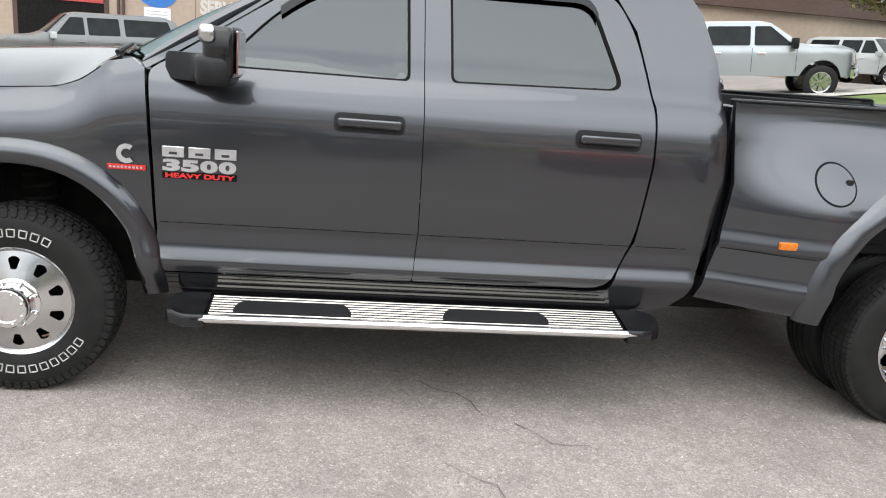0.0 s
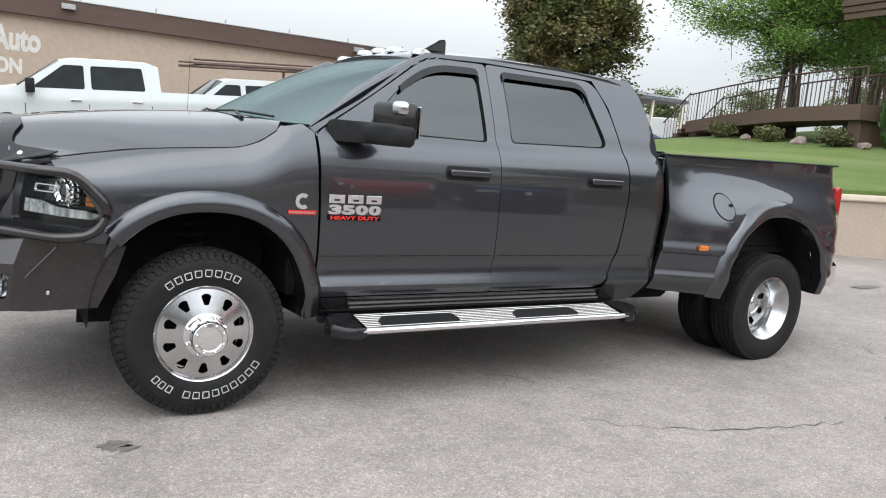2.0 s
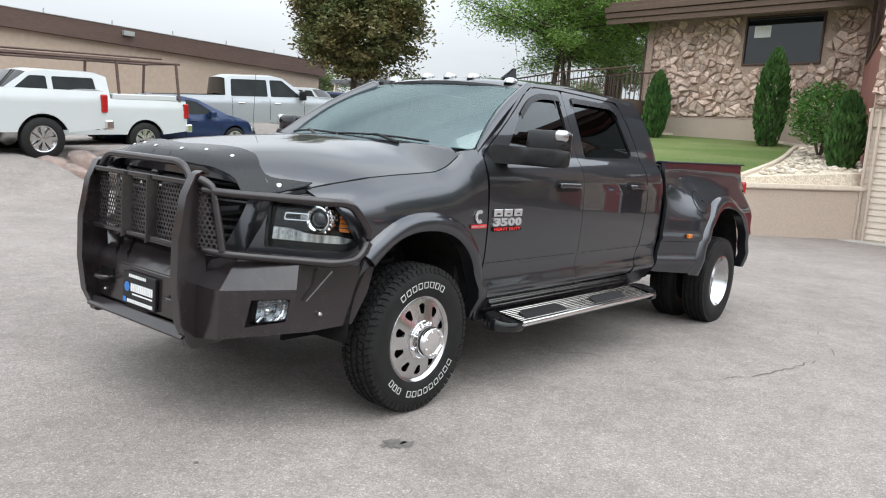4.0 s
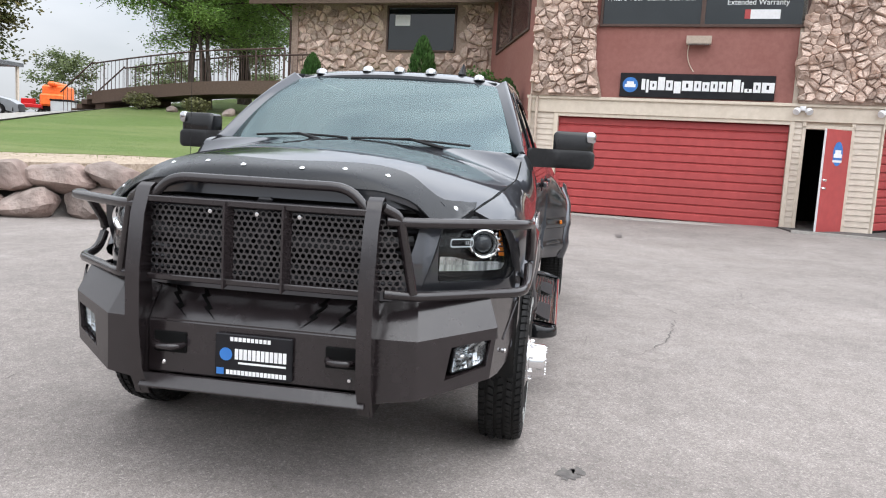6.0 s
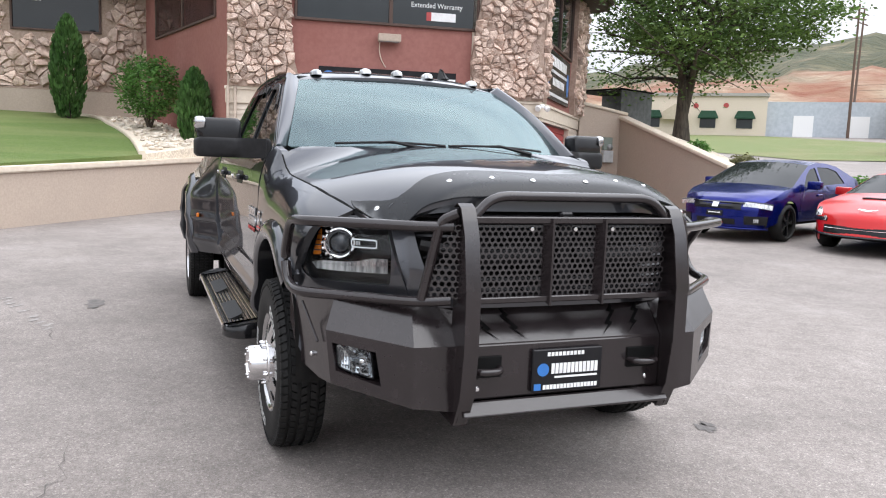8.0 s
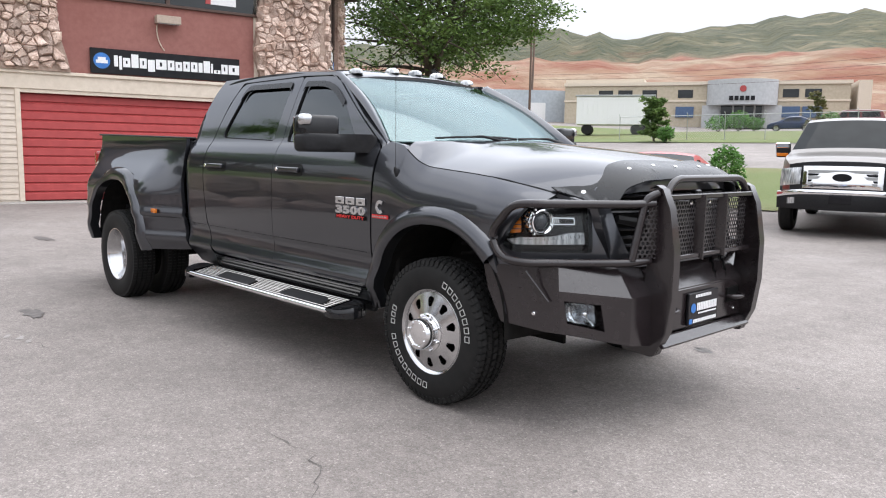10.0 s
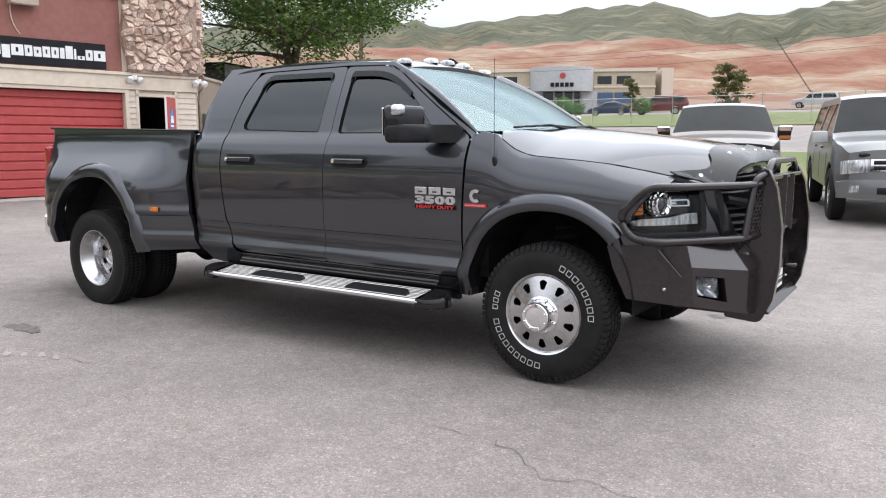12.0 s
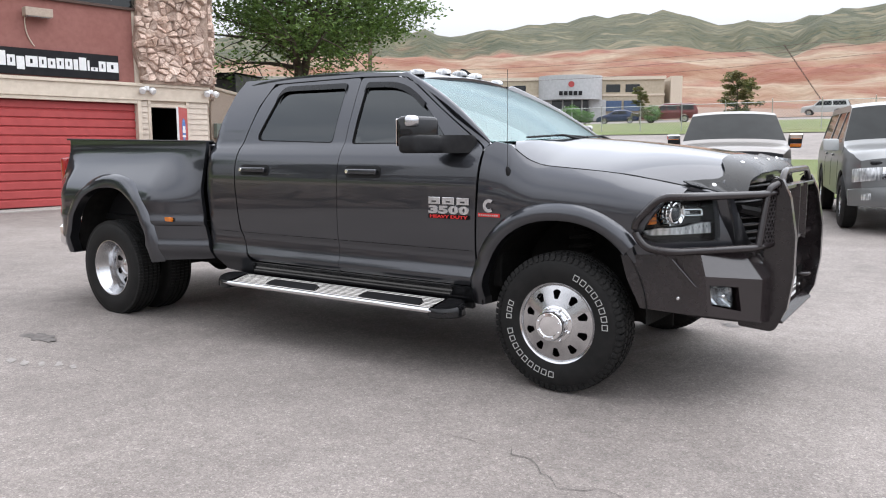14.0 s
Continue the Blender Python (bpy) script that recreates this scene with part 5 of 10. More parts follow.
for y in (-0.75, 0.75):
    bm = bmesh.new()
    tube(bm, [(9.0, y, 4.11), (10.8, y, 2.95)], 0.03, 6)
    rail = part("stair_rail", bm, BROWN, bridge, "dark iron stair rail", 60)
    for k in range(8):
        bm = bmesh.new()
        tube(bm, [(9.1 + 0.22 * k, y, 4.05 - 0.142 * k), (9.1 + 0.22 * k, y, 2.85 - 0.142 * k)], 0.013, 4)
        part("stair_baluster", bm, BROWN, rail, "", 0)
for x in (0.4, 6.6, 8.8):
    boxpart("bridge_pier", (x - 0.25, x + 0.25, -0.6, 0.6, 1.5, arcz(x) - 0.4), TIMBER, bridge, "", 0.02)


# ---- far offices beyond the road ----
far = thing("far_office", "long beige office with a grey curved entrance drum", "building", pose(66, -82, 4.6, 0, 0, -152.5))
BEIGE = surf("beige_panel", (0.42, 0.36, 0.27), (0.50, 0.43, 0.33), scale=3, rough=0.85, c3=(0.38, 0.33, 0.26), scale3=0.3)
PALEGREY = surf("pale_grey_panel", (0.38, 0.39, 0.40), (0.45, 0.46, 0.47), scale=3, rough=0.6)
DUSKBLUE = surf("dusky_blue_panel", (0.055, 0.095, 0.18), (0.07, 0.115, 0.21), scale=5, rough=0.5)
FW = wall_frame((0, 0), (1, 0))
on(FW, "wall", 2.0, 37.6, -1.0, 6.3, -18, 0.0, BEIGE, far)
on(FW, "parapet", 1.9, 37.8, 6.1, 6.55, -18.2, 0.2, TRIM, far, "cream parapet")
on(FW, "string_course", 1.9, 37.7, 3.95, 4.2, 0.0, 0.12, TRIM, far)
on(FW, "upper_storey", 2.0, 12.6, 6.3, 7.0, -14, -0.3, TRIM, far, "raised cream roof screen")
on(FW, "end_bay", 38.4, 39.9, -1.0, 6.5, -10, 0.35, TRIM, far, "cream end bay")
for x in (7.6, 10.2, 13.4, 18.0, 30.8, 33.4):
    on(FW, "window", x - 0.95, x + 0.95, 4.45, 5.5, -0.1, 0.05, WINDOW, far)
    on(FW, "awning", x - 1.15, x + 1.15, 1.9, 3.3, 0.0, 0.3, DUSKBLUE, far, "blue canopy")
bm = bmesh.new()
n = 20
ring = []
for i in range(n + 1):
    t = math.pi * i / n
    ring.append((25.0 - 4.3 * math.cos(t), -3.2 * math.sin(t) - 0.1))
lo = [bm.verts.new((x, y, 3.4)) for x, y in ring]
hi = [bm.verts.new((x, y, 6.6)) for x, y in ring]
for i in range(n):
    bm.faces.new((lo[i], lo[i + 1], hi[i + 1], hi[i]))
bm.faces.new(lo)
bm.faces.new(hi)
part("entrance_drum", bm, PALEGREY, far, "grey curved entrance drum", 40)
on(FW, "entrance", 22.3, 27.7, -0.5, 3.4, 0.0, 0.6, WINDOW, far, "glazed entrance")
for x in (22.4, 24.0, 25.3, 26.6, 27.6):
    on(FW, "entrance_mullion", x - 0.1, x + 0.1, -0.5, 3.4, 0.6, 0.75, PALEGREY, far)
on(FW, "side_pier", 20.2, 22.3, -0.5, 3.4, 0.0, 1.0, PALEGREY, far)
on(FW, "side_pier", 27.7, 29.8, -0.5, 3.4, 0.0, 1.0, PALEGREY, far)
lm = FW @ Matrix.Translation((0, 0, 3.36))
bars(far, lm, 23.4, 26.6, 3.9, 4.45, BLACK, 5, 0.25, 0.03)
bm = bmesh.new()
lathe(bm, [(0, 0.03), (0.40, 0.03), (0.40, 0)], 18, lm @ Matrix.Translation((25.0, 5.35, 0)))
part("emblem", bm, REDDOOR, far, "red emblem", 0)

# white trailer, parked before the far office
trailer = thing("white_trailer", "white ribbed box trailer with grey roof edge", "trailer", pose(40.0, -59.6, land(40.0, -59.6), 0, 0, -149))
bm = bmesh.new()
box(bm, -3.6, 3.6, -1.3, 1.3, 0.95, 3.6, 0.05)
body = part("trailer_box", bm, WHITE, trailer, "white ribbed box")
boxpart("roof_edge", (-3.7, 3.7, -1.4, 1.4, 3.6, 3.74), GREYMETAL, trailer, "grey roof edge", 0.02)
for k in range(15):
    bm = bmesh.new()
    box(bm, -3.5 + k * 0.48, -3.44 + k * 0.48, -1.36, -1.30, 1.0, 3.55)
    part("rib", bm, WHITE, body, "", 0)
for x in (-2.6, 2.0, 2.9):
    bm = bmesh.new()
    lathe(bm, [(0, 1.2), (0.5, 1.2), (0.5, -1.2), (0, -1.2)], 18, pose(x, 0, 0.5, 90, 0, 0))
    part("axle_wheels", bm, RUBBER, trailer, "", 40)

# low pale building with green awnings up the side street
cafe = thing("awning_building", "low cream building with green awnings", "building", pose(86.0, -62.6, 6.9, 0, 0, -130))
on(FW, "wall", -5, 15.5, -2.5, 4.3, -9, 0.0, TRIM, cafe)
on(FW, "roof_edge", -5.2, 15.7, 4.2, 4.6, -9.2, 0.3, CONCRETE, cafe)
PALEBLUE = surf("pale_blue_panel", (0.38, 0.42, 0.46), (0.46, 0.50, 0.54), scale=3, rough=0.6)
GREENCLOTH = surf("green_awning_cloth", (0.02, 0.07, 0.04), (0.03, 0.09, 0.05), scale=8, rough=0.8)
bm = bmesh.new()
pts = [(2.4, 1.0), (5.6, 1.0), (5.6, 2.0), (4.0, 3.1), (2.4, 2.0)]
gable = [[bm.verts.new(FW @ Vector((x, z, d))) for x, z in pts] for d in (0.0, 1.2)]
bm.faces.new(gable[0])
bm.faces.new(gable[1])
for i in range(5):
    bm.faces.new((gable[0][i - 1], gable[0][i], gable[1][i], gable[1][i - 1]))
part("entrance_gable", bm, BEIGE, cafe, "beige gabled porch", 0)
for x in (-1.5, 1.0, 8.2, 12.8):
    bm = bmesh.new()
    vs = [bm.verts.new(FW @ Vector(p)) for p in ((x - 0.9, 2.3, 0.0), (x + 0.9, 2.3, 0.0), (x + 1.3, 1.4, 0.9), (x - 1.3, 1.4, 0.9), (x - 1.3, 1.2, 0.9), (x + 1.3, 1.2, 0.9))]
    bm.faces.new(vs[:4])
    bm.faces.new((vs[3], vs[2], vs[5], vs[4]))
    bmesh.ops.solidify(bm, geom=bm.faces[:], thickness=0.06)
    part("awning", bm, GREENCLOTH, cafe, "green cloth awning", 0)
    on(FW, "window", x - 1.0, x + 1.0, 0.0, 1.3, 0.0, 0.05, WINDOW, cafe)
for x, z in ((-0.2, 3.2), (6.6, 2.9), (10.4, 3.0)):
    bm = bmesh.new()
    lathe(bm, [(0, 0.05), (0.35, 0.05), (0.35, 0)], 10, FW @ Matrix.Translation((x, z, 0.02)))
    part("wall_ornament", bm, REDDOOR, cafe, "red round ornament", 0)
on(FW, "store_wing", 15.5, 32.0, -3.0, 3.6, -9, -0.8, PALEBLUE, cafe, "pale blue-grey long wing")
for x in (20.0, 26.5):
    on(FW, "bay_door", x - 1.2, x + 1.2, -1.5, 1.8, -0.8, -0.7, WHITE, cafe)
sign_post = thing("street_sign", "dark sign box on a short post", "sign", pose(27.0, -17.5, land(27.0, -17.5)))
boxpart("post", (-0.08, 0.08, -0.08, 0.08, -0.2, 2.2), GREYMETAL, sign_post, "", 0.01)
boxpart("sign_box", (-0.12, 0.12, -0.7, 0.7, 1.35, 2.0), BLACK, sign_post, "", 0.02)
skip = thing("steel_enclosure", "dark grey steel waste enclosure", "enclosure", pose(22.6, -15.6, land(22.6, -15.6), 0, 0, 20))
boxpart("enclosure_side", (-1.2, 1.2, -1.0, -0.95, -0.3, 1.3), DARKSTEEL, skip, "", 0.01)
boxpart("enclosure_side", (-1.2, -1.15, -1.0, 1.0, -0.3, 1.3), DARKSTEEL, skip, "", 0.01)
boxpart("enclosure_lid", (-1.25, 1.25, -1.05, 1.05, 1.3, 1.36), DARK, skip, "", 0.01)

# power pole with wires
pole = thing("power_pole", "weathered timber power pole with cross arms", "power pole", pose(69, -81, land(69, -81)))
bm = bmesh.new()
tube(bm, [(0, 0, -0.5), (0, 0, 16.5)], [0.19, 0.12], 8)
part("pole_shaft", bm, TIMBER, pole, "", 60)
for z in (15.9, 14.6):
    boxpart("cross_arm", (-0.06, 0.06, -1.3, 1.3, z, z + 0.14), TIMBER, pole, "", 0.01)
copy_thing(pole, pose(72.5, -85.5, land(72.5, -85.5), 2, 0, 15))
wires = thing("overhead_wires", "thin dark overhead wires across the road", "wire", pose(0, 0, 0))
for k, (z, y) in enumerate(((12.4, -81), (11.8, -81.6), (10.8, -82))):
    bm = bmesh.new()
    tube(bm, [(x, y - 0.04 * (69 - x), z - 0.9 * math.sin(math.pi * ((69 - x) % 63) / 63)) for x in range(69, -58, -3)], 0.018, 4)
    part("wire", bm, BROWN, wires, "", 60)

# chain-link fence
fence = thing("chain_link_fence", "galvanised chain-link fence beyond the road", "fence")
FY, FX0 = -50.0, -33.0
for i in range(23):
    x = FX0 + i * 3.0
    bm = bmesh.new()
    tube(bm, [(x, FY, land(x, FY) - 0.1), (x, FY, land(x, FY) + 1.85), (x, FY + 0.15, land(x, FY) + 2.05)], 0.03, 6)
    part("fence_post", bm, GALV, fence, "", 60)
bm = bmesh.new()
tube(bm, [(FX0 + i * 3.0, FY, land(FX0 + i * 3.0, FY) + 1.85) for i in range(23)], 0.025, 6)
part("top_rail", bm, GALV, fence, "", 60)
bm = bmesh.new()
for i in range(330):
    x0 = FX0 + i * 0.2
    for d in (1, -1):
        z0 = land(x0, FY) + 0.03
        a, b = Vector((x0, FY, z0)), Vector((x0 + d * 1.8, FY, z0 + 1.8))
        w = Vector((0.0025, 0, -0.0025 * d))
        bm.faces.new([bm.verts.new(p) for p in (a - w, a + w, b + w, b - w)])
tagged(part("wire_mesh", bm, GALV, fence, "fine diamond wire mesh", 0), kind="stuff")

# ---- hills ----
hm = bpy.data.materials.new("quarried_hillside")
hm.use_nodes = True
n, l = hm.node_tree.nodes, hm.node_tree.links
pb = n["Principled BSDF"]
pb.inputs["Roughness"].default_value = 1.0
geo = n.new("ShaderNodeNewGeometry")
sep = n.new("ShaderNodeSeparateXYZ")
l.new(geo.outputs["Position"], sep.inputs["Vector"])
ns = n.new("ShaderNodeTexNoise")
ns.inputs["Scale"].default_value, ns.inputs["Detail"].default_value = 0.006, 8
l.new(geo.outputs["Position"], ns.inputs["Vector"])
ad = n.new("ShaderNodeMath")
ad.operation = "MULTIPLY_ADD"
ad.inputs[1].default_value, ad.inputs[2].default_value = 170.0, -85.0
l.new(ns.outputs["Fac"], ad.inputs[0])
sm_ = n.new("ShaderNodeMath")
l.new(ad.outputs[0], sm_.inputs[0])
l.new(sep.outputs["Z"], sm_.inputs[1])
mr = n.new("ShaderNodeMapRange")
mr.inputs["From Min"].default_value, mr.inputs["From Max"].default_value = 88, 124
l.new(sm_.outputs[0], mr.inputs["Value"])


def ramp2(scale, a, b, stretch=(1, 1, 1), lo=0.36, hi=0.64):
    mp = n.new("ShaderNodeMapping")
    mp.inputs["Scale"].default_value = stretch
    l.new(geo.outputs["Position"], mp.inputs["Vector"])
    t = n.new("ShaderNodeTexNoise")
    t.inputs["Scale"].default_value, t.inputs["Detail"].default_value = scale, 9
    l.new(mp.outputs["Vector"], t.inputs["Vector"])
    r = n.new("ShaderNodeValToRGB")
    r.color_ramp.elements[0].position, r.color_ramp.elements[1].position = lo, hi
    r.color_ramp.elements[0].color, r.color_ramp.elements[1].color = (*a, 1), (*b, 1)
    l.new(t.outputs["Fac"], r.inputs["Fac"])
    return r.outputs["Color"]


def blend(fac, a, b):
    m_ = n.new("ShaderNodeMix")
    m_.data_type = "RGBA"
    l.new(fac, m_.inputs["Factor"])
    l.new(a, m_.inputs["A"])
    l.new(b, m_.inputs["B"])
    return m_.outputs["Result"]


def patches(scale, lo, hi, stretch=(1, 1, 1)):
    """Where a coarse noise runs high, from 0 to 1."""
    return ramp2(scale, (0, 0, 0), (1, 1, 1), stretch, lo, hi)


red = ramp2(0.020, (0.175, 0.060, 0.032), (0.225, 0.126, 0.074), (1, 1, 2.4))
red = blend(patches(0.035, 0.50, 0.60, (0.35, 0.35, 4.0)), red, ramp2(0.09, (0.17, 0.060, 0.038), (0.24, 0.102, 0.064)))
red = blend(patches(0.016, 0.47, 0.60, (0.6, 0.6, 2.0)), red, ramp2(0.12, (0.24, 0.172, 0.115), (0.31, 0.232, 0.160)))
green = ramp2(0.013, (0.044, 0.049, 0.022), (0.086, 0.080, 0.040))
green = blend(patches(0.09, 0.52, 0.62), green, ramp2(0.05, (0.024, 0.032, 0.016), (0.050, 0.058, 0.030)))
green = blend(patches(0.022, 0.54, 0.66), green, ramp2(0.10, (0.115, 0.100, 0.055), (0.160, 0.130, 0.080)))
l.new(blend(mr.outputs["Result"], red, green), pb.inputs["Base Color"])
hb = n.new("ShaderNodeBump")
hb.inputs["Strength"].default_value, hb.inputs["Distance"].default_value = 0.8, 6.0
hn = n.new("ShaderNodeTexNoise")
hn.inputs["Scale"].default_value, hn.inputs["Detail"].default_value = 0.05, 9
l.new(geo.outputs["Position"], hn.inputs["Vector"])
l.new(hn.outputs["Fac"], hb.inputs["Height"])
l.new(hb.outputs["Normal"], pb.inputs["Normal"])
elev = curve([(300, 1.2), (420, 2.4), (560, 3.9), (700, 5.5), (780, 6.8), (900, 7.0), (1000, 7.2), (1200, 8.1), (1400, 8.8), (1650, 8.5), (2000, 6.6)])
azs = curve([(-140, 0.55), (-110, 0.70), (-95, 0.86), (-86, 0.99), (-78, 0.93), (-70, 1.02), (-60, 0.94), (-52, 0.96), (-42, 0.90), (-32, 0.72), (-20, 0.5), (0, 0.35)])
bm = bmesh.new()
rows = []
for i in range(150):
    az = -140 + i * 140 / 149
    row = []
    for j in range(60):
        r = 300 + 1700 * (j / 59)**1.2
        x, y = r * math.cos(radians(az)), r * math.sin(radians(az))
        e = elev(r) * (1 + (azs(az) - 1) * sstep(300, 900, r))
        p = Vector((x * 0.004, y * 0.004, 0))
        k = sstep(700, 1100, r)
        gully = abs(noise.noise(Vector((az * 0.22, r * 0.0012, 3)))) + 0.5 * abs(noise.noise(Vector((az * 0.6, r * 0.003, 9))))
        z = r * math.tan(radians(e)) + k * (18 * noise.noise(p) - 36 * gully + 14) + (5 - 3.8 * k) * noise.noise(p * 5) - 4 * (1 - k) * abs(noise.noise(Vector((az * 0.9, r * 0.01, 5))))
        terr = 0.35 * (1 - k) * 7
        z += terr * math.sin(z / 5.0)
        row.append(bm.verts.new((x, y, z)))
    rows.append(row)
for a, b in zip(rows, rows[1:]):
    for j in range(59):
        bm.faces.new((a[j], b[j], b[j + 1], a[j + 1]))
tagged(finish("backdrop_hills", bm, hm, angle=60), "green hills over a quarried orange slope", "hills", kind="structure")

# a lattice crane far off at the quarry
crane = thing("lattice_crane", "dark lattice boom crane at the quarry", "crane", pose(52.2, -382.3, 19.9, 0, 0, 20))
bm = bmesh.new()
for k in range(18):
    a, b = k / 18, (k + 1) / 18
    for s in (-1, 1):
        tube(bm, [(19 * a, s * 0.9, 28 * a), (19 * b, s * 0.9, 28 * b)], 0.09, 4)
    tube(bm, [(19 * a, -0.9, 28 * a), (19 * b, 0.9, 28 * b)], 0.07, 4)
part("crane_boom", bm, BROWN, crane, "", 0)

# ---- the pickup: front towards -x, front axle at x = 0, rear axle at x = 4.077 ----
truck = thing("pickup_truck", "dark grey dually crew cab pickup with black grille guard", "pickup truck")
WB, AXZ = 4.077, 0.405
side_w = curve([(0.38, 0.895), (0.44, 0.925), (0.50, 0.950), (0.54, 0.970), (0.57, 0.990), (0.60, 1.004), (0.615, 1.005), (0.64, 0.996), (0.68, 0.984), (0.74, 0.981), (0.785, 0.990), (0.90, 0.999),
                (1.05, 1.004), (1.18, 1.003), (1.28, 0.994), (1.35, 0.973), (1.40, 0.946), (1.44, 0.918), (1.55, 0.880), (1.70, 0.822),
                (1.84, 0.762), (1.92, 0.722), (1.99, 0.680)])
gap_z = curve([(-0.98, 1.10), (-0.70, 1.180), (-0.27, 1.262), (0.05, 1.292), (0.14, 1.300), (0.24, 1.332), (0.32, 1.385), (0.38, 1.43), (0.60, 1.47)])
gap_y = curve([(-0.98, 0.66), (-0.70, 0.775), (-0.30, 0.868), (0.24, 0.905), (0.60, 0.925)])


def cab_y(x, z):
    y = side_w(z)
    return y - 0.03 * sstep(2.95, 3.06, x)**2 - 0.02 * sstep(2.2, 3.0, x) * sstep(1.4, 1.9, z)


def fender_y(x, z):
    base = side_w(min(z, 1.05)) - 0.78 * max(0.0, -0.30 - x)**2
    if z > 1.0:
        t = min(1.15, (z - 1.0) / (gap_z(x) - 1.0))
        base = base + (min(gap_y(x), base) - base) * t**3.6
    return base


def side_map(fy, s, off=0.0):
    return lambda x, z: Vector((x, s * (fy(x, z) + off), z))


def bed_y(x, z):
    bulge = 0.222 * sstep(2.90, 3.56, x) * (1 - 0.55 * sstep(4.72, 5.03, x))
    up = 1 - sstep(0.98, 1.42, z)
    low = 0.03 * sstep(0.66, 0.54, z) - 0.012 * sstep(0.80, 0.82, z) * sstep(0.90, 0.82, z)
    lip = 0.02 * sstep(0.70, 0.60, z) * sstep(0.5, 0.6, z)
    return 0.975 + bulge * up - low + lip - 0.012 * sstep(1.30, 1.46, z) - 0.05 * sstep(4.93, 5.05, x)**2


def arch(cx, cz, rx, rz, low, n=30, a0=0.0):
    """The line of a wheel opening, from the front foot over the top to the rear foot."""
    pts = [(cx - rx * 0.985, low)]
    for i in range(n + 1):
        t = math.pi - math.pi * i / n
        pts.append((cx + rx * math.copysign(abs(math.cos(t))**0.88, math.cos(t)), cz + rz * math.sin(t)**0.92))
    return pts + [(cx + rx * 0.985, low)]


F_ARCH = arch(0.0, 0.45, 0.515, 0.555, 0.50)
R_ARCH = arch(WB - 0.01, 0.50, 0.565, 0.60, 0.60)

for s in (-1, 1):
    inward = (0, -s * 0.035, 0)
    # front wing
    top = [(x, gap_z(x)) for x in (-0.66, -0.5, -0.3, -0.1, 0.1, 0.2, 0.24, 0.28, 0.32, 0.36)]
    loop = [(-0.425, 0.86)] + F_ARCH[3:] + [(0.545, 0.50), (0.555, 0.75), (0.545, 1.0), (0.530, 1.25), (0.515, 1.405), (0.46, 1.44)] + top[::-1] + [(-0.635, 1.145), (-0.575, 1.125), (-0.45, 0.93)]
    panel("front_wing", [loop], side_map(fender_y, s), PAINT, truck, 0.05, inward)
    # doors with their window openings
    f_out = rounded([(0.562, 0.565), (1.655, 0.565), (1.668, 0.78), (1.655, 1.40), (1.640, 1.885), (1.235, 1.872), (0.90, 1.64), (0.535, 1.400), (0.548, 1.25), (0.562, 1.0), (0.570, 0.75)],
                    [0.05, 0.02, 0, 0, 0.03, 0.10, 0.3, 0.03, 0, 0, 0])
    f_win = rounded([(0.80, 1.432), (1.600, 1.432), (1.582, 1.842), (1.262, 1.832), (1.02, 1.675)], [0.03, 0.03, 0.03, 0.14, 0.2], 5)
    r_out = rounded([(1.665, 0.565), (2.56, 0.575), (2.655, 0.80), (2.690, 1.15), (2.685, 1.40), (2.60, 1.72), (2.50, 1.878), (1.652, 1.887), (1.667, 1.40), (1.680, 0.78)],
                    [0.02, 0.10, 0.1, 0.05, 0.05, 0.1, 0.08, 0.03, 0, 0])
    r_win = rounded([(1.775, 1.440), (2.555, 1.462), (2.400, 1.850), (1.757, 1.845)], [0.03, 0.07, 0.08, 0.03], 5)
    for nm, out, win, hx, crease in (("front_door", f_out, f_win, 1.435, 0), ("rear_door", r_out, r_win, 2.480, 0)):
        cx, cz = sum(p[0] for p in out) / len(out), sum(p[1] for p in out) / len(out)
        out = [(p[0] + 0.0032 * (p[0] - cx) / 0.5, p[1] + 0.0032 * (p[1] - cz) / 0.6) for p in out]
        door = panel(nm, [out, win], side_map(cab_y, s), PAINT, truck, (0.06, 0.02), inward)
        panel("door_window", [win], side_map(cab_y, s, -0.014), GLASS_TINT, door, 0.08, (0, -s * 0.004, 0), "dark tinted glass")
        ring = [(p[0], p[1]) for p in win]
        c = Vector((sum(p[0] for p in ring) / len(ring), sum(p[1] for p in ring) / len(ring)))
        inner = [tuple(c + (Vector(p) - c) * 0.965) for p in ring]
        panel("window_seal", [ring, inner], side_map(cab_y, s, -0.008), GAP, door, 0.2, (0, -s * 0.012, 0), "black rubber seal")
        # smoked rain visor over the glass
        topw = sorted([p for p in win if p[1] > 1.66], key=lambda p: p[0])
        vis = [(p[0] - 0.004, p[1] + 0.014) for p in topw] + [(p[0], p[1] - 0.024) for p in reversed(topw)]
        panel("rain_visor", [vis], side_map(cab_y, s, 0.011), SMOKE, door, 0.1, (0, -s * 0.006, 0), "smoked plastic rain visor")
        # handle: dished cup, bar and lock
        cup = rounded([(hx - 0.150, 1.208), (hx + 0.150, 1.208), (hx + 0.150, 1.288), (hx - 0.150, 1.288)], 0.03)
        panel("handle_cup", [cup], side_map(cab_y, s, 0.0025), PLASTIC, door, 0.08, (0, -s * 0.004, 0), "black recessed cup")
        bm = bmesh.new()
        y = s * (cab_y(hx, 1.25) + 0.022)
        box(bm, hx - 0.135, hx + 0.135, y - 0.016, y + 0.016, 1.232, 1.268, bevel=0.014, seg=3)
        part("door_handle", bm, PAINT, door, "grey pull handle")
        bm = bmesh.new()
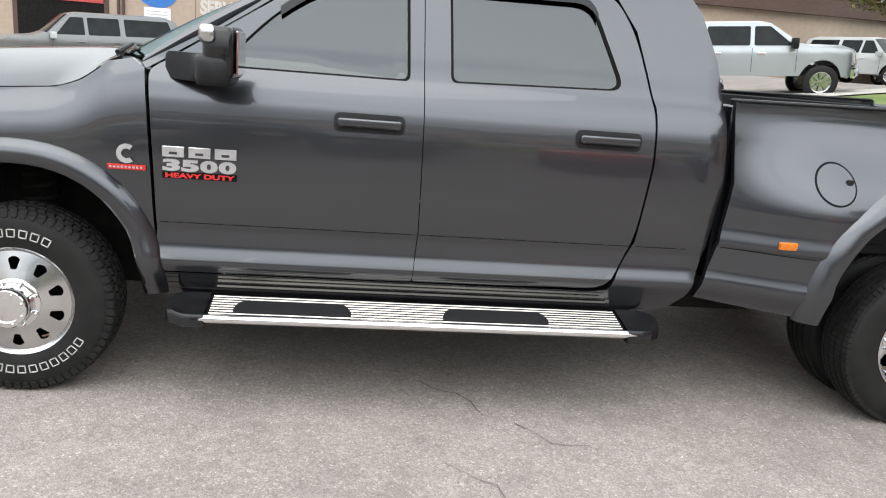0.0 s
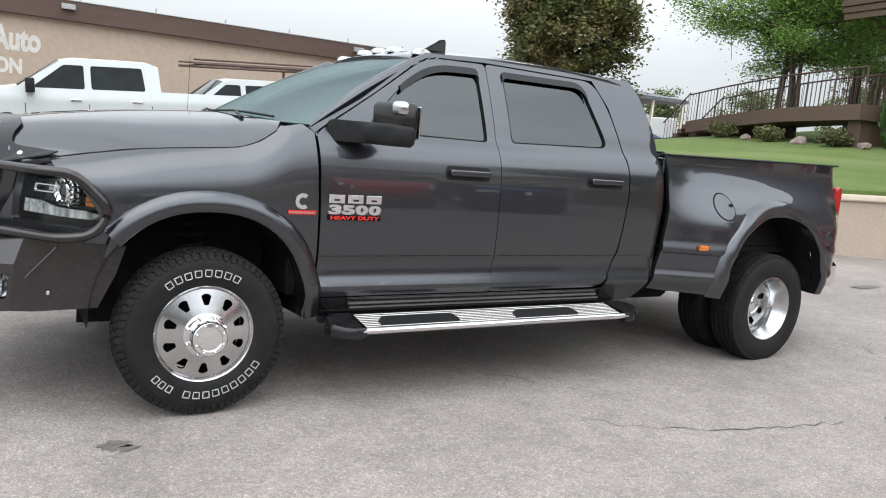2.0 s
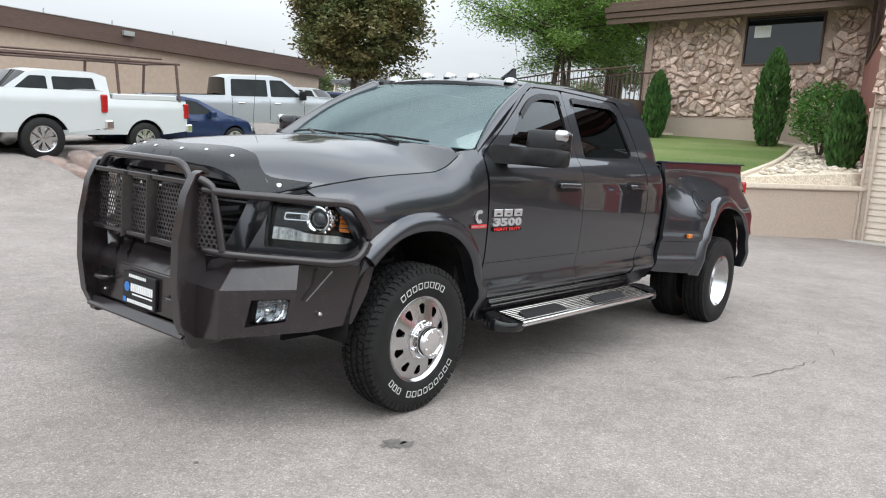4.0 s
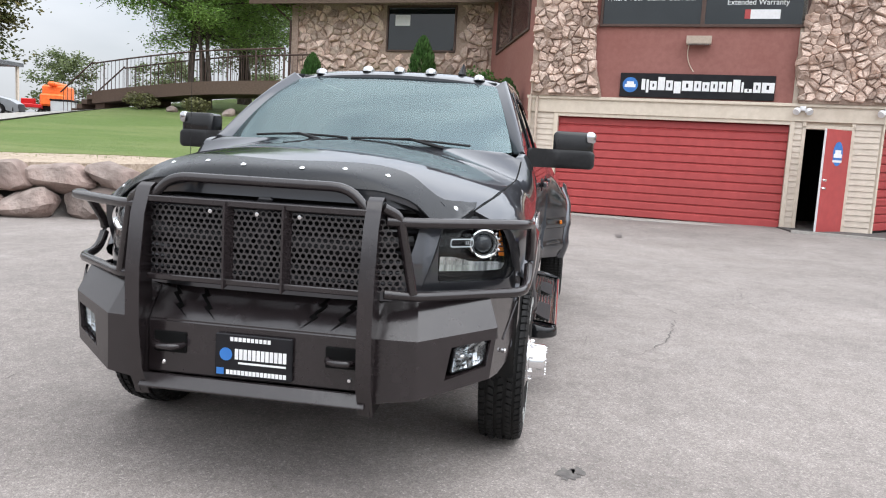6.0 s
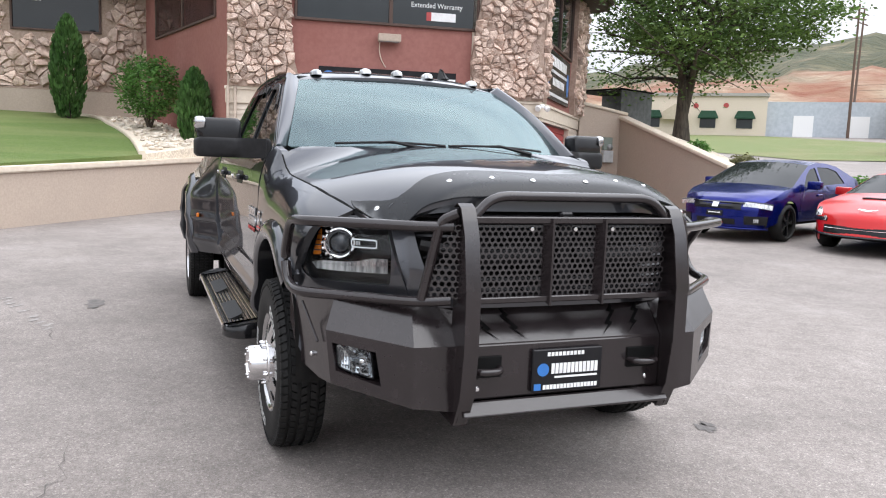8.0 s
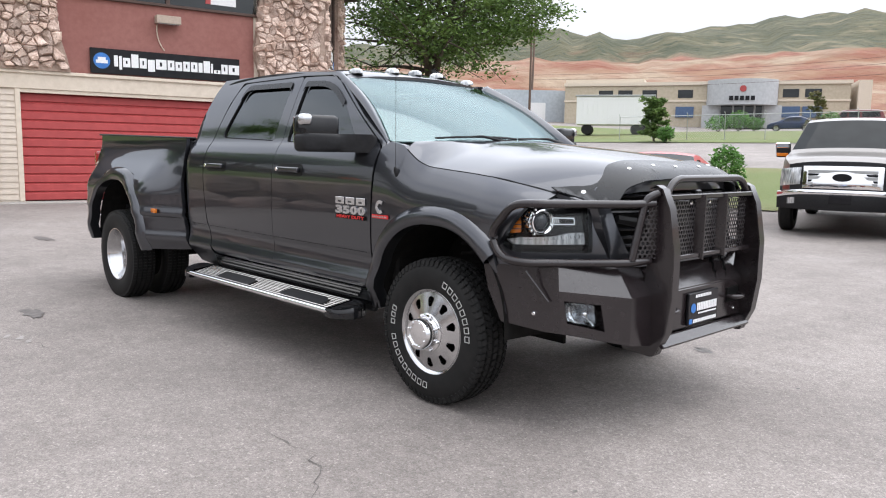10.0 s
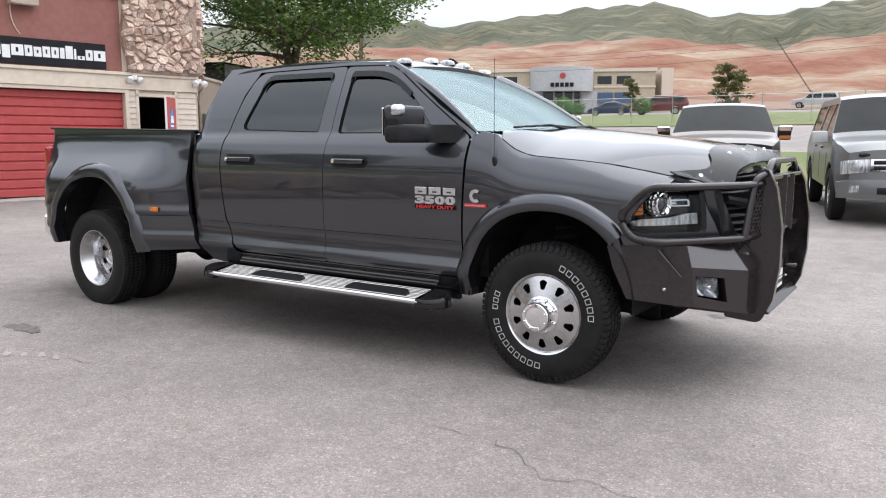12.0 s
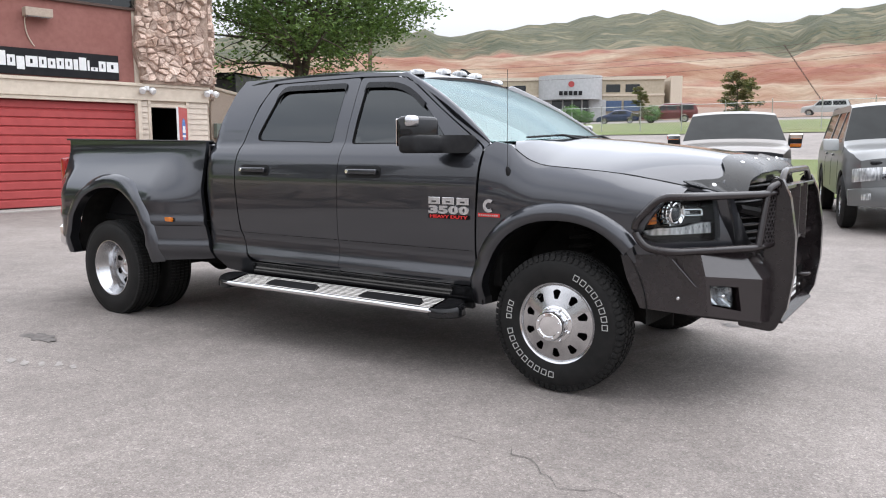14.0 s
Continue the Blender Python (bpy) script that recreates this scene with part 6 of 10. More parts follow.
        lathe(bm, [(0.0, 0.004), (0.012, 0.004), (0.013, 0.0)], 14, frame3((hx + 0.112, y + s * 0.016, 1.25), (1, 0, 0), (0, 0, s)) if s < 0 else frame3((hx + 0.112, y + 0.016, 1.25), (-1, 0, 0), (0, 0, 1)))
        part("lock", bm, CHROME, door)
    # sill and pillars
    sill = [(0.565, 0.44), (2.50, 0.44), (2.56, 0.44), (2.88, 0.47), (2.955, 0.545), (3.018, 0.80), (3.052, 1.10), (3.030, 1.40), (2.995, 1.62), (2.93, 1.83), (2.86, 1.93), (1.75, 1.935), (1.30, 1.905), (1.06, 1.785),
            (0.80, 1.60), (0.50, 1.425), (0.52, 1.404), (0.90, 1.652), (1.22, 1.876), (1.30, 1.886), (1.66, 1.899), (2.505, 1.890), (2.612, 1.725), (2.697, 1.40), (2.702, 1.15), (2.667, 0.80), (2.568, 0.563), (2.50, 0.553), (0.567, 0.553)]
    panel("cab_side", [sill], side_map(cab_y, s), PAINT, truck, (0.06, 0.02), inward)
    # thin dark strips paint the shade of the body crease
    for x0, x1 in ((0.58, 1.662), (1.682, 2.648), (2.675, 3.005)):
        panel("crease_line", [[(x0, 0.776), (x1, 0.776), (x1, 0.7795), (x0, 0.7795)]], side_map(cab_y, s, 0.0012), SMOKE, truck, (0.1, 1), (0, -s * 0.002, 0))
    # gloss black rocker below the doors
    rocker = panel("rocker_strip", [rounded([(0.575, 0.443), (2.49, 0.443), (2.60, 0.450), (2.56, 0.546), (0.575, 0.546)], 0.01)], side_map(cab_y, s, 0.003), ROCKER, truck, (0.10, 0.02), (0, -s * 0.004, 0), "gloss black rocker strip")
    for z in (0.470, 0.498, 0.526):
        panel("rocker_rib", [[(0.59, z), (2.54, z), (2.54, z + 0.004), (0.59, z + 0.004)]], side_map(cab_y, s, 0.006), ROCKER, rocker, (0.3, 1), (0, -s * 0.003, 0))
    # the dark line between bonnet and wing
    bm = bmesh.new()
    tube(bm, [(x, s * (gap_y(x) - 0.002), gap_z(x) - 0.001) for x in (-0.66, -0.55, -0.45, -0.35, -0.25, -0.15, -0.05, 0.05, 0.12, 0.17, 0.21, 0.245, 0.28, 0.31, 0.335)], 0.0042, 6)
    part("bonnet_gap", bm, GAP, truck, "dark gap along the bonnet", 60)
    # the plastic below the doors
    boxpart("sill_guard", (0.62, 2.72, s * 0.90 - 0.02, s * 0.90 + 0.02, 0.40, 0.46), PLASTIC, truck, "", 0.01)

# roof, pillars at the windscreen, rear wall
roof_c = curve([(1.12, 1.885), (1.28, 1.938), (1.6, 1.975), (2.1, 1.992), (2.6, 1.975), (2.8, 1.945), (2.93, 1.86), (2.985, 1.70)])


def roof_z(x, y):
    v = abs(y) / 0.735
    front = 0.045 * sstep(1.45, 1.12, x)
    return roof_c(x) - 0.06 * v**3.2 - front * v**2


panel("roof", [rounded([(1.185, -0.30), (1.245, -0.66), (1.36, -0.722), (2.80, -0.722), (2.91, -0.66), (2.935, -0.3), (2.935, 0.3), (2.91, 0.66), (2.80, 0.722), (1.36, 0.722), (1.245, 0.66), (1.185, 0.30)], 0.04)],
      lambda x, y: Vector((x, y, roof_z(x, y))), PAINT, truck, 0.09, (0, 0, -0.02))


def ws_map(y, t):
    """The windscreen: t from the cowl (0) to the roof (1)."""
    v = abs(y) / 0.84
    x0, z0 = 0.26 + 0.30 * v**2.4, 1.452 - 0.01 * v
    x1, z1 = 1.19 + 0.075 * v**2.4, 1.893 - 0.042 * v**2
    bow = 0.030 * math.sin(math.pi * min(1, max(0, t)))
    return Vector((x0 + (x1 - x0) * t - bow * 0.4, y, z0 + (z1 - z0) * t + bow))


panel("windscreen", [rounded([(-0.845, 0.0), (0.845, 0.0), (0.665, 1.0), (-0.665, 1.0)], 0.03)], ws_map, GLASS_WS, truck, (0.08, 0.1), (0.004, 0, -0.004), "pale green windscreen glass")
frit = rounded([(-0.845, 0.0), (0.845, 0.0), (0.665, 1.0), (-0.665, 1.0)], 0.03)
frit_in = rounded([(-0.80, 0.045), (0.80, 0.045), (0.635, 0.955), (-0.635, 0.955)], 0.05)
panel("windscreen_seal", [frit, frit_in], lambda y, t: ws_map(y, t) + Vector((0.006, 0, -0.008)), GAP, truck, (0.1, 0.2), (0.004, 0, -0.004), "black band round the glass")
for s in (-1, 1):
    def pillar_map(u, t, s=s):
        yy = 0.85 - 0.185 * t
        p, q = ws_map(yy, t), None
        xs, zs = 0.50 + (1.30 - 0.50) * t, 1.43 + (1.905 - 1.43) * t + 0.025 * math.sin(math.pi * t)
        q = Vector((xs, cab_y(xs, zs), zs))
        w = p * (1 - u) + q * u + Vector((-0.3, 0.25, 0.4)) * 0.05 * math.sin(math.pi * u)
        return Vector((w.x, s * w.y, w.z))
    panel("windscreen_pillar", [[(0, 0), (1, 0), (1, 1), (0, 1)]], pillar_map, PAINT, truck, (0.2, 0.08), (0.03, -s * 0.03, -0.02))


def back_map(y, z):
    return Vector((3.0 - 0.10 * sstep(1.50, 1.95, z)**1.5 - 0.03 * (abs(y) / 0.9)**4, y, z))


b_out = rounded([(-0.90, 0.55), (0.90, 0.55), (0.90, 1.38), (0.70, 1.90), (-0.70, 1.90), (-0.90, 1.38)], 0.06)
b_win = rounded([(-0.68, 1.46), (0.68, 1.46), (0.58, 1.83), (-0.58, 1.83)], 0.06)
panel("cab_back", [b_out, b_win], back_map, PAINT, truck, 0.12, (-0.03, 0, 0))
panel("rear_window", [b_win], lambda y, z: back_map(y, z) + Vector((-0.01, 0, 0)), GLASS_TINT, truck, 0.3, (-0.004, 0, 0), "dark tinted glass")

# roof marker lamps and aerial fin
for y in (-0.54, -0.215, 0.0, 0.215, 0.54):
    bm = bmesh.new()
    lathe(bm, [(0.0, 0.030), (0.018, 0.028), (0.034, 0.018), (0.040, 0.004), (0.040, -0.01)], 16, pose(1.32, y, roof_z(1.32, y) + 0.004) @ Matrix.Diagonal((1.7, 0.95, 1.0, 1)))
    lamp = part("marker_lamp", bm, LAMPWHITE, truck, "clear roof marker lamp", 60)
bm = bmesh.new()
fin = [bm.verts.new(p) for p in ((1.40, -0.40 - 0.02, 0), (1.56, -0.40 - 0.028, 0), (1.56, -0.40 + 0.028, 0), (1.40, -0.40 + 0.02, 0), (1.53, -0.404, 0.085), (1.57, -0.404, 0.085), (1.57, -0.396, 0.085), (1.53, -0.396, 0.085))]
for f in ((0, 1, 5, 4), (1, 2, 6, 5), (2, 3, 7, 6), (3, 0, 4, 7), (4, 5, 6, 7), (3, 2, 1, 0)):
    bm.faces.new([fin[i] for i in f])
bmesh.ops.bevel(bm, geom=bm.edges[:], offset=0.008, segments=2, affect="EDGES")
bmesh.ops.translate(bm, vec=(0, 0, roof_z(1.48, 0.40) - 0.004), verts=bm.verts)
part("roof_fin", bm, PLASTIC, truck, "black shark fin aerial")

# ---- bonnet ----
hood_c = curve([(-1.02, 1.10), (-0.99, 1.235), (-0.96, 1.284), (-0.917, 1.314), (-0.85, 1.334), (-0.78, 1.350), (-0.60, 1.384), (-0.30, 1.424), (0.05, 1.456), (0.36, 1.476)])


def hood_z(x, y):
    gy = gap_y(x)
    v = min(1.0, abs(y) / gy)
    c = hood_c(x)
    e = gap_z(x)
    return e + (c - e) * (1 - v**(4.0 - 1.9 * sstep(-0.80, -0.1, x)))


def hood_front(y):
    return -0.972 + 0.22 * (abs(y) / 0.80)**4.0


hood = [(hood_front(y), y) for y in [i * 0.05 for i in range(-15, 16)]]
hood = hood + [(x, gap_y(x) - 0.006) for x in (-0.6, -0.45, -0.25, 0.0, 0.2, 0.28, 0.335)] + [(0.30 + 0.10 * (abs(y) / 0.85)**2, y) for y in (0.8, 0.6, 0.4, 0.2, 0, -0.2, -0.4, -0.6, -0.8)] + [(x, -gap_y(x) + 0.006) for x in (0.335, 0.28, 0.2, 0.0, -0.25, -0.45, -0.6)]
panel("bonnet", [hood], lambda x, y: Vector((x, y, hood_z(x, y))), PAINT, truck, 0.045, (0, 0, -0.02))
cowl = [(0.24, -0.55), (0.30, -0.80), (0.42, -0.90), (0.56, -0.90), (0.50, -0.84), (0.34, -0.5), (0.28, 0), (0.34, 0.5), (0.50, 0.84), (0.56, 0.90), (0.42, 0.90), (0.30, 0.80), (0.24, 0.55), (0.20, 0)]
panel("cowl_grille", [cowl], lambda x, y: Vector((x, y, min(1.437 - 0.012 * (abs(y) / 0.9)**2, hood_z(min(x, 0.34), y) - 0.006))), PLASTIC, truck, 0.1, (0, 0, -0.02), "black plastic cowl")
for y0, y1 in ((-0.62, 0.02), (0.04, 0.62)):
    bm = bmesh.new()
    pts = [ws_map(y0 + (y1 - y0) * k / 8, 0.02 + 0.02 * math.sin(k / 8 * 3.1)) + Vector((-0.008, 0, 0.012)) for k in range(9)]
    tube(bm, pts, 0.007, 6)
    tube(bm, [pts[2] + Vector((-0.07, -0.03, -0.03)), pts[4] + Vector((-0.015, 0, 0.004)), pts[5]], [0.012, 0.008, 0.006], 6)
    part("wiper", bm, PLASTIC, truck, "black wiper arm and blade")

# smoked bug shield along the bonnet's front edge
shield_back = curve([(0, -0.83), (0.20, -0.80), (0.42, -0.755), (0.50, -0.752), (0.56, -0.772), (0.61, -0.795), (0.65, -0.798), (0.69, -0.770), (0.73, -0.712), (0.79, -0.625)])
shield_front = curve([(0, hood_front(0) - 0.012), (0.35, hood_front(0.35) - 0.012), (0.50, hood_front(0.50) - 0.012), (0.60, -0.925), (0.64, -0.930), (0.68, -0.912), (0.72, -0.872), (0.755, -0.800), (0.79, -0.665)])
back_line = [(shield_back(abs(y)), y) for y in [i * 0.79 / 28 for i in range(-28, 29)]]
front_line = [(shield_front(abs(y)), y) for y in [i * 0.79 / 28 for i in range(-28, 29)]]
shield = panel("bug_shield", [front_line + back_line[::-1]], lambda x, y: Vector((x, y, hood_z(x, min(0.785, max(-0.785, y))) + 0.016)), SMOKE, truck, 0.04, (0, 0, -0.006), "smoked black bug shield with bright bolts")
for y in (-0.725, -0.455, -0.288, -0.122, 0.122, 0.288, 0.455, 0.725):
    x = -0.772 if abs(y) > 0.6 else -0.94 + 0.20 * abs(y)
    bm = bmesh.new()
    n = Vector((hood_z(x - 0.02, y) - hood_z(x + 0.02, y), hood_z(x, y - 0.02) - hood_z(x, y + 0.02), 0.04)).normalized()
    lathe(bm, [(0.0, 0.005), (0.005, 0.0045), (0.0075, 0.002), (0.009, 0.001), (0.0115, 0.0)], 12, Matrix.Translation((x, y, hood_z(x, y) + 0.017)) @ n.to_track_quat("Z", "Y").to_matrix().to_4x4())
    part("bolt", bm, CHROME, shield)

# ---- front end: surfaces along the plan line of the nose ----
NOSE = [(-0.985, 0.0), (-0.980, 0.30), (-0.948, 0.47), (-0.890, 0.575), (-0.805, 0.665), (-0.720, 0.765), (-0.630, 0.860), (-0.52, 0.932), (-0.42, 0.968), (-0.36, 0.980)]
nose_len = [0.0]
for a, b in zip(NOSE, NOSE[1:]):
    nose_len.append(nose_len[-1] + math.dist(a, b))
nose_x = curve(list(zip(nose_len, [p[0] for p in NOSE])))
nose_y = curve(list(zip(nose_len, [p[1] for p in NOSE])))


def nose_map(s, off=0.0):
    def f(u, z):
        lean = 0.05 * sstep(0.9, 1.25, z)
        tx, ty = nose_x(u + 0.01) - nose_x(u - 0.01), nose_y(u + 0.01) - nose_y(u - 0.01)
        k = math.hypot(tx, ty)
        return Vector((nose_x(u) - ty / k * off + lean, s * (nose_y(u) + tx / k * off), z))
    return f


def lamp_map(s, off=0.0):
    """Along the nose as far as the lamps reach."""
    f = nose_map(s, off)
    return lambda u, z: f(0.725 + (u - 0.665) * 0.75, z)


U_HL0, U_HL1 = 0.665, 1.285
for s in (-1, 1):
    th = (0.03, -s * 0.01, 0)
    # grey post between grille and lamp, and the frame below and above it
    lamp_line = rounded([(U_HL0, 0.898), (1.20, 0.895), (U_HL1, 0.94), (1.165, 1.120), (0.95, 1.138), (U_HL0 - 0.02, 1.140)], [0.02, 0.06, 0.04, 0.06, 0.1, 0.02])
    post = [(0.50, 0.80), (1.27, 0.80), (1.325, 0.90), (1.30, 0.955), (1.175, 1.140), (0.95, 1.165), (0.80, 1.168), (0.68, 1.175), (0.61, 1.205), (0.575, 1.10), (0.55, 0.95)]
    panel("nose_panel", [post, lamp_line], lamp_map(s), PAINT, truck, 0.05, th)
    lamp = panel("headlamp", [lamp_line], lamp_map(s, -0.090), GLOSSBLACK, truck, 0.08, th, "black projector headlamp with amber corner")
    bm = bmesh.new()
    rim_rows = [[bm.verts.new(lamp_map(s, off)(u, z)) for u, z in lamp_line] for off in (-0.006, -0.05, -0.092)]
    for r0, r1 in zip(rim_rows, rim_rows[1:]):
        for i in range(len(r0)):
            bm.faces.new((r0[i - 1], r0[i], r1[i], r1[i - 1]))
    part("lamp_wall", bm, GLOSSBLACK, lamp, "", 40)
    panel("lens_cover", [lamp_line], lamp_map(s, -0.004), GLASS_CLEAR, lamp, 0.04, (0, 0, 0), "clear lens cover")
    led = [(0.70, 0.938), (1.19, 0.930), (1.235, 0.952), (1.12, 0.968), (0.90, 0.974), (0.78, 0.994), (0.70, 0.996)]
    panel("light_strip", [led], lamp_map(s, -0.040), LAMPSMOKE, lamp, 0.06, (0.02, 0, 0), "ribbed grey light strip")
    panel("strip_edge", [[(0.70, 0.966), (1.215, 0.952), (1.215, 0.957), (0.70, 0.971)]], lamp_map(s, -0.036), LAMPWHITE, lamp, 0.08, (0.004, 0, 0), "bright edge of the light strip")
    panel("strip_edge", [[(0.70, 0.992), (0.78, 0.990), (0.90, 0.970), (1.12, 0.964), (1.12, 0.968), (0.90, 0.975), (0.78, 0.995), (0.70, 0.997)]], lamp_map(s, -0.036), LAMPWHITE, lamp, 0.08, (0.004, 0, 0))
    for k in range(9):
        u = 0.715 + k * 0.030
        zt = 0.978 - 0.0016 * k
        panel("led", [[(u, zt - 0.010), (u + 0.018, zt - 0.010), (u + 0.018, zt + 0.006), (u, zt + 0.006)]], lamp_map(s, -0.034), LAMPWHITE, lamp, 0.2, (0.006, 0, 0))
    panel("amber_reflector", [rounded([(1.138, 0.992), (1.215, 0.986), (1.158, 1.078), (1.122, 1.102)], 0.012)], lamp_map(s, -0.036), AMBER, lamp, 0.06, (0.01, 0, 0), "amber corner reflector")
    for k in range(4):
        panel("amber_rib", [[(1.124, 1.008 + k * 0.022), (1.205 - k * 0.014, 1.005 + k * 0.022), (1.205 - k * 0.014, 1.009 + k * 0.022), (1.124, 1.012 + k * 0.022)]], lamp_map(s, -0.030), LENS, lamp, 0.2, (0.006, 0, 0))
    c = lamp_map(s, -0.034)(0.985, 1.048)
    pj = frame3(c, (0, -1, 0), (0, 0, 1)) @ pose(0, 0, 0, 0, s * -20, 0)
    bm = bmesh.new()
    prof = [(0.044, 0.004), (0.050, 0.014), (0.058, 0.020), (0.063, 0.018), (0.066, 0.010), (0.064, -0.004), (0.068, -0.008), (0.069, -0.022), (0.064, -0.026), (0.068, -0.030), (0.070, -0.048), (0.066, -0.060)]
    lathe(bm, prof, 36, pj)
    part("projector_ring", bm, CHROME, lamp, "chrome stepped projector barrel")
    for k in range(7):
        a = math.radians(-60 + 20 * k) + (0 if s < 0 else math.pi)
        bm = bmesh.new()
        box(bm, 0.064, 0.078, -0.006, 0.006, -0.045, 0.004, 0.003)
        bmesh.ops.transform(bm, matrix=pj @ Matrix.Rotation(a, 4, "Z"), verts=bm.verts)
        part("cooling_fin", bm, CHROME, lamp)
    bm = bmesh.new()
    lathe(bm, [(0.0, 0.020), (0.016, 0.018), (0.032, 0.010), (0.044, -0.006), (0.044, -0.03)], 28, pj)
    part("projector_lens", bm, LENS, lamp, "", 60)
    bz = [(0.755, 1.034), (0.910, 1.034), (0.910, 1.070), (0.755, 1.070)]
    bz_in = [(0.760, 1.039), (0.905, 1.039), (0.905, 1.065), (0.760, 1.065)]
    panel("chrome_bezel", [rounded(bz, 0.014), rounded(bz_in, 0.012)], lamp_map(s, -0.034), CHROME, lamp, 0.1, (0.006, 0, 0))
    for k in range(3):
        panel("chrome_tooth", [[(0.86 + k * 0.014, 1.044), (0.868 + k * 0.014, 1.044), (0.868 + k * 0.014, 1.060), (0.86 + k * 0.014, 1.060)]], lamp_map(s, -0.038), ALLOY, lamp, 0.2, (0.004, 0, 0))

# grille: grey surround, black slats with a cross
def grille_map(y, z):
    u = abs(y)
    p = nose_map(1)(min(u, 0.62), z)
    return Vector((p.x + 0.01, y, z))


g_out = rounded([(-0.60, 0.83), (0.60, 0.83), (0.66, 1.02), (0.70, 1.225), (0.45, 1.262), (-0.45, 1.262), (-0.70, 1.225), (-0.66, 1.02)], 0.05)
g_in = rounded([(-0.52, 0.87), (0.52, 0.87), (0.575, 1.02), (0.605, 1.18), (0.42, 1.205), (-0.42, 1.205), (-0.605, 1.18), (-0.575, 1.02)], 0.06)
grille = panel("grille", [g_out, g_in], grille_map, PAINT, truck, 0.08, (0.05, 0, 0), "grey grille surround with black slats")
panel("grille_back", [g_in], lambda y, z: grille_map(y, z) + Vector((0.06, 0, 0)), DARK, grille, 0.3, (0.01, 0, 0))
for k in range(8):
    z = 0.895 + k * 0.041
    w = 0.52 + 0.075 * (z - 0.87) / 0.3
    bm = bmesh.new()
    tube(bm, [grille_map(-w + 2 * w * i / 12, z) + Vector((0.025, 0, 0)) for i in range(13)], 0.010, 6)
    part("slat", bm, BLACK, grille)
bm = bmesh.new()
box(bm, -0.995, -0.955, -0.03, 0.03, 0.87, 1.21, 0.008)
part("grille_bar", bm, BLACK, grille)
for s in (-1, 1):
    bm = bmesh.new()
    tube(bm, [grille_map(s * 0.05, 1.03) + Vector((-0.004, 0, 0)), grille_map(s * 0.35, 1.03) + Vector((-0.004, 0, 0)), grille_map(s * 0.575, 1.07) + Vector((-0.004, 0, 0))], [0.030, 0.030, 0.022], 6)
    part("grille_bar", bm, PLASTIC, grille)

# ---- steel bumper with grille guard ----
for s in (-1, 1):
    A_lo, A_mid, A_top = (-1.035, 0.455, 0.440), (-1.035, 0.455, 0.700), (-0.915, 0.455, 0.845)
    B_lo, B_mid, B_top = (-1.020, 0.640, 0.465), (-1.020, 0.640, 0.700), (-0.905, 0.615, 0.845)
    C_lo, C_mid, C_top = (-0.815, 0.905, 0.525), (-0.800, 0.925, 0.735), (-0.760, 0.885, 0.845)
    D_lo, D_mid, D_top = (-0.470, 0.965, 0.540), (-0.400, 0.990, 0.700), (-0.360, 0.985, 0.825)
    E_lo = (-0.72, 0.93, 0.525)

    def plates(name, polys, mat=STEEL_BLACK, s=s, t=0.008, label=""):
        bm = bmesh.new()
        for poly in polys:
            bm.faces.new([bm.verts.new((p[0], s * p[1], p[2])) for p in poly])
        bmesh.ops.remove_doubles(bm, verts=bm.verts, dist=1e-4)
        bmesh.ops.recalc_face_normals(bm, faces=bm.faces)
        bmesh.ops.solidify(bm, geom=bm.faces[:], thickness=t)
        return part(name, bm, mat, truck, label, 20)
    # the wing of the bumper, with the lamp's opening in its middle face
    v = lambda a, b, t: tuple(Vector(a) * (1 - t) + Vector(b) * t)
    def bc(u, w):
        lo, hi = Vector(v(B_lo, C_lo, u)), Vector(v(B_mid, C_mid, u))
        return tuple(lo * (1 - w) + hi * w)
    o = [bc(0.36, 0.20), bc(0.93, 0.26), bc(0.95, 0.80), bc(0.42, 0.80)]
    wing = plates("bumper_wing", [(A_lo, B_lo, B_mid, A_mid), (A_mid, B_mid, B_top, A_top), (B_mid, C_mid, C_top, B_top),
                                  (B_lo, C_lo, o[1], o[0]), (C_lo, C_mid, o[2], o[1]), (C_mid, B_mid, o[3], o[2]), (B_mid, B_lo, o[0], o[3]),
                                  (C_lo, E_lo, D_lo, D_mid, D_top, C_top, C_mid)], label="black steel bumper wing")
    back = Vector((0.085, -0.065, 0.0))
    ob_ = [tuple(Vector(p) + back) for p in o]
    pocket = plates("lamp_pocket", [(o[0], o[1], ob_[1], ob_[0]), (o[1], o[2], ob_[2], ob_[1]), (o[2], o[3], ob_[3], ob_[2]), (o[3], o[0], ob_[0], ob_[3]), tuple(ob_)], t=0.003)
    pocket.parent = wing
    bm = bmesh.new()
    q = [Vector(bc(a, b)) for a, b in ((0.47, 0.25), (0.925, 0.285), (0.94, 0.785), (0.49, 0.785))]
    q = [Vector((p.x, s * p.y, p.z)) for p in q]
    ins = Vector((0.79, -s * 0.61, 0))
    at = lambda a, c, k: q[0] * (1 - a) * (1 - c) + q[1] * a * (1 - c) + q[2] * a * c + q[3] * (1 - a) * c + ins * k
    rim_ = rounded([(0, 0), (1, 0), (1, 1), (0, 1)], [0.16, 0.22, 0.22, 0.16], 4)
    rim_in = [(0.5 + (a - 0.5) * 0.93, 0.5 + (c - 0.5) * 0.91) for a, c in rim_]
    # housing: a rounded dark frame, open in front
    bm = bmesh.new()
    rings = [[bm.verts.new(at(a, c, k)) for a, c in loop_] for loop_, k in ((rim_, 0.075), (rim_, 0.022), (rim_in, 0.016), (rim_in, 0.075))]
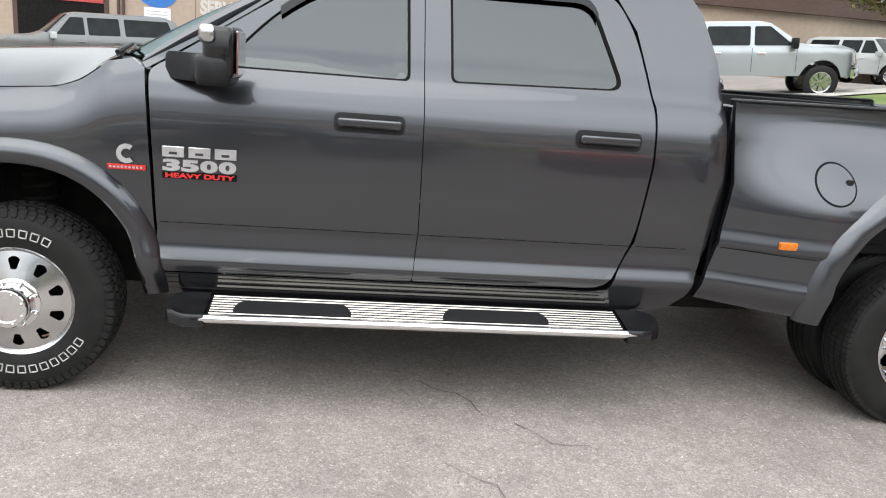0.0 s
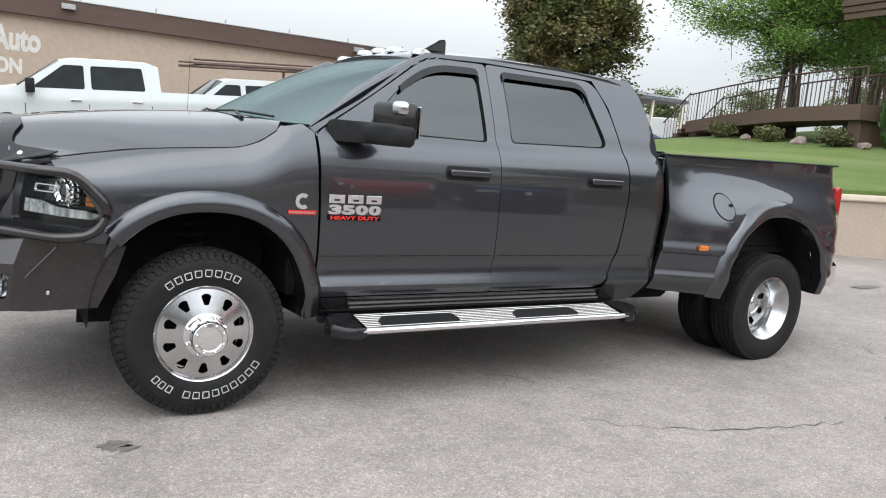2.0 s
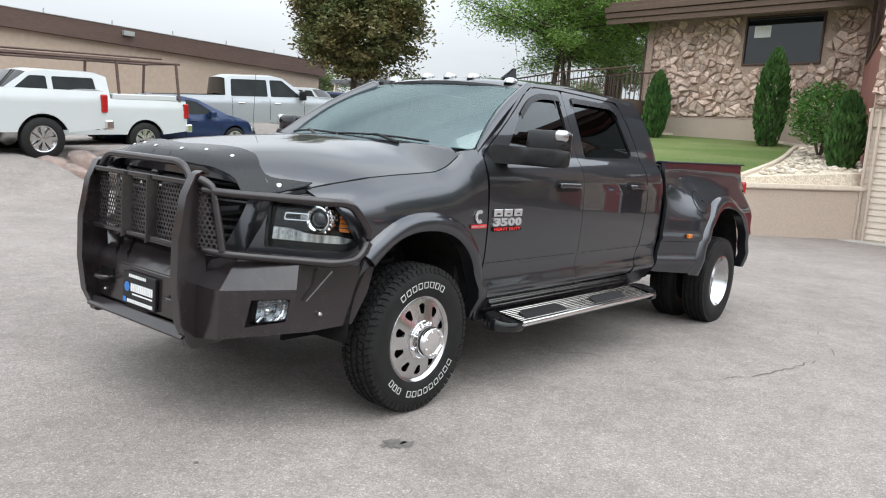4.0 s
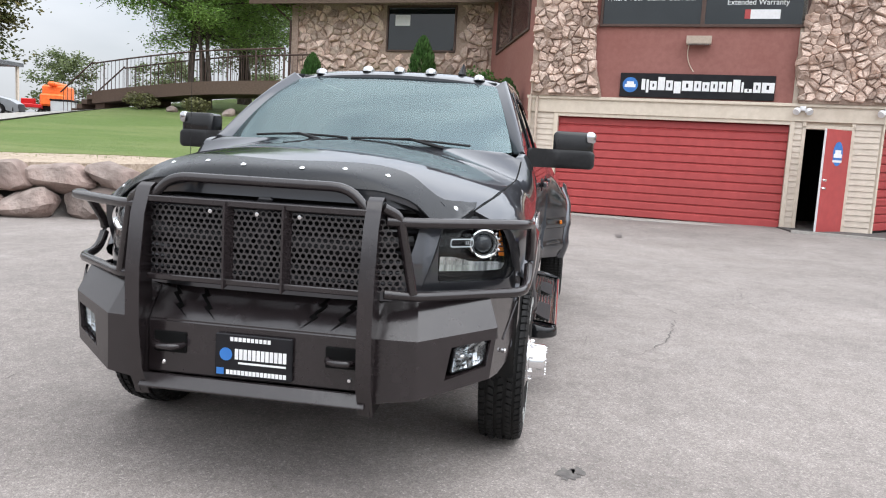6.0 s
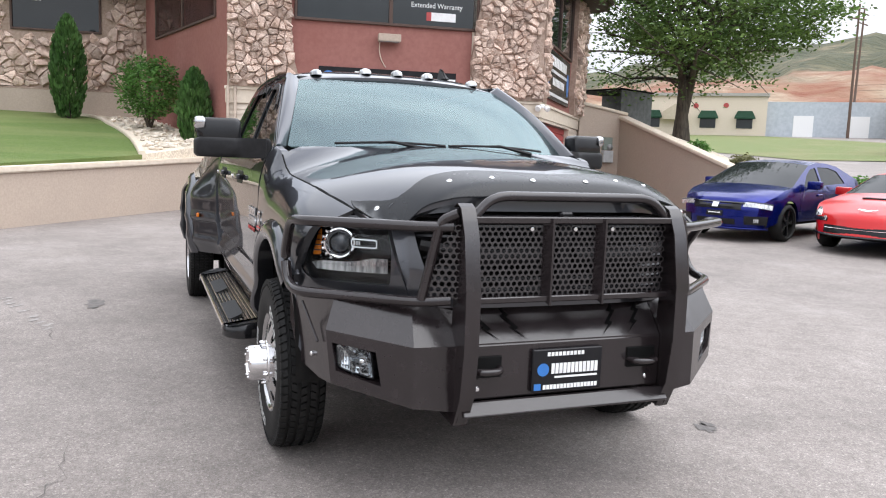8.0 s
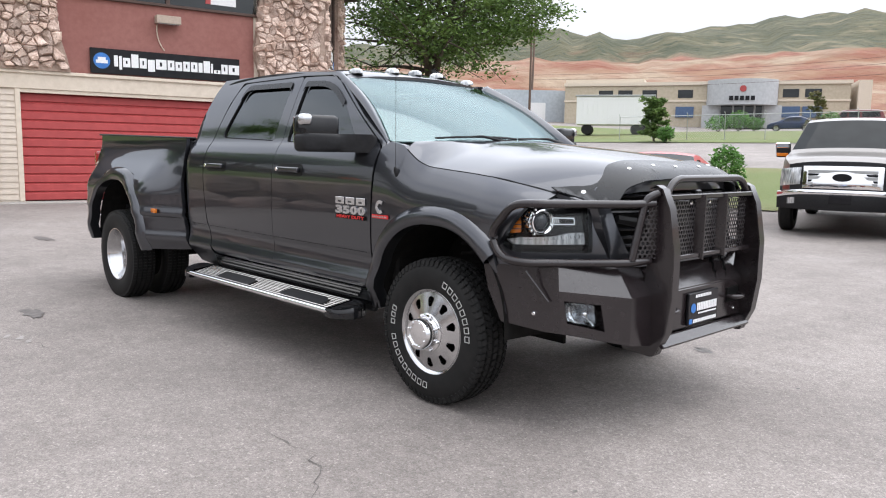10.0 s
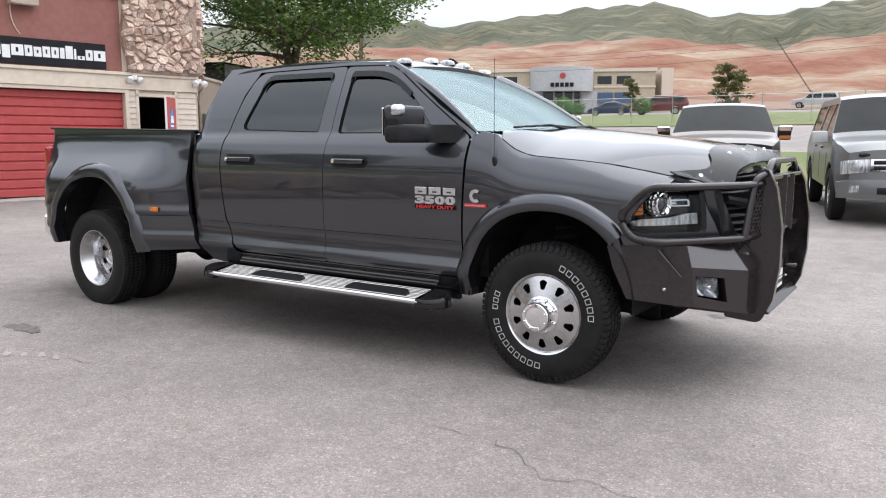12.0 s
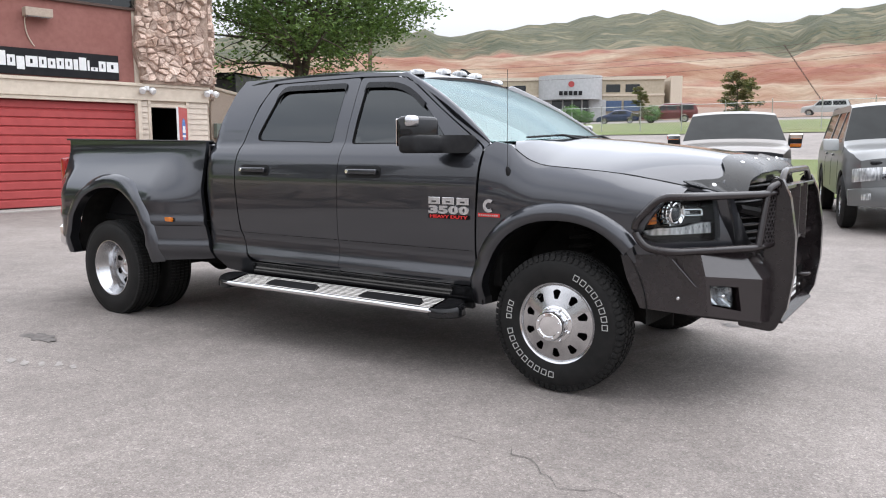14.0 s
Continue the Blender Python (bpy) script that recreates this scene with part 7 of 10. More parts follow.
    for r0, r1 in zip(rings, rings[1:]):
        for i in range(len(r0)):
            bm.faces.new((r0[i - 1], r0[i], r1[i], r1[i - 1]))
    fog = part("fog_lamp", bm, GLOSSBLACK, wing, "clear rectangular fog lamp", 40)
    # two faceted bowls side by side, with a bulb cap in the larger
    for a0, a1, deep in ((0.04, 0.62, 0.050), (0.62, 0.96, 0.034)):
        bm = bmesh.new()
        n_ = 7
        grid = [[bm.verts.new(at(a0 + (a1 - a0) * i / n_, 0.05 + 0.90 * k / n_, 0.024 + deep * (1 - (2 * i / n_ - 1)**2) * (1 - 0.8 * (2 * k / n_ - 1)**2))) for k in range(n_ + 1)] for i in range(n_ + 1)]
        for i in range(n_):
            for k in range(n_):
                bm.faces.new((grid[i][k], grid[i + 1][k], grid[i + 1][k + 1], grid[i][k + 1]))
        part("reflector", bm, FOGREF, fog, "faceted bowl reflector", 0)
    bm = bmesh.new()
    lathe(bm, [(0.0, 0.022), (0.010, 0.019), (0.015, 0.008), (0.015, -0.02)], 16, Matrix.Translation(at(0.34, 0.5, 0.045)) @ (-ins).to_track_quat("Z", "Y").to_matrix().to_4x4())
    part("bulb_cap", bm, CHROME, fog, "", 60)
    bm = bmesh.new()
    n_ = 6
    grid = [[bm.verts.new(at(0.03 + 0.94 * i / n_, 0.04 + 0.92 * k / n_, 0.020 - 0.010 * (1 - (2 * i / n_ - 1)**2) * (1 - (2 * k / n_ - 1)**2))) for k in range(n_ + 1)] for i in range(n_ + 1)]
    for i in range(n_):
        for k in range(n_):
            bm.faces.new((grid[i][k], grid[i + 1][k], grid[i + 1][k + 1], grid[i][k + 1]))
    part("lens_cover", bm, GLASS_CLEAR, fog, "clear lens cover", 60)
    for p, r in (((-0.999, 0.637, 0.545), 0.011), ((-0.668, 0.948, 0.610), 0.010), ((-1.037, 0.385, 0.528), 0.010)):
        bm = bmesh.new()
        nn = Vector((-0.8, s * 0.6, 0)) if p[1] > 0.6 else Vector((-1, 0, 0))
        if p[1] > 0.9:
            nn = Vector((-0.2, s, 0))
        lathe(bm, [(0.0, 0.009), (r * 0.7, 0.008), (r, 0.004), (r, -0.01)], 12, Matrix.Translation((p[0], s * p[1], p[2])) @ nn.to_track_quat("Z", "Y").to_matrix().to_4x4())
        part("bolt", bm, CHROME, wing)
    bm = bmesh.new()
    tube(bm, [(-0.64, s * 0.985, 0.82), (-0.755, s * 0.945, 0.68)], 0.006, 6)
    part("brace_rod", bm, STEEL_BLACK, wing)
    # tall side plate of the guard with its front flange
    prof = rounded([(-0.86, 0.40), (-1.06, 0.385), (-1.118, 0.52), (-1.142, 0.70), (-1.142, 0.92), (-1.105, 1.15), (-1.055, 1.235), (-1.005, 1.225), (-0.985, 1.14), (-0.995, 0.86), (-0.97, 0.62)], [0.03, 0.04, 0.1, 0.1, 0.1, 0.1, 0.04, 0.03, 0.1, 0.1, 0.1], 5)
    bm = bmesh.new()
    fa = bm.faces.new([bm.verts.new((x, s * 0.478, z)) for x, z in prof])
    r = bmesh.ops.extrude_face_region(bm, geom=[fa], use_keep_orig=True)
    bmesh.ops.translate(bm, vec=(0, -s * 0.012, 0), verts=[g for g in r["geom"] if isinstance(g, bmesh.types.BMVert)])
    part("guard_side_plate", bm, STEEL_BLACK, truck, "tall black steel side plate", 30)
    edge = [(-1.06, 0.40), (-1.118, 0.52), (-1.143, 0.70), (-1.143, 0.92), (-1.108, 1.13), (-1.065, 1.225), (-1.03, 1.242), (-1.00, 1.225)]
    fine = []
    for a, b, c_ in zip(edge, edge[1:], edge[2:] + [edge[-1]]):
        fine += [(a[0] * (1 - t) + b[0] * t, a[1] * (1 - t) + b[1] * t) for t in (0, 0.5)]
    fine.append(edge[-1])
    bm = bmesh.new()
    rows = [[bm.verts.new((x - 0.003, s * y, z)) for y in (0.432, 0.490)] + [bm.verts.new((x + 0.006, s * y, z)) for y in (0.490, 0.432)] for x, z in fine]
    for a, b in zip(rows, rows[1:]):
        for i in range(4):
            bm.faces.new((a[i], a[(i + 1) % 4], b[(i + 1) % 4], b[i]))
    bm.faces.new(rows[0])
    bm.faces.new(rows[-1])
    part("guard_flange", bm, STEEL_BLACK, truck, "", 40)
    # tubes round the headlamp
    bm = bmesh.new()
    loop3 = bent([(-1.03, s * 0.50, 1.155), (-0.985, s * 0.60, 1.150), (-0.72, s * 1.00, 1.150), (-0.58, s * 1.025, 1.145), (-0.43, s * 1.020, 0.985), (-0.50, s * 1.020, 0.875), (-0.64, s * 1.01, 0.860), (-0.975, s * 0.62, 0.865), (-1.02, s * 0.50, 0.875)], 0.06)
    tube(bm, loop3, 0.021, 8)
    part("lamp_guard_tube", bm, STEEL_BLACK, truck, "bent black tube round the headlamp", 60)
    bm = bmesh.new()
    tube(bm, bent([(-1.045, s * 0.49, 1.205), (-1.01, s * 0.545, 1.175), (-0.985, s * 0.605, 0.875)], 0.03), 0.020, 8)
    part("guard_strut", bm, STEEL_BLACK, truck, "", 60)
    # tow hook; its slot is a dark plate painting the opening's shade
    boxpart("hook_slot", (-1.046, -1.030, s * 0.355 - 0.068, s * 0.355 + 0.068, 0.572, 0.655), GAP, truck, "dark plate painting the shade in the tow hook's slot", 0.003)
    bm = bmesh.new()
    tube(bm, bent([(-1.00, s * 0.355 - 0.055, 0.607), (-1.095, s * 0.355 - 0.055, 0.607), (-1.095, s * 0.355 + 0.055, 0.607), (-1.00, s * 0.355 + 0.055, 0.607)], 0.05), 0.014, 8)
    part("tow_hook", bm, STEEL_BLACK, truck, "black tow hook", 60)

# middle of the bumper
bm = bmesh.new()
pf = [(-1.037, 0.485), (-1.037, 0.700), (-0.918, 0.848), (-0.80, 0.848), (-0.80, 0.485)]
ends = [[bm.verts.new((x, y, z)) for x, z in pf] for y in (-0.452, 0.452)]
bm.faces.new(ends[0])
bm.faces.new(ends[1])
for i in range(5):
    bm.faces.new((ends[0][i], ends[0][(i + 1) % 5], ends[1][(i + 1) % 5], ends[1][i]))
bmesh.ops.bevel(bm, geom=bm.edges[:], offset=0.006, segments=2, affect="EDGES")
centre = part("bumper_centre", bm, STEEL_BLACK, truck, "black steel bumper face with bolt-shaped cuts")
for y0, d in ((0.34, 1), (0.22, 1), (-0.22, -1), (-0.34, -1)):
    # black plates on the sloping face paint the shade of zigzag cuts
    zig = [(0.00, 0.00), (0.045, 0.048), (0.028, 0.053), (0.072, 0.105), (0.056, 0.110), (0.105, 0.165), (0.082, 0.118), (0.096, 0.112), (0.055, 0.066), (0.068, 0.058)]
    bm = bmesh.new()
    up = Vector((0.119, 0, 0.148)).normalized()
    o = Vector((-1.030, y0, 0.708)) - Vector((0.78, 0, -0.62)) * 0.004
    bm.faces.new([bm.verts.new(o + Vector((0, d * (a - 0.05), 0)) + up * b) for a, b in zig])
    bmesh.ops.solidify(bm, geom=bm.faces[:], thickness=0.002)
    part("zigzag_cut", bm, GAP, centre, "black zigzag plate painting the shade of a cut", 0)
bm = bmesh.new()
pf = [(-1.045, 0.435), (-1.100, 0.435), (-1.102, 0.443), (-1.062, 0.484), (-1.045, 0.484)]
ends = [[bm.verts.new((x, y, z)) for x, z in pf] for y in (-0.46, 0.46)]
bm.faces.new(ends[0])
bm.faces.new(ends[1])
for i in range(5):
    bm.faces.new((ends[0][i], ends[0][(i + 1) % 5], ends[1][(i + 1) % 5], ends[1][i]))
bmesh.ops.recalc_face_normals(bm, faces=bm.faces)
bmesh.ops.bevel(bm, geom=bm.edges[:], offset=0.002, segments=1, affect="EDGES")
part("lower_bar", bm, STEEL_BLACK, truck, "square lower steel bar", 20)
bm = bmesh.new()
box(bm, -0.98, -0.55, -0.40, 0.40, 0.40, 0.445, 0.01)
part("skid_plate", bm, STEEL_BLACK, truck)

# guard: hoop, frame, dividers, perforated sheets
bm = bmesh.new()
tube(bm, bent([(-1.05, 0.432, 1.190), (-1.05, 0.355, 1.272), (-1.05, -0.355, 1.272), (-1.05, -0.432, 1.190)], 0.07), 0.019, 8)
part("guard_hoop", bm, STEEL_BLACK, truck, "black tube hoop over the guard", 60)
boxpart("guard_rail", (-1.085, -1.03, -0.437, 0.437, 1.170, 1.196), STEEL_BLACK, truck, "", 0.004)
boxpart("guard_rail", (-1.085, -1.03, -0.437, 0.437, 0.868, 0.892), STEEL_BLACK, truck, "", 0.004)
for y in (0.117, -0.117):
    bm = bmesh.new()
    vs = [bm.verts.new(p) for p in ((-1.098, y - 0.004, 0.855), (-1.098, y + 0.004, 0.855), (-1.050, y + 0.022, 0.88), (-1.050, y - 0.022, 0.88), (-1.098, y - 0.004, 1.19), (-1.098, y + 0.004, 1.19), (-1.050, y + 0.022, 1.19), (-1.050, y - 0.022, 1.19))]
    for f in ((0, 1, 2, 3), (4, 5, 6, 7), (0, 1, 5, 4), (1, 2, 6, 5), (2, 3, 7, 6), (3, 0, 4, 7)):
        bm.faces.new([vs[i] for i in f])
    part("guard_divider", bm, STEEL_BLACK, truck)


def perforated(name, fmap, w, h, skew, pitch=0.0245, hole=0.0092):
    """A sheet with round holes in a honeycomb."""
    bm = bmesh.new()
    rows = int(h / (pitch * 0.866))
    cols = int(w / pitch)
    R = pitch / math.sqrt(3)
    for r in range(rows + 1):
        for c in range(cols + 1):
            x0 = -w / 2 + c * pitch + (pitch / 2 if r % 2 else 0)
            z0 = -h / 2 + r * pitch * 0.866
            if abs(x0) > w / 2 or not skew(x0, z0):
                continue
            out, inn, dep = [], [], []
            for k in range(12):
                t = math.pi / 6 * k
                rr = R if k % 2 else R * 0.866
                tt = t
                out.append(bm.verts.new(fmap(x0 + rr * math.cos(tt), z0 + rr * math.sin(tt), 0)))
                inn.append(bm.verts.new(fmap(x0 + hole * math.cos(tt), z0 + hole * math.sin(tt), 0)))
                dep.append(bm.verts.new(fmap(x0 + hole * math.cos(tt), z0 + hole * math.sin(tt), 0.004)))
            for k in range(12):
                j = (k + 1) % 12
                bm.faces.new((out[k], out[j], inn[j], inn[k]))
                bm.faces.new((inn[k], inn[j], dep[j], dep[k]))
    return finish(name, bm, STEEL_MESH_LIT, truck, "black perforated steel sheet", 40, recalc=False)


for yc, w in ((0.275, 0.30), (0.0, 0.20), (-0.275, 0.30)):
    perforated("guard_mesh", lambda a, b, d, yc=yc: Vector((-1.052 + d, yc - a, 1.031 + b)), w, 0.272, lambda a, b: True)
for s in (-1, 1):
    perforated("guard_mesh", lambda a, b, d, s=s: Vector((-1.035 + 0.45 * (a + 0.06) + d, s * (0.545 + a), 1.031 + b)), 0.12, 0.272, lambda a, b: a < 0.055 - 0.10 * max(0, (b + 0.136)) / 0.272)
for y in (0.19, 0.0, -0.17):
    bm = bmesh.new()
    lathe(bm, [(0.0, 0.008), (0.008, 0.007), (0.011, 0.0)], 12, frame3((-1.054, y, 1.148), (0, -1, 0), (0, 0, 1)))
    part("bolt", bm, CHROME, truck)

# dealer plate on the bumper
plate = boxpart("dealer_plate", (-1.058, -1.040, -0.158, 0.158, 0.500, 0.672), BLACK, truck, "black dealer plate with pale print", 0.004)
pm = frame3((-1.0595, 0, 0.585), (0, -1, 0), (0, 0, 1))


bars(plate, pm, -0.095, 0.075, 0.060, 0.076, WHITE, 10)
bars(plate, pm, -0.075, 0.140, -0.012, 0.030, WHITE, 12, 0.22)
bar(plate, pm, -0.06, 0.135, -0.030, -0.022, WHITE)
bars(plate, pm, -0.110, 0.140, -0.074, -0.056, WHITE, 16, 0.2)
bm = bmesh.new()
lathe(bm, [(0.0, 0.0012), (0.026, 0.0012), (0.026, 0.0)], 20, pm @ pose(-0.112, 0.006, 0))
part("print_disc", bm, BLUE, plate, "blue round print", 0)
bar(plate, pm, -0.15, -0.12, -0.076, -0.050, BLUE)

# ---- pickup bed ----
for s in (-1, 1):
    rail = [(x, 1.456 + 0.018 * (x - 2.95)) for x in (5.035, 4.6, 4.0, 3.5, 3.055)]
    loop = [(3.00, 0.545), (3.10, 0.535)] + [(3.44, 0.520)] + [p for p in R_ARCH[1:-1] if p[1] > 0.52][2:-2] + [(4.66, 0.60), (4.95, 0.74), (5.02, 0.78), (5.045, 1.15)] + rail + [(3.058, 1.40), (3.085, 1.10), (3.055, 0.80)]
    side = panel("bed_side", [loop], side_map(bed_y, s), PAINT, truck, (0.05, 0.02), (0, -s * 0.03, 0))
    # dark strip painted for the shade of the bed's crease
    panel("crease_line", [[(3.07, 0.800), (3.45, 0.800), (3.45, 0.8035), (3.07, 0.8035)]], side_map(bed_y, s, 0.002), GAP, side, 0.05, (0, -s * 0.003, 0))
    # flare over the rear wheels
    bm = bmesh.new()
    rows = []
    for (x, z) in R_ARCH[1:-1]:
        d = Vector((x - WB, z - 0.45)).normalized()
        if z < 0.52:
            pass
        row = []
        for r, dy in ((-0.012, -0.06), (-0.012, 0.020), (0.012, 0.034), (0.050, 0.030), (0.085, 0.012), (0.100, -0.02)):
            px, pz = x + d.x * r, max(z + d.y * r, 0.50)
            row.append(bm.verts.new((px, s * (max(1.155, bed_y(px, min(pz, 1.12))) + dy), pz)))
        rows.append(row)
    for a, b in zip(rows, rows[1:]):
        for i in range(5):
            bm.faces.new((a[i], a[i + 1], b[i + 1], b[i]))
    part("rear_flare", bm, PAINT, truck, "", 50)
    # dark liner in the wheel arch
    bm = bmesh.new()
    for (x, z), (x2, z2) in zip(R_ARCH[1:-1], R_ARCH[2:-1]):
        vs = [bm.verts.new(p) for p in ((x, s * 1.13, z), (x2, s * 1.13, z2), (x2, s * 0.50, z2), (x, s * 0.50, z))]
        bm.faces.new(vs)
    box(bm, 3.5, 4.65, s * 0.48, s * 0.50, 0.4, 1.15)
    bmesh.ops.remove_doubles(bm, verts=bm.verts, dist=1e-4)
    part("wheel_liner", bm, DARK, truck, "", 60)
    bm = bmesh.new()
    box(bm, 3.06, 5.02, s * 0.925 - 0.05, s * 0.925 + 0.042, 0.0, 0.016, 0.006)
    for v in bm.verts:
        v.co.z += 1.452 + 0.018 * (v.co.x - 2.95)
    part("bed_rail_cap", bm, PLASTIC, truck, "black rail cap")
    bm = bmesh.new()
    box(bm, 5.02, 5.105, min(s * 0.80, s * 0.995), max(s * 0.80, s * 0.995), 0.95, 1.33, 0.028, seg=3)
    part("tail_lamp", bm, REDLENS, truck, "red tail lamp", 50)
    bm = bmesh.new()
    y = s * (bed_y(3.318, 0.852) + 0.008)
    box(bm, 3.318 - 0.042, 3.318 + 0.042, y - 0.012, y + 0.012, 0.834, 0.870, 0.008, seg=2)
    part("side_marker", bm, AMBER, truck, "amber side marker lamp")
# black filler between cab and bed, painted for the shade of the open gap
bm = bmesh.new()
for z0, z1, xo in ((0.56, 0.75, 2.96), (0.75, 1.0, 3.01), (1.0, 1.2, 3.03), (1.2, 1.43, 3.02)):
    box(bm, xo, xo + 0.03, -0.90, 0.90, z0, z1)
part("cab_bed_gap", bm, GAP, truck, "black filler painting the shade between cab and bed")
boxpart("bed_front_wall", (3.06, 3.09, -0.93, 0.93, 0.62, 1.44), PAINT, truck, "", 0.008)
boxpart("bed_floor", (3.06, 5.02, -0.90, 0.90, 0.78, 0.83), PLASTIC, truck, "black bed liner", 0.008)
for s in (-1, 1):
    boxpart("bed_inner_wall", (3.08, 5.0, s * 0.86 - 0.015, s * 0.86 + 0.015, 0.80, 1.46), PLASTIC, truck, "", 0.006)
tailgate = boxpart("tailgate", (4.99, 5.045, -0.90, 0.90, 0.78, 1.475), PAINT, truck, "", 0.018)
boxpart("tailgate_handle", (5.045, 5.06, -0.12, 0.12, 1.16, 1.26), PLASTIC, tailgate, "", 0.006)
boxpart("rear_bumper", (5.03, 5.24, -0.98, 0.98, 0.50, 0.72), CHROME, truck, "chrome rear step bumper", 0.04)
# fuel door on the driver's side
bm_loop = [(3.500 + 0.088 * math.cos(t * math.pi / 16), 1.140 + 0.088 * math.sin(t * math.pi / 16)) for t in range(32)]
ring = [(3.500 + 0.093 * math.cos(t * math.pi / 16), 1.140 + 0.093 * math.sin(t * math.pi / 16)) for t in range(32)]
panel("fuel_door_gap", [ring, [(3.5 + (p[0] - 3.5) * 0.965, 1.14 + (p[1] - 1.14) * 0.965) for p in bm_loop]], side_map(bed_y, -1, 0.002), GAP, truck, 0.1, (0, 0.003, 0))
fuel = panel("fuel_door", [[(3.5 + (p[0] - 3.5) * 0.965, 1.14 + (p[1] - 1.14) * 0.965) for p in bm_loop]], side_map(bed_y, -1, 0.003), PAINT, truck, 0.05, (0, 0.003, 0), "round fuel filler door")
boxpart("finger_tab", (3.548, 3.578, -(bed_y(3.6, 1.15) + 0.012), -(bed_y(3.6, 1.15) - 0.004), 1.14, 1.165), PLASTIC, fuel, "", 0.004)

# ---- front flares and liners ----
for s in (-1, 1):
    bm = bmesh.new()
    rows = []
    for (x, z) in F_ARCH:
        d = Vector((x, z - 0.42))
        d = d.normalized() if z > 0.55 else Vector((math.copysign(1, x), 0))
        row = []
        for r, dy in ((-0.010, -0.05), (-0.010, 0.030), (0.012, 0.046), (0.050, 0.042), (0.082, 0.018), (0.095, -0.015)):
            px, pz = x + d.x * r, z + d.y * r
            if x < -0.42 and z < 0.86:
                pz = max(pz, 0.84)
            row.append(bm.verts.new((px, s * (min(1.0, fender_y(px, min(pz, 1.0))) + dy), pz)))
        rows.append(row)
    rows = [r for r, (x, z) in zip(rows, F_ARCH) if not (x < 0 and z < 0.80)]
    for a, b in zip(rows, rows[1:]):
        for i in range(5):
            bm.faces.new((a[i], a[i + 1], b[i + 1], b[i]))
    part("front_flare", bm, PAINT, truck, "", 50)
    bm = bmesh.new()
    for (x, z), (x2, z2) in zip(F_ARCH, F_ARCH[1:]):
        bm.faces.new([bm.verts.new(p) for p in ((x, s * 0.985, z), (x2, s * 0.985, z2), (x2 * 0.97, s * 0.48, z2 - 0.02), (x * 0.97, s * 0.48, z - 0.02))])
    box(bm, -0.50, 0.50, s * 0.46, s * 0.48, 0.35, 0.98)
    bmesh.ops.remove_doubles(bm, verts=bm.verts, dist=1e-4)
    part("wheel_liner", bm, DARK, truck, "", 60)
    bm = bmesh.new()
    tube(bm, [(0.07 * math.cos(k * 0.5), s * 0.68 + 0.07 * math.sin(k * 0.5), 0.58 + 0.0045 * k) for k in range(76)], 0.011, 6)
    part("coil_spring", bm, DARK, truck)

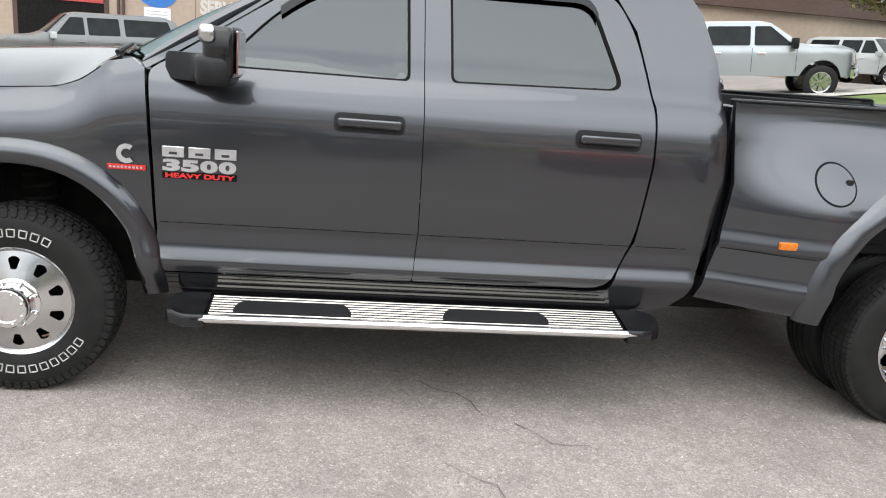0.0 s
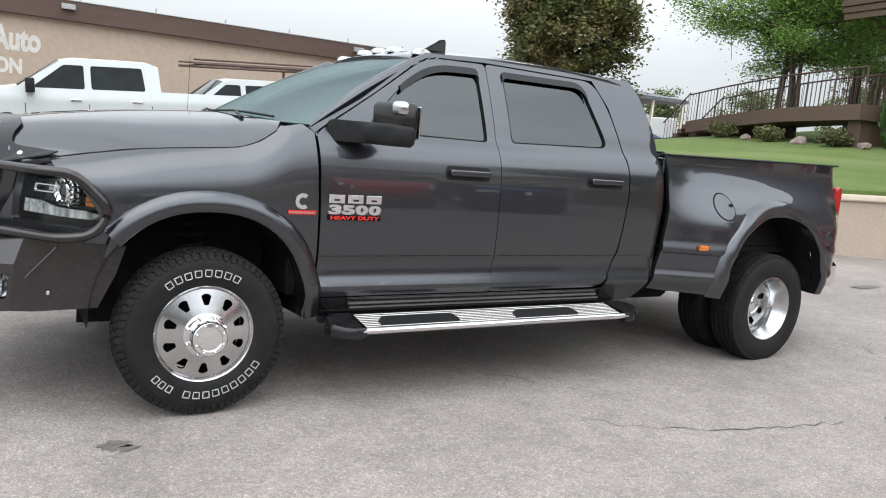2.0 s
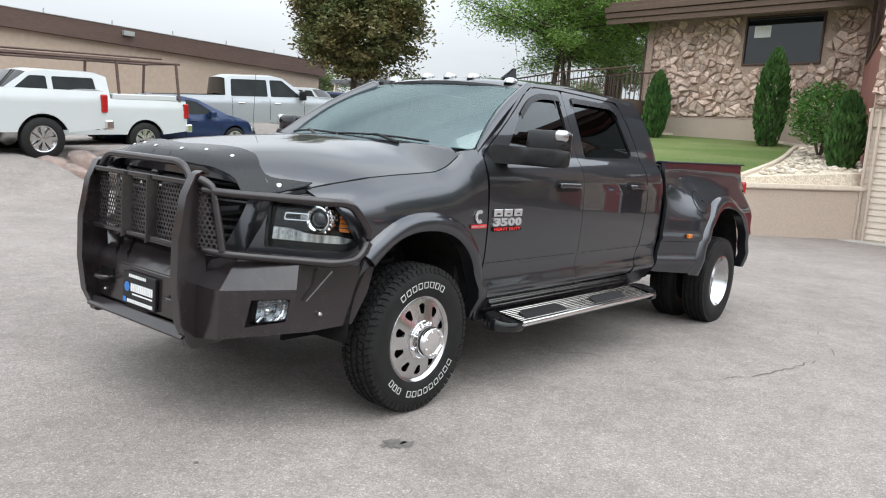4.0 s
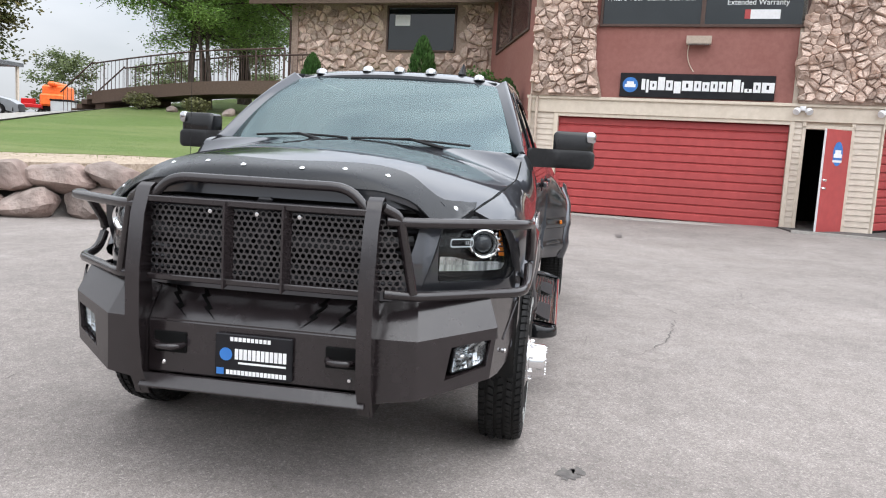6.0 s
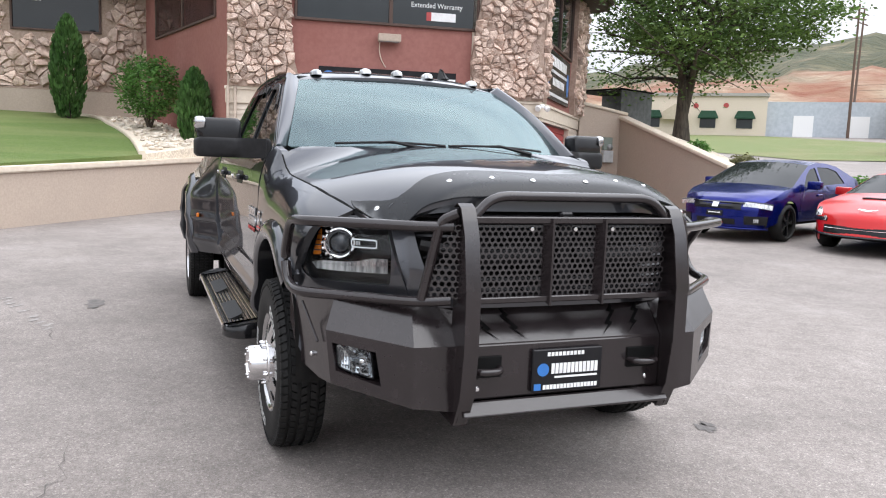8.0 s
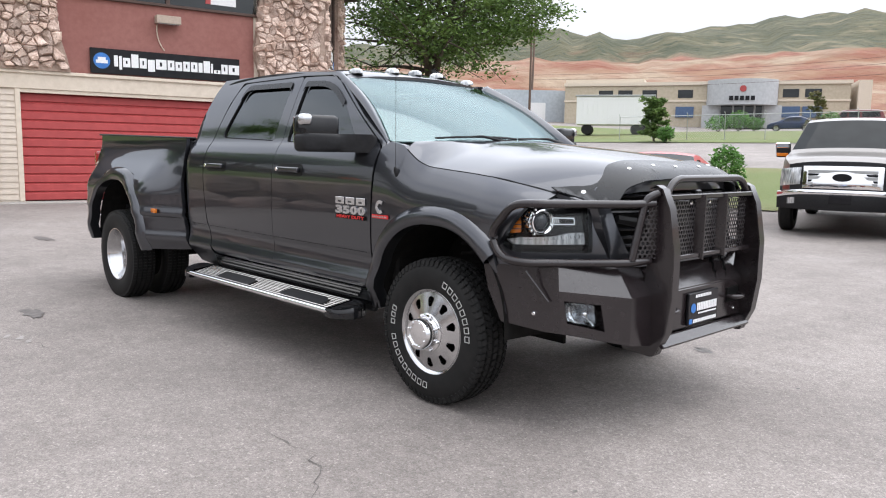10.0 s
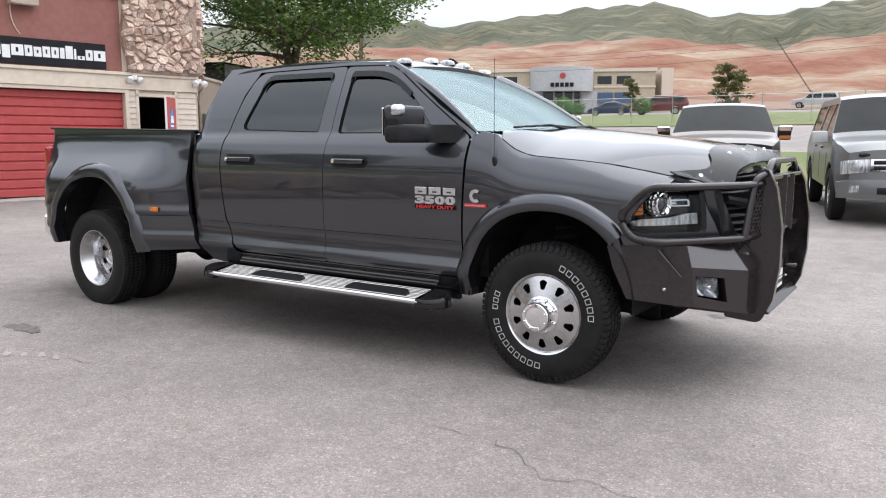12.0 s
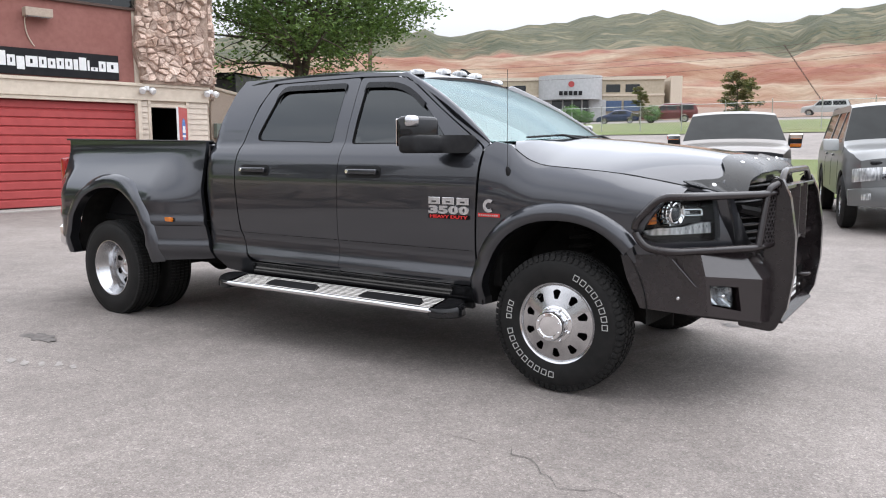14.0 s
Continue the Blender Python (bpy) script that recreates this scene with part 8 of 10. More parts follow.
# ---- running boards ----
for s in (-1, 1):
    bm = bmesh.new()
    deck = rounded([(0.72, 0.950), (2.72, 0.950), (2.72, 1.145), (0.72, 1.145)], 0.02)
    lo = [bm.verts.new((x, s * y, 0.395)) for x, y in deck]
    hi = [bm.verts.new((x, s * y, 0.452 - 0.035 * sstep(1.0, 1.15, y))) for x, y in deck]
    bm.faces.new(lo)
    bm.faces.new(hi)
    for i in range(len(deck)):
        j = (i + 1) % len(deck)
        bm.faces.new((lo[i], lo[j], hi[j], hi[i]))
    board = part("running_board", bm, GLOSSBLACK, truck, "polished stainless running board with black pads")
    for k in range(8):
        y = 0.968 + k * 0.021
        z = 0.452 - 0.035 * (y - 0.955) / 0.19
        bm = bmesh.new()
        box(bm, 0.80, 2.62, s * y - 0.0078, s * y + 0.0078, z - 0.004, z + 0.0045, 0.003)
        part("tread_rib", bm, STAINLESS, board)
    bm = bmesh.new()
    tube(bm, [(0.77, s * 1.150, 0.410), (2.68, s * 1.150, 0.410)], 0.019, 10)
    part("edge_rail", bm, CHROME, board, "bright rounded edge rail", 60)
    for x0, x1 in ((0.92, 1.38), (1.82, 2.26)):
        pad = rounded([(x0, 1.035), (x1, 1.035), (x1 + 0.03, 1.120), (x0 - 0.03, 1.120)], 0.04)
        bm = bmesh.new()
        vs = [bm.verts.new((x, s * y, 0.462 - 0.035 * sstep(1.0, 1.15, y))) for x, y in pad]
        f = bm.faces.new(vs)
        r = bmesh.ops.extrude_face_region(bm, geom=[f], use_keep_orig=True)
        bmesh.ops.translate(bm, vec=(0, 0, -0.012), verts=[g for g in r["geom"] if isinstance(g, bmesh.types.BMVert)])
        part("step_pad", bm, PLASTIC, board, "black rubber step pad")
    for x, d in ((0.79, -1), (2.63, 1)):
        bm = bmesh.new()
        cap = rounded([(x, 0.945), (x + 0.13 * d, 0.945), (x + 0.180 * d, 1.02), (x + 0.178 * d, 1.10), (x + 0.09 * d, 1.172), (x, 1.168)], [0.0, 0.03, 0.05, 0.06, 0.05, 0.0], 5)
        rings = []
        for z0, k in ((0.372, 0.94), (0.380, 1.0), (0.428, 1.0), (0.450, 0.985), (0.460, 0.94), (0.458, 0.86), (0.452, 0.80)):
            rings.append([bm.verts.new((x + (a - x) * k, s * (1.05 + (y - 1.05) * k), z0 - (0.030 * sstep(0.98, 1.17, y) if z0 > 0.42 else 0))) for a, y in cap])
        for r0, r1 in zip(rings, rings[1:]):
            for i in range(len(cap)):
                j = (i + 1) % len(cap)
                bm.faces.new((r0[i], r0[j], r1[j], r1[i]))
        bm.faces.new(rings[0])
        bm.faces.new(rings[-1])
        part("end_cap", bm, GLOSSBLACK, board, "glossy black moulded end cap", 40)
    for x in (0.9, 1.66, 2.4):
        boxpart("bracket", (x - 0.03, x + 0.03, s * 0.60, s * 1.10, 0.385, 0.40), STEEL_BLACK, board, "", 0.003)

# ---- wheels ----
def tyre(parent, m, width, tread=True):
    R, hw = 0.405, width / 2
    bm = bmesh.new()
    prof = [(0.225, -hw * 0.80), (0.245, -hw * 0.93), (0.30, -hw * 1.02), (0.345, -hw * 1.0), (0.375, -hw * 0.90), (0.388, -hw * 0.80), (0.392, -hw * 0.4),
            (0.392, hw * 0.4), (0.388, hw * 0.80), (0.375, hw * 0.90), (0.345, hw * 1.0), (0.30, hw * 1.02), (0.245, hw * 0.93), (0.225, hw * 0.80)]
    lathe(bm, prof, 64)
    bmesh.ops.transform(bm, matrix=m, verts=bm.verts)
    body = finish("tyre", bm, RUBBER, parent, "black all-terrain tyre with raised blocks" if tread else "black road tyre", 35)
    bm = bmesh.new()
    n = 66 if tread else 90
    rng = random.Random(3)
    rowsy = ((-0.80, 0.30, 0), (-0.40, 0.26, 0.5), (0.0, 0.26, 0.15), (0.40, 0.26, 0.65), (0.80, 0.30, 0.3)) if tread else ((-0.78, 0.26, 0), (-0.39, 0.30, 0), (0.0, 0.30, 0), (0.39, 0.30, 0), (0.78, 0.26, 0))
    for yc, wd, ph in rowsy:
        for i in range(n):
            a0 = 2 * math.pi * (i + ph) / n
            da = 2 * math.pi / n * (0.40 if tread else 0.47)
            sk = (0.3 if int(abs(yc) * 10) % 8 else -0.3) * da if tread else 0
            for_v = []
            edge = abs(yc) > 0.6
            for rr in (0.382, R if not edge else 0.401):
                for (da_, yy) in ((-da, -wd / 2), (da, -wd / 2), (da, wd / 2), (-da, wd / 2)):
                    a = a0 + da_ * (0.92 if rr > 0.39 else 1) + sk * (1 if yy > 0 else -1)
                    y = (yc + yy * (0.9 if rr > 0.39 else 1)) * hw
                    drop = 0.010 * max(0.0, abs(y / hw) - 0.75) / 0.2
                    for_v.append(bm.verts.new(((rr - drop) * math.cos(a), (rr - drop) * math.sin(a), y)))
            for f in ((4, 5, 6, 7), (0, 1, 5, 4), (1, 2, 6, 5), (2, 3, 7, 6), (3, 0, 4, 7)):
                bm.faces.new([for_v[k] for k in f])
    if tread:
        for i in range(n):
            for sd in (-1, 1):
                a0 = 2 * math.pi * (i + (0.15 if sd > 0 else 0.0)) / n
                da = 2 * math.pi / n * 0.36
                vs = [bm.verts.new((rr * math.cos(a0 + d), rr * math.sin(a0 + d), sd * hw * yy)) for rr, yy, d in
                      ((0.397, 0.90, -da), (0.397, 0.90, da), (0.366, 0.985, da * 0.6), (0.366, 0.985, -da * 0.6), (0.36, 0.88, -da), (0.36, 0.88, da))]
                for f in ((0, 1, 2, 3), (0, 3, 4), (1, 5, 2), (3, 2, 5, 4)):
                    bm.faces.new([vs[k] for k in f])
    bmesh.ops.transform(bm, matrix=m, verts=bm.verts)
    tagged(finish("tread", bm, RUBBER, parent, "black rubber tread blocks", 35), kind="stuff")
    return body


def ringbars(parent, m, r0, r1, a0, a1, n, y, mat, gap=0.28, hollow=True):
    """Raised outline marks along a ring of the sidewall, where the maker's writing stands."""
    for i in range(n):
        a = a0 + (a1 - a0) * i / n
        b = a + (a1 - a0) / n * (1 - gap)
        bm = bmesh.new()
        w = 0.004
        def q(aa, ra, ab, rb):
            vs = []
            for h in (0, 0.0025):
                for (t, rr) in ((aa, ra), (ab, ra), (ab, rb), (aa, rb)):
                    vs.append(bm.verts.new((rr * math.cos(t), rr * math.sin(t), y + h)))
            for f in ((4, 5, 6, 7), (0, 1, 5, 4), (1, 2, 6, 5), (2, 3, 7, 6), (3, 0, 4, 7)):
                bm.faces.new([vs[k] for k in f])
        wa = w / r0 * (1 if b > a else -1)
        q(a, r0, b, r0 + w)
        q(a, r1 - w, b, r1)
        q(a, r0, a + wa, r1)
        q(b - wa, r0, b, r1)
        bmesh.ops.transform(bm, matrix=m, verts=bm.verts)
        part("sidewall_mark", bm, LETTER, parent, "", 0)


def disc_with_holes(bm, rings, holes, hole_r, hole_at, seg_per=8):
    """A wheel disc: rings of (r, z) outside and inside of a row of round holes."""
    n = holes * seg_per
    (ro, zo), (ri, zi) = rings
    outer = [bm.verts.new((ro * math.cos(2 * math.pi * k / n), ro * math.sin(2 * math.pi * k / n), zo)) for k in range(n)]
    inner = [bm.verts.new((ri * math.cos(2 * math.pi * k / n), ri * math.sin(2 * math.pi * k / n), zi)) for k in range(n)]
    rc, zc = hole_at
    for h in range(holes):
        a0 = 2 * math.pi * (h + 0.5) / holes
        c = Vector((rc * math.cos(a0), rc * math.sin(a0), 0))
        er, et = Vector((math.cos(a0), math.sin(a0), 0)), Vector((-math.sin(a0), math.cos(a0), 0))
        m = 2 * seg_per + 4
        def zz(p):
            return zi + (zo - zi) * (p.length - ri) / (ro - ri)
        idx_o = [(h * seg_per + k) % n for k in range(seg_per + 1)]
        border = [outer[i] for i in idx_o] + [inner[i] for i in reversed(idx_o)]
        hole, deep = [], []
        for v in border:
            d = Vector((v.co.x, v.co.y, 0)) - c
            t = math.atan2(d.dot(et), d.dot(er))
            p = c + (er * math.cos(t) + et * math.sin(t)) * hole_r
            hole.append(bm.verts.new((p.x, p.y, zz(p))))
            deep.append(bm.verts.new((p.x, p.y, zz(p) - 0.02)))
        k = len(border)
        for i in range(k):
            j = (i + 1) % k
            bm.faces.new((border[i], border[j], hole[j], hole[i]))
            bm.faces.new((hole[i], hole[j], deep[j], deep[i]))
    bmesh.ops.remove_doubles(bm, verts=bm.verts, dist=1e-5)
    return math.atan2(zi - zo, ro - ri)


def cone_shade(ob, m, slope):
    """Shades the face of a wheel disc as one even cone."""
    inv, r3 = m.inverted(), m.to_3x3()
    me = ob.data
    ns_ = []
    for f in me.polygons:
        flat = abs((inv.to_3x3() @ f.normal).z) > 0.6
        for k in f.loop_indices:
            p = inv @ me.vertices[me.loops[k].vertex_index].co
            a = math.atan2(p.y, p.x)
            v = r3 @ Vector((math.sin(slope) * math.cos(a), math.sin(slope) * math.sin(a), math.cos(slope)))
            ns_.append(tuple(v if v.dot(f.normal) > 0 else -v) if flat else (0, 0, 0))
    me.normals_split_custom_set(ns_)


def lugs(parent, m, n, r, z, size=0.011, length=0.03):
    for i in range(n):
        a = 2 * math.pi * (i + 0.5) / n
        bm = bmesh.new()
        lathe(bm, [(0.0, length), (size * 0.6, length * 0.95), (size, length * 0.6), (size, 0)], 8, m @ pose(r * math.cos(a), r * math.sin(a), z))
        part("lug_nut", bm, CHROME, parent, "", 60)


def wheel_front(s, turn):
    m = frame3((0, s * 0.925, AXZ), (-s, 0, 0), (0, 0, 1)) if s > 0 else frame3((0, s * 0.925, AXZ), (1, 0, 0), (0, 0, 1))
    bm = bmesh.new()
    lathe(bm, [(0.232, -0.10), (0.215, -0.09), (0.205, 0.02), (0.220, 0.084), (0.236, 0.094), (0.242, 0.088), (0.238, 0.074)], 48, m)
    w = part("front_wheel", bm, ALLOY, truck, "polished aluminium wheel with white-marked tyre", 50)
    tyre(w, m, 0.212)
    bm = bmesh.new()
    slope = disc_with_holes(bm, ((0.220, 0.080), (0.105, 0.108)), 10, 0.0275, (0.170, 0))
    bmesh.ops.transform(bm, matrix=m, verts=bm.verts)
    cone_shade(part("wheel_disc", bm, ALLOY, w, "polished disc with ten round holes", 50), m, slope)
    bm = bmesh.new()
    lathe(bm, [(0.108, 0.104), (0.106, 0.112), (0.100, 0.116), (0.088, 0.118), (0.086, 0.136), (0.084, 0.186), (0.078, 0.194), (0.060, 0.196), (0.056, 0.188), (0.030, 0.190), (0.0, 0.192)], 40, m)
    part("hub_cap", bm, CHROME, w, "chrome hub cap", 40)
    lugs(w, m, 8, 0.097, 0.112, 0.0085, 0.024)
    lugs(w, m, 8, 0.068, 0.188, 0.006, 0.014)
    bm = bmesh.new()
    lathe(bm, [(0.0, -0.02), (0.20, -0.02), (0.20, -0.06), (0.0, -0.06)], 32, m)
    part("brake_disc", bm, DARK, w)
    ringbars(w, m, 0.283, 0.318, turn, turn - 1.25, 8, 0.1074, LETTER)
    ringbars(w, m, 0.283, 0.318, turn + 3.5, turn + 2.1, 9, 0.1074, LETTER)
    ringbars(w, m, 0.283, 0.318, turn + 1.95, turn + 1.55, 3, 0.1074, LETTER)


def wheel_rear(s):
    m = frame3((WB, s * 1.085, AXZ), (-s, 0, 0), (0, 0, 1)) if s > 0 else frame3((WB, s * 1.085, AXZ), (1, 0, 0), (0, 0, 1))
    m2 = Matrix.Translation((0, -s * 0.315, 0)) @ m
    bm = bmesh.new()
    lathe(bm, [(0.240, 0.084), (0.237, 0.100), (0.230, 0.101), (0.222, 0.086), (0.212, 0.076), (0.207, 0.03), (0.190, 0.015), (0.186, -0.055), (0.180, -0.075)], 48, m)
    w = part("rear_wheel", bm, ALLOY, truck, "deep polished dual wheel", 50)
    tyre(w, m, 0.215, False)
    bm = bmesh.new()
    slope = disc_with_holes(bm, ((0.184, -0.060), (0.085, -0.085)), 8, 0.029, (0.140, 0))
    bmesh.ops.transform(bm, matrix=m, verts=bm.verts)
    cone_shade(part("wheel_disc", bm, ALLOY, w, "recessed disc with round holes", 50), m, slope)
    bm = bmesh.new()
    lathe(bm, [(0.088, -0.085), (0.070, -0.080), (0.062, -0.03), (0.050, -0.022), (0.0, -0.020)], 32, m)
    part("hub_cap", bm, CHROME, w, "chrome hub cap", 40)
    lugs(w, m, 8, 0.075, -0.08, 0.010, 0.03)
    bm = bmesh.new()
    lathe(bm, [(0.0, 0.04), (0.23, 0.04), (0.235, 0.09), (0.235, -0.09), (0.0, -0.09)], 32, m2)
    w2 = part("inner_rear_wheel", bm, DARK, truck)
    tyre(w2, m2, 0.215, False)


for s, turn in ((-1, 2.25), (1, 1.2)):
    wheel_front(s, turn)
    wheel_rear(s)
bm = bmesh.new()
tube(bm, [(0, -0.85, AXZ), (0, 0.85, AXZ)], 0.05, 10)
part("front_axle", bm, DARK, truck)
bm = bmesh.new()
tube(bm, [(WB, -0.95, AXZ), (WB, 0.95, AXZ)], 0.06, 10)
lathe(bm, [(0, 0.16), (0.12, 0.14), (0.17, 0.0), (0.12, -0.14), (0, -0.16)], 20, pose(WB, 0, AXZ, 0, 90, 0))
part("rear_axle", bm, DARK, truck)
boxpart("chassis", (-0.80, 5.0, -0.42, -0.34, 0.50, 0.66), DARK, truck, "", 0.01)
boxpart("chassis", (-0.80, 5.0, 0.34, 0.42, 0.50, 0.66), DARK, truck, "", 0.01)
boxpart("floor_pan", (0.52, 2.95, -0.90, 0.90, 0.50, 0.56), DARK, truck, "", 0.01)
boxpart("fuel_tank", (2.75, 3.45, -0.78, -0.40, 0.42, 0.72), DARK, truck, "", 0.04)
boxpart("exhaust", (1.2, 3.6, 0.40, 0.55, 0.42, 0.55), DARK, truck, "", 0.04)
boxpart("firewall", (0.44, 0.50, -0.88, 0.88, 0.55, 1.42), DARK, truck, "", 0.01)
boxpart("engine_block", (-0.80, 0.40, -0.44, 0.44, 0.55, 1.15), DARK, truck, "", 0.05)

# ---- mirrors ----
def loaf(bm, plan, z0, z1, r, bevel, s, lift=0.0):
    """A rounded plan raised from z0 to z1, with soft edges."""
    pts = rounded(plan, r, 4)
    rings = []
    for z, k in ((z0, bevel), (z0 + bevel * 0.4, bevel * 0.35), (z0 + bevel, 0), (z1 - bevel, 0), (z1 - bevel * 0.4, bevel * 0.35), (z1, bevel)):
        cx, cy = sum(p[0] for p in pts) / len(pts), sum(p[1] for p in pts) / len(pts)
        ring = []
        for x, y in pts:
            d = math.hypot(x - cx, y - cy)
            q = max(0.0, d - k) / d
            ring.append(bm.verts.new((cx + (x - cx) * q, s * (cy + (y - cy) * q), z + lift * (y - 0.93))))
        rings.append(ring)
    for a, c in zip(rings, rings[1:]):
        for k in range(len(a)):
            bm.faces.new((a[k - 1], a[k], c[k], c[k - 1]))
    bm.faces.new(rings[0])
    bm.faces.new(rings[-1])


for s in (-1, 1):
    bm = bmesh.new()
    loaf(bm, [(0.765, 1.065), (0.805, 1.295), (0.915, 1.312), (0.930, 1.065)], 1.40, 1.588, 0.035, 0.022, s)
    m_ = part("towing_mirror", bm, GLOSSBLACK, truck, "gloss black towing mirror head", 60)
    bm = bmesh.new()
    loaf(bm, [(0.575, 0.92), (0.66, 1.00), (0.735, 1.08), (0.785, 1.305), (0.905, 1.318), (0.915, 1.10), (0.74, 0.93)], 1.372, 1.480, 0.04, 0.022, s)
    part("mirror_arm", bm, PLASTIC, m_, "black mirror arm", 60)
    bm = bmesh.new()
    box(bm, 0.924, 0.932, min(s * 1.085, s * 1.29), max(s * 1.085, s * 1.29), 1.415, 1.575, 0.003)
    part("mirror_glass", bm, CHROME, m_, "mirror glass")
    bm = bmesh.new()
    loaf(bm, [(0.780, 1.255), (0.800, 1.307), (0.850, 1.318), (0.850, 1.255)], 1.525, 1.592, 0.014, 0.018, s)
    part("mirror_lamp", bm, ALLOY, m_, "clear corner lamp", 60)

# ---- badges ----
for s in (-1, 1):
    def bm_frame(x, z, s=s):
        y = s * (cab_y(x, z) + 0.004)
        return frame3((x, y, z), (-s * 1.0, 0, 0), (0, 0, 1))
    m = bm_frame(0.745, 1.035)
    bm = bmesh.new()
    box(bm, -0.15, 0.15, -0.066, -0.040, 0, 0.004, 0.001)
    bmesh.ops.transform(bm, matrix=m, verts=bm.verts)
    bd = part("door_badge", bm, GAP, truck, "chrome badge with a red strip")
    for x0 in (-0.15, -0.045, 0.060):
        bm = bmesh.new()
        box(bm, x0, x0 + 0.088, 0.022, 0.066, 0, 0.006, 0.002)
        bmesh.ops.transform(bm, matrix=m, verts=bm.verts)
        part("emblem_block", bm, BADGE, bd, "chrome block emblem")
        bm = bmesh.new()
        box(bm, x0 + 0.028, x0 + 0.060, 0.034, 0.044, 0.0055, 0.0072)
        bmesh.ops.transform(bm, matrix=m, verts=bm.verts)
        part("emblem_cut", bm, PAINT, bd)
    for k, ch in enumerate("3500"):
        words("digit", ch, 0.062, m @ Matrix.Translation((-0.1125 + 0.075 * k, -0.032, 0.001)), BADGE, bd, 0.004, width=0.071, label="chrome digit", bold=0.0035)
    words("strip_lettering", "HEAVY DUTY", 0.026, m @ Matrix.Translation((0, -0.062, 0.0045)), REDBADGE, bd, 0.0008, width=0.28, bold=0.0012)
    m = frame3((0.455, s * (fender_y(0.455, 1.045) + 0.004), 1.045), (-s, 0, 0), (0, 0, 1))
    bm = bmesh.new()
    n = 18
    for i in range(n):
        a, b = math.radians(50 + 260 * i / n), math.radians(50 + 260 * (i + 1) / n)
        vs = [bm.verts.new((r * math.cos(t) * 1.0, r * math.sin(t), h)) for h in (0, 0.006) for r, t in ((0.020, a), (0.040, a), (0.040, b), (0.020, b))]
        for f in ((4, 5, 6, 7), (1, 2, 6, 5), (3, 0, 4, 7)):
            bm.faces.new([vs[k] for k in f])
    bmesh.ops.remove_doubles(bm, verts=bm.verts, dist=1e-4)
    bmesh.ops.transform(bm, matrix=m @ Matrix.Translation((0, 0.015, 0)), verts=bm.verts)
    wb = part("wing_badge", bm, BADGE, truck, "chrome open ring emblem")
    bm = bmesh.new()
    box(bm, -0.075, 0.075, -0.052, -0.030, 0, 0.004, 0.001)
    bmesh.ops.transform(bm, matrix=m, verts=bm.verts)
    part("badge_strip", bm, REDBADGE, wb, "red strip")
    bars(wb, m @ Matrix.Translation((0, 0, 0.004)), -0.068, 0.068, -0.046, -0.037, BADGE, 9, 0.4)
bm = bmesh.new()
lathe(bm, [(0.018, -0.01), (0.014, 0.03), (0.005, 0.05), (0.0, 0.05)], 12, pose(0.34, fender_y(0.34, 1.27) - 0.005, 1.25, -25, 0, 0))
tube(bm, [(0.34, fender_y(0.34, 1.27) + 0.01, 1.29), (0.345, fender_y(0.34, 1.27) + 0.01, 1.85)], 0.0015, 6)
part("whip_aerial", bm, PLASTIC, truck, "thin black whip aerial")

# ---- cabin ----
boxpart("dashboard", (0.48, 0.98, -0.84, 0.84, 1.10, 1.40), CABIN, truck, "grey dashboard", 0.06)
boxpart("headliner", (1.30, 2.85, -0.66, 0.66, 1.885, 1.90), CABIN, truck, "", 0.005)
for y in (-0.42, 0.42):
    for x in (1.40, 2.25):
        seat = boxpart("cabin_seat", (x - 0.25, x + 0.28, y - 0.26, y + 0.26, 0.86, 1.04), CABIN, truck, "grey cloth seat", 0.06)
        boxpart("seat_back", (x + 0.22, x + 0.38, y - 0.26, y + 0.26, 0.98, 1.58), CABIN, seat, "", 0.06)
        boxpart("headrest", (x + 0.27, x + 0.38, y - 0.13, y + 0.13, 1.60, 1.78), CABIN, seat, "", 0.04)
bm = bmesh.new()
ringp = [(0.19 * math.cos(2 * math.pi * k / 24), 0.19 * math.sin(2 * math.pi * k / 24), 0) for k in range(25)]
vs = tube(bm, ringp, 0.016, 8, False)
box(bm, -0.19, 0.19, -0.02, 0.02, -0.012, 0.012, 0.004)
bmesh.ops.transform(bm, matrix=pose(1.06, -0.42, 1.30, 0, -68, 0), verts=bm.verts)
part("steering_wheel", bm, CABIN, truck, "", 60)

# ---- other vehicles ----
def car_paint(name, c, metal=0.4, rough=0.3):
    return surf(name, c, tuple(min(1, k * 1.08) for k in c), scale=700, rough=rough, metal=metal, coat=0.28, c3=tuple(k * 0.94 for k in c), scale3=1.0)


SILVER = car_paint("silver_paint", (0.33, 0.35, 0.37), 0.35)
CARWHITE = car_paint("white_paint", (0.46, 0.48, 0.48), 0.0)
CHAMPAGNE = car_paint("champagne_paint", (0.115, 0.098, 0.083), 0.45)
PEWTER = car_paint("pewter_paint", (0.15, 0.154, 0.154), 0.45)
NAVY = car_paint("navy_paint", (0.010, 0.025, 0.075), 0.3)
COBALT = car_paint("cobalt_paint", (0.004, 0.010, 0.135), 0.65, 0.22)
SCARLET = car_paint("scarlet_paint", (0.46, 0.007, 0.009), 0.1)
MAROON = car_paint("maroon_paint", (0.12, 0.015, 0.015), 0.3)
FARGLASS = surf("dark_car_glass", (0.010, 0.012, 0.013), (0.016, 0.019, 0.020), scale=3, rough=0.03, rough2=0.06, spec=0.14)


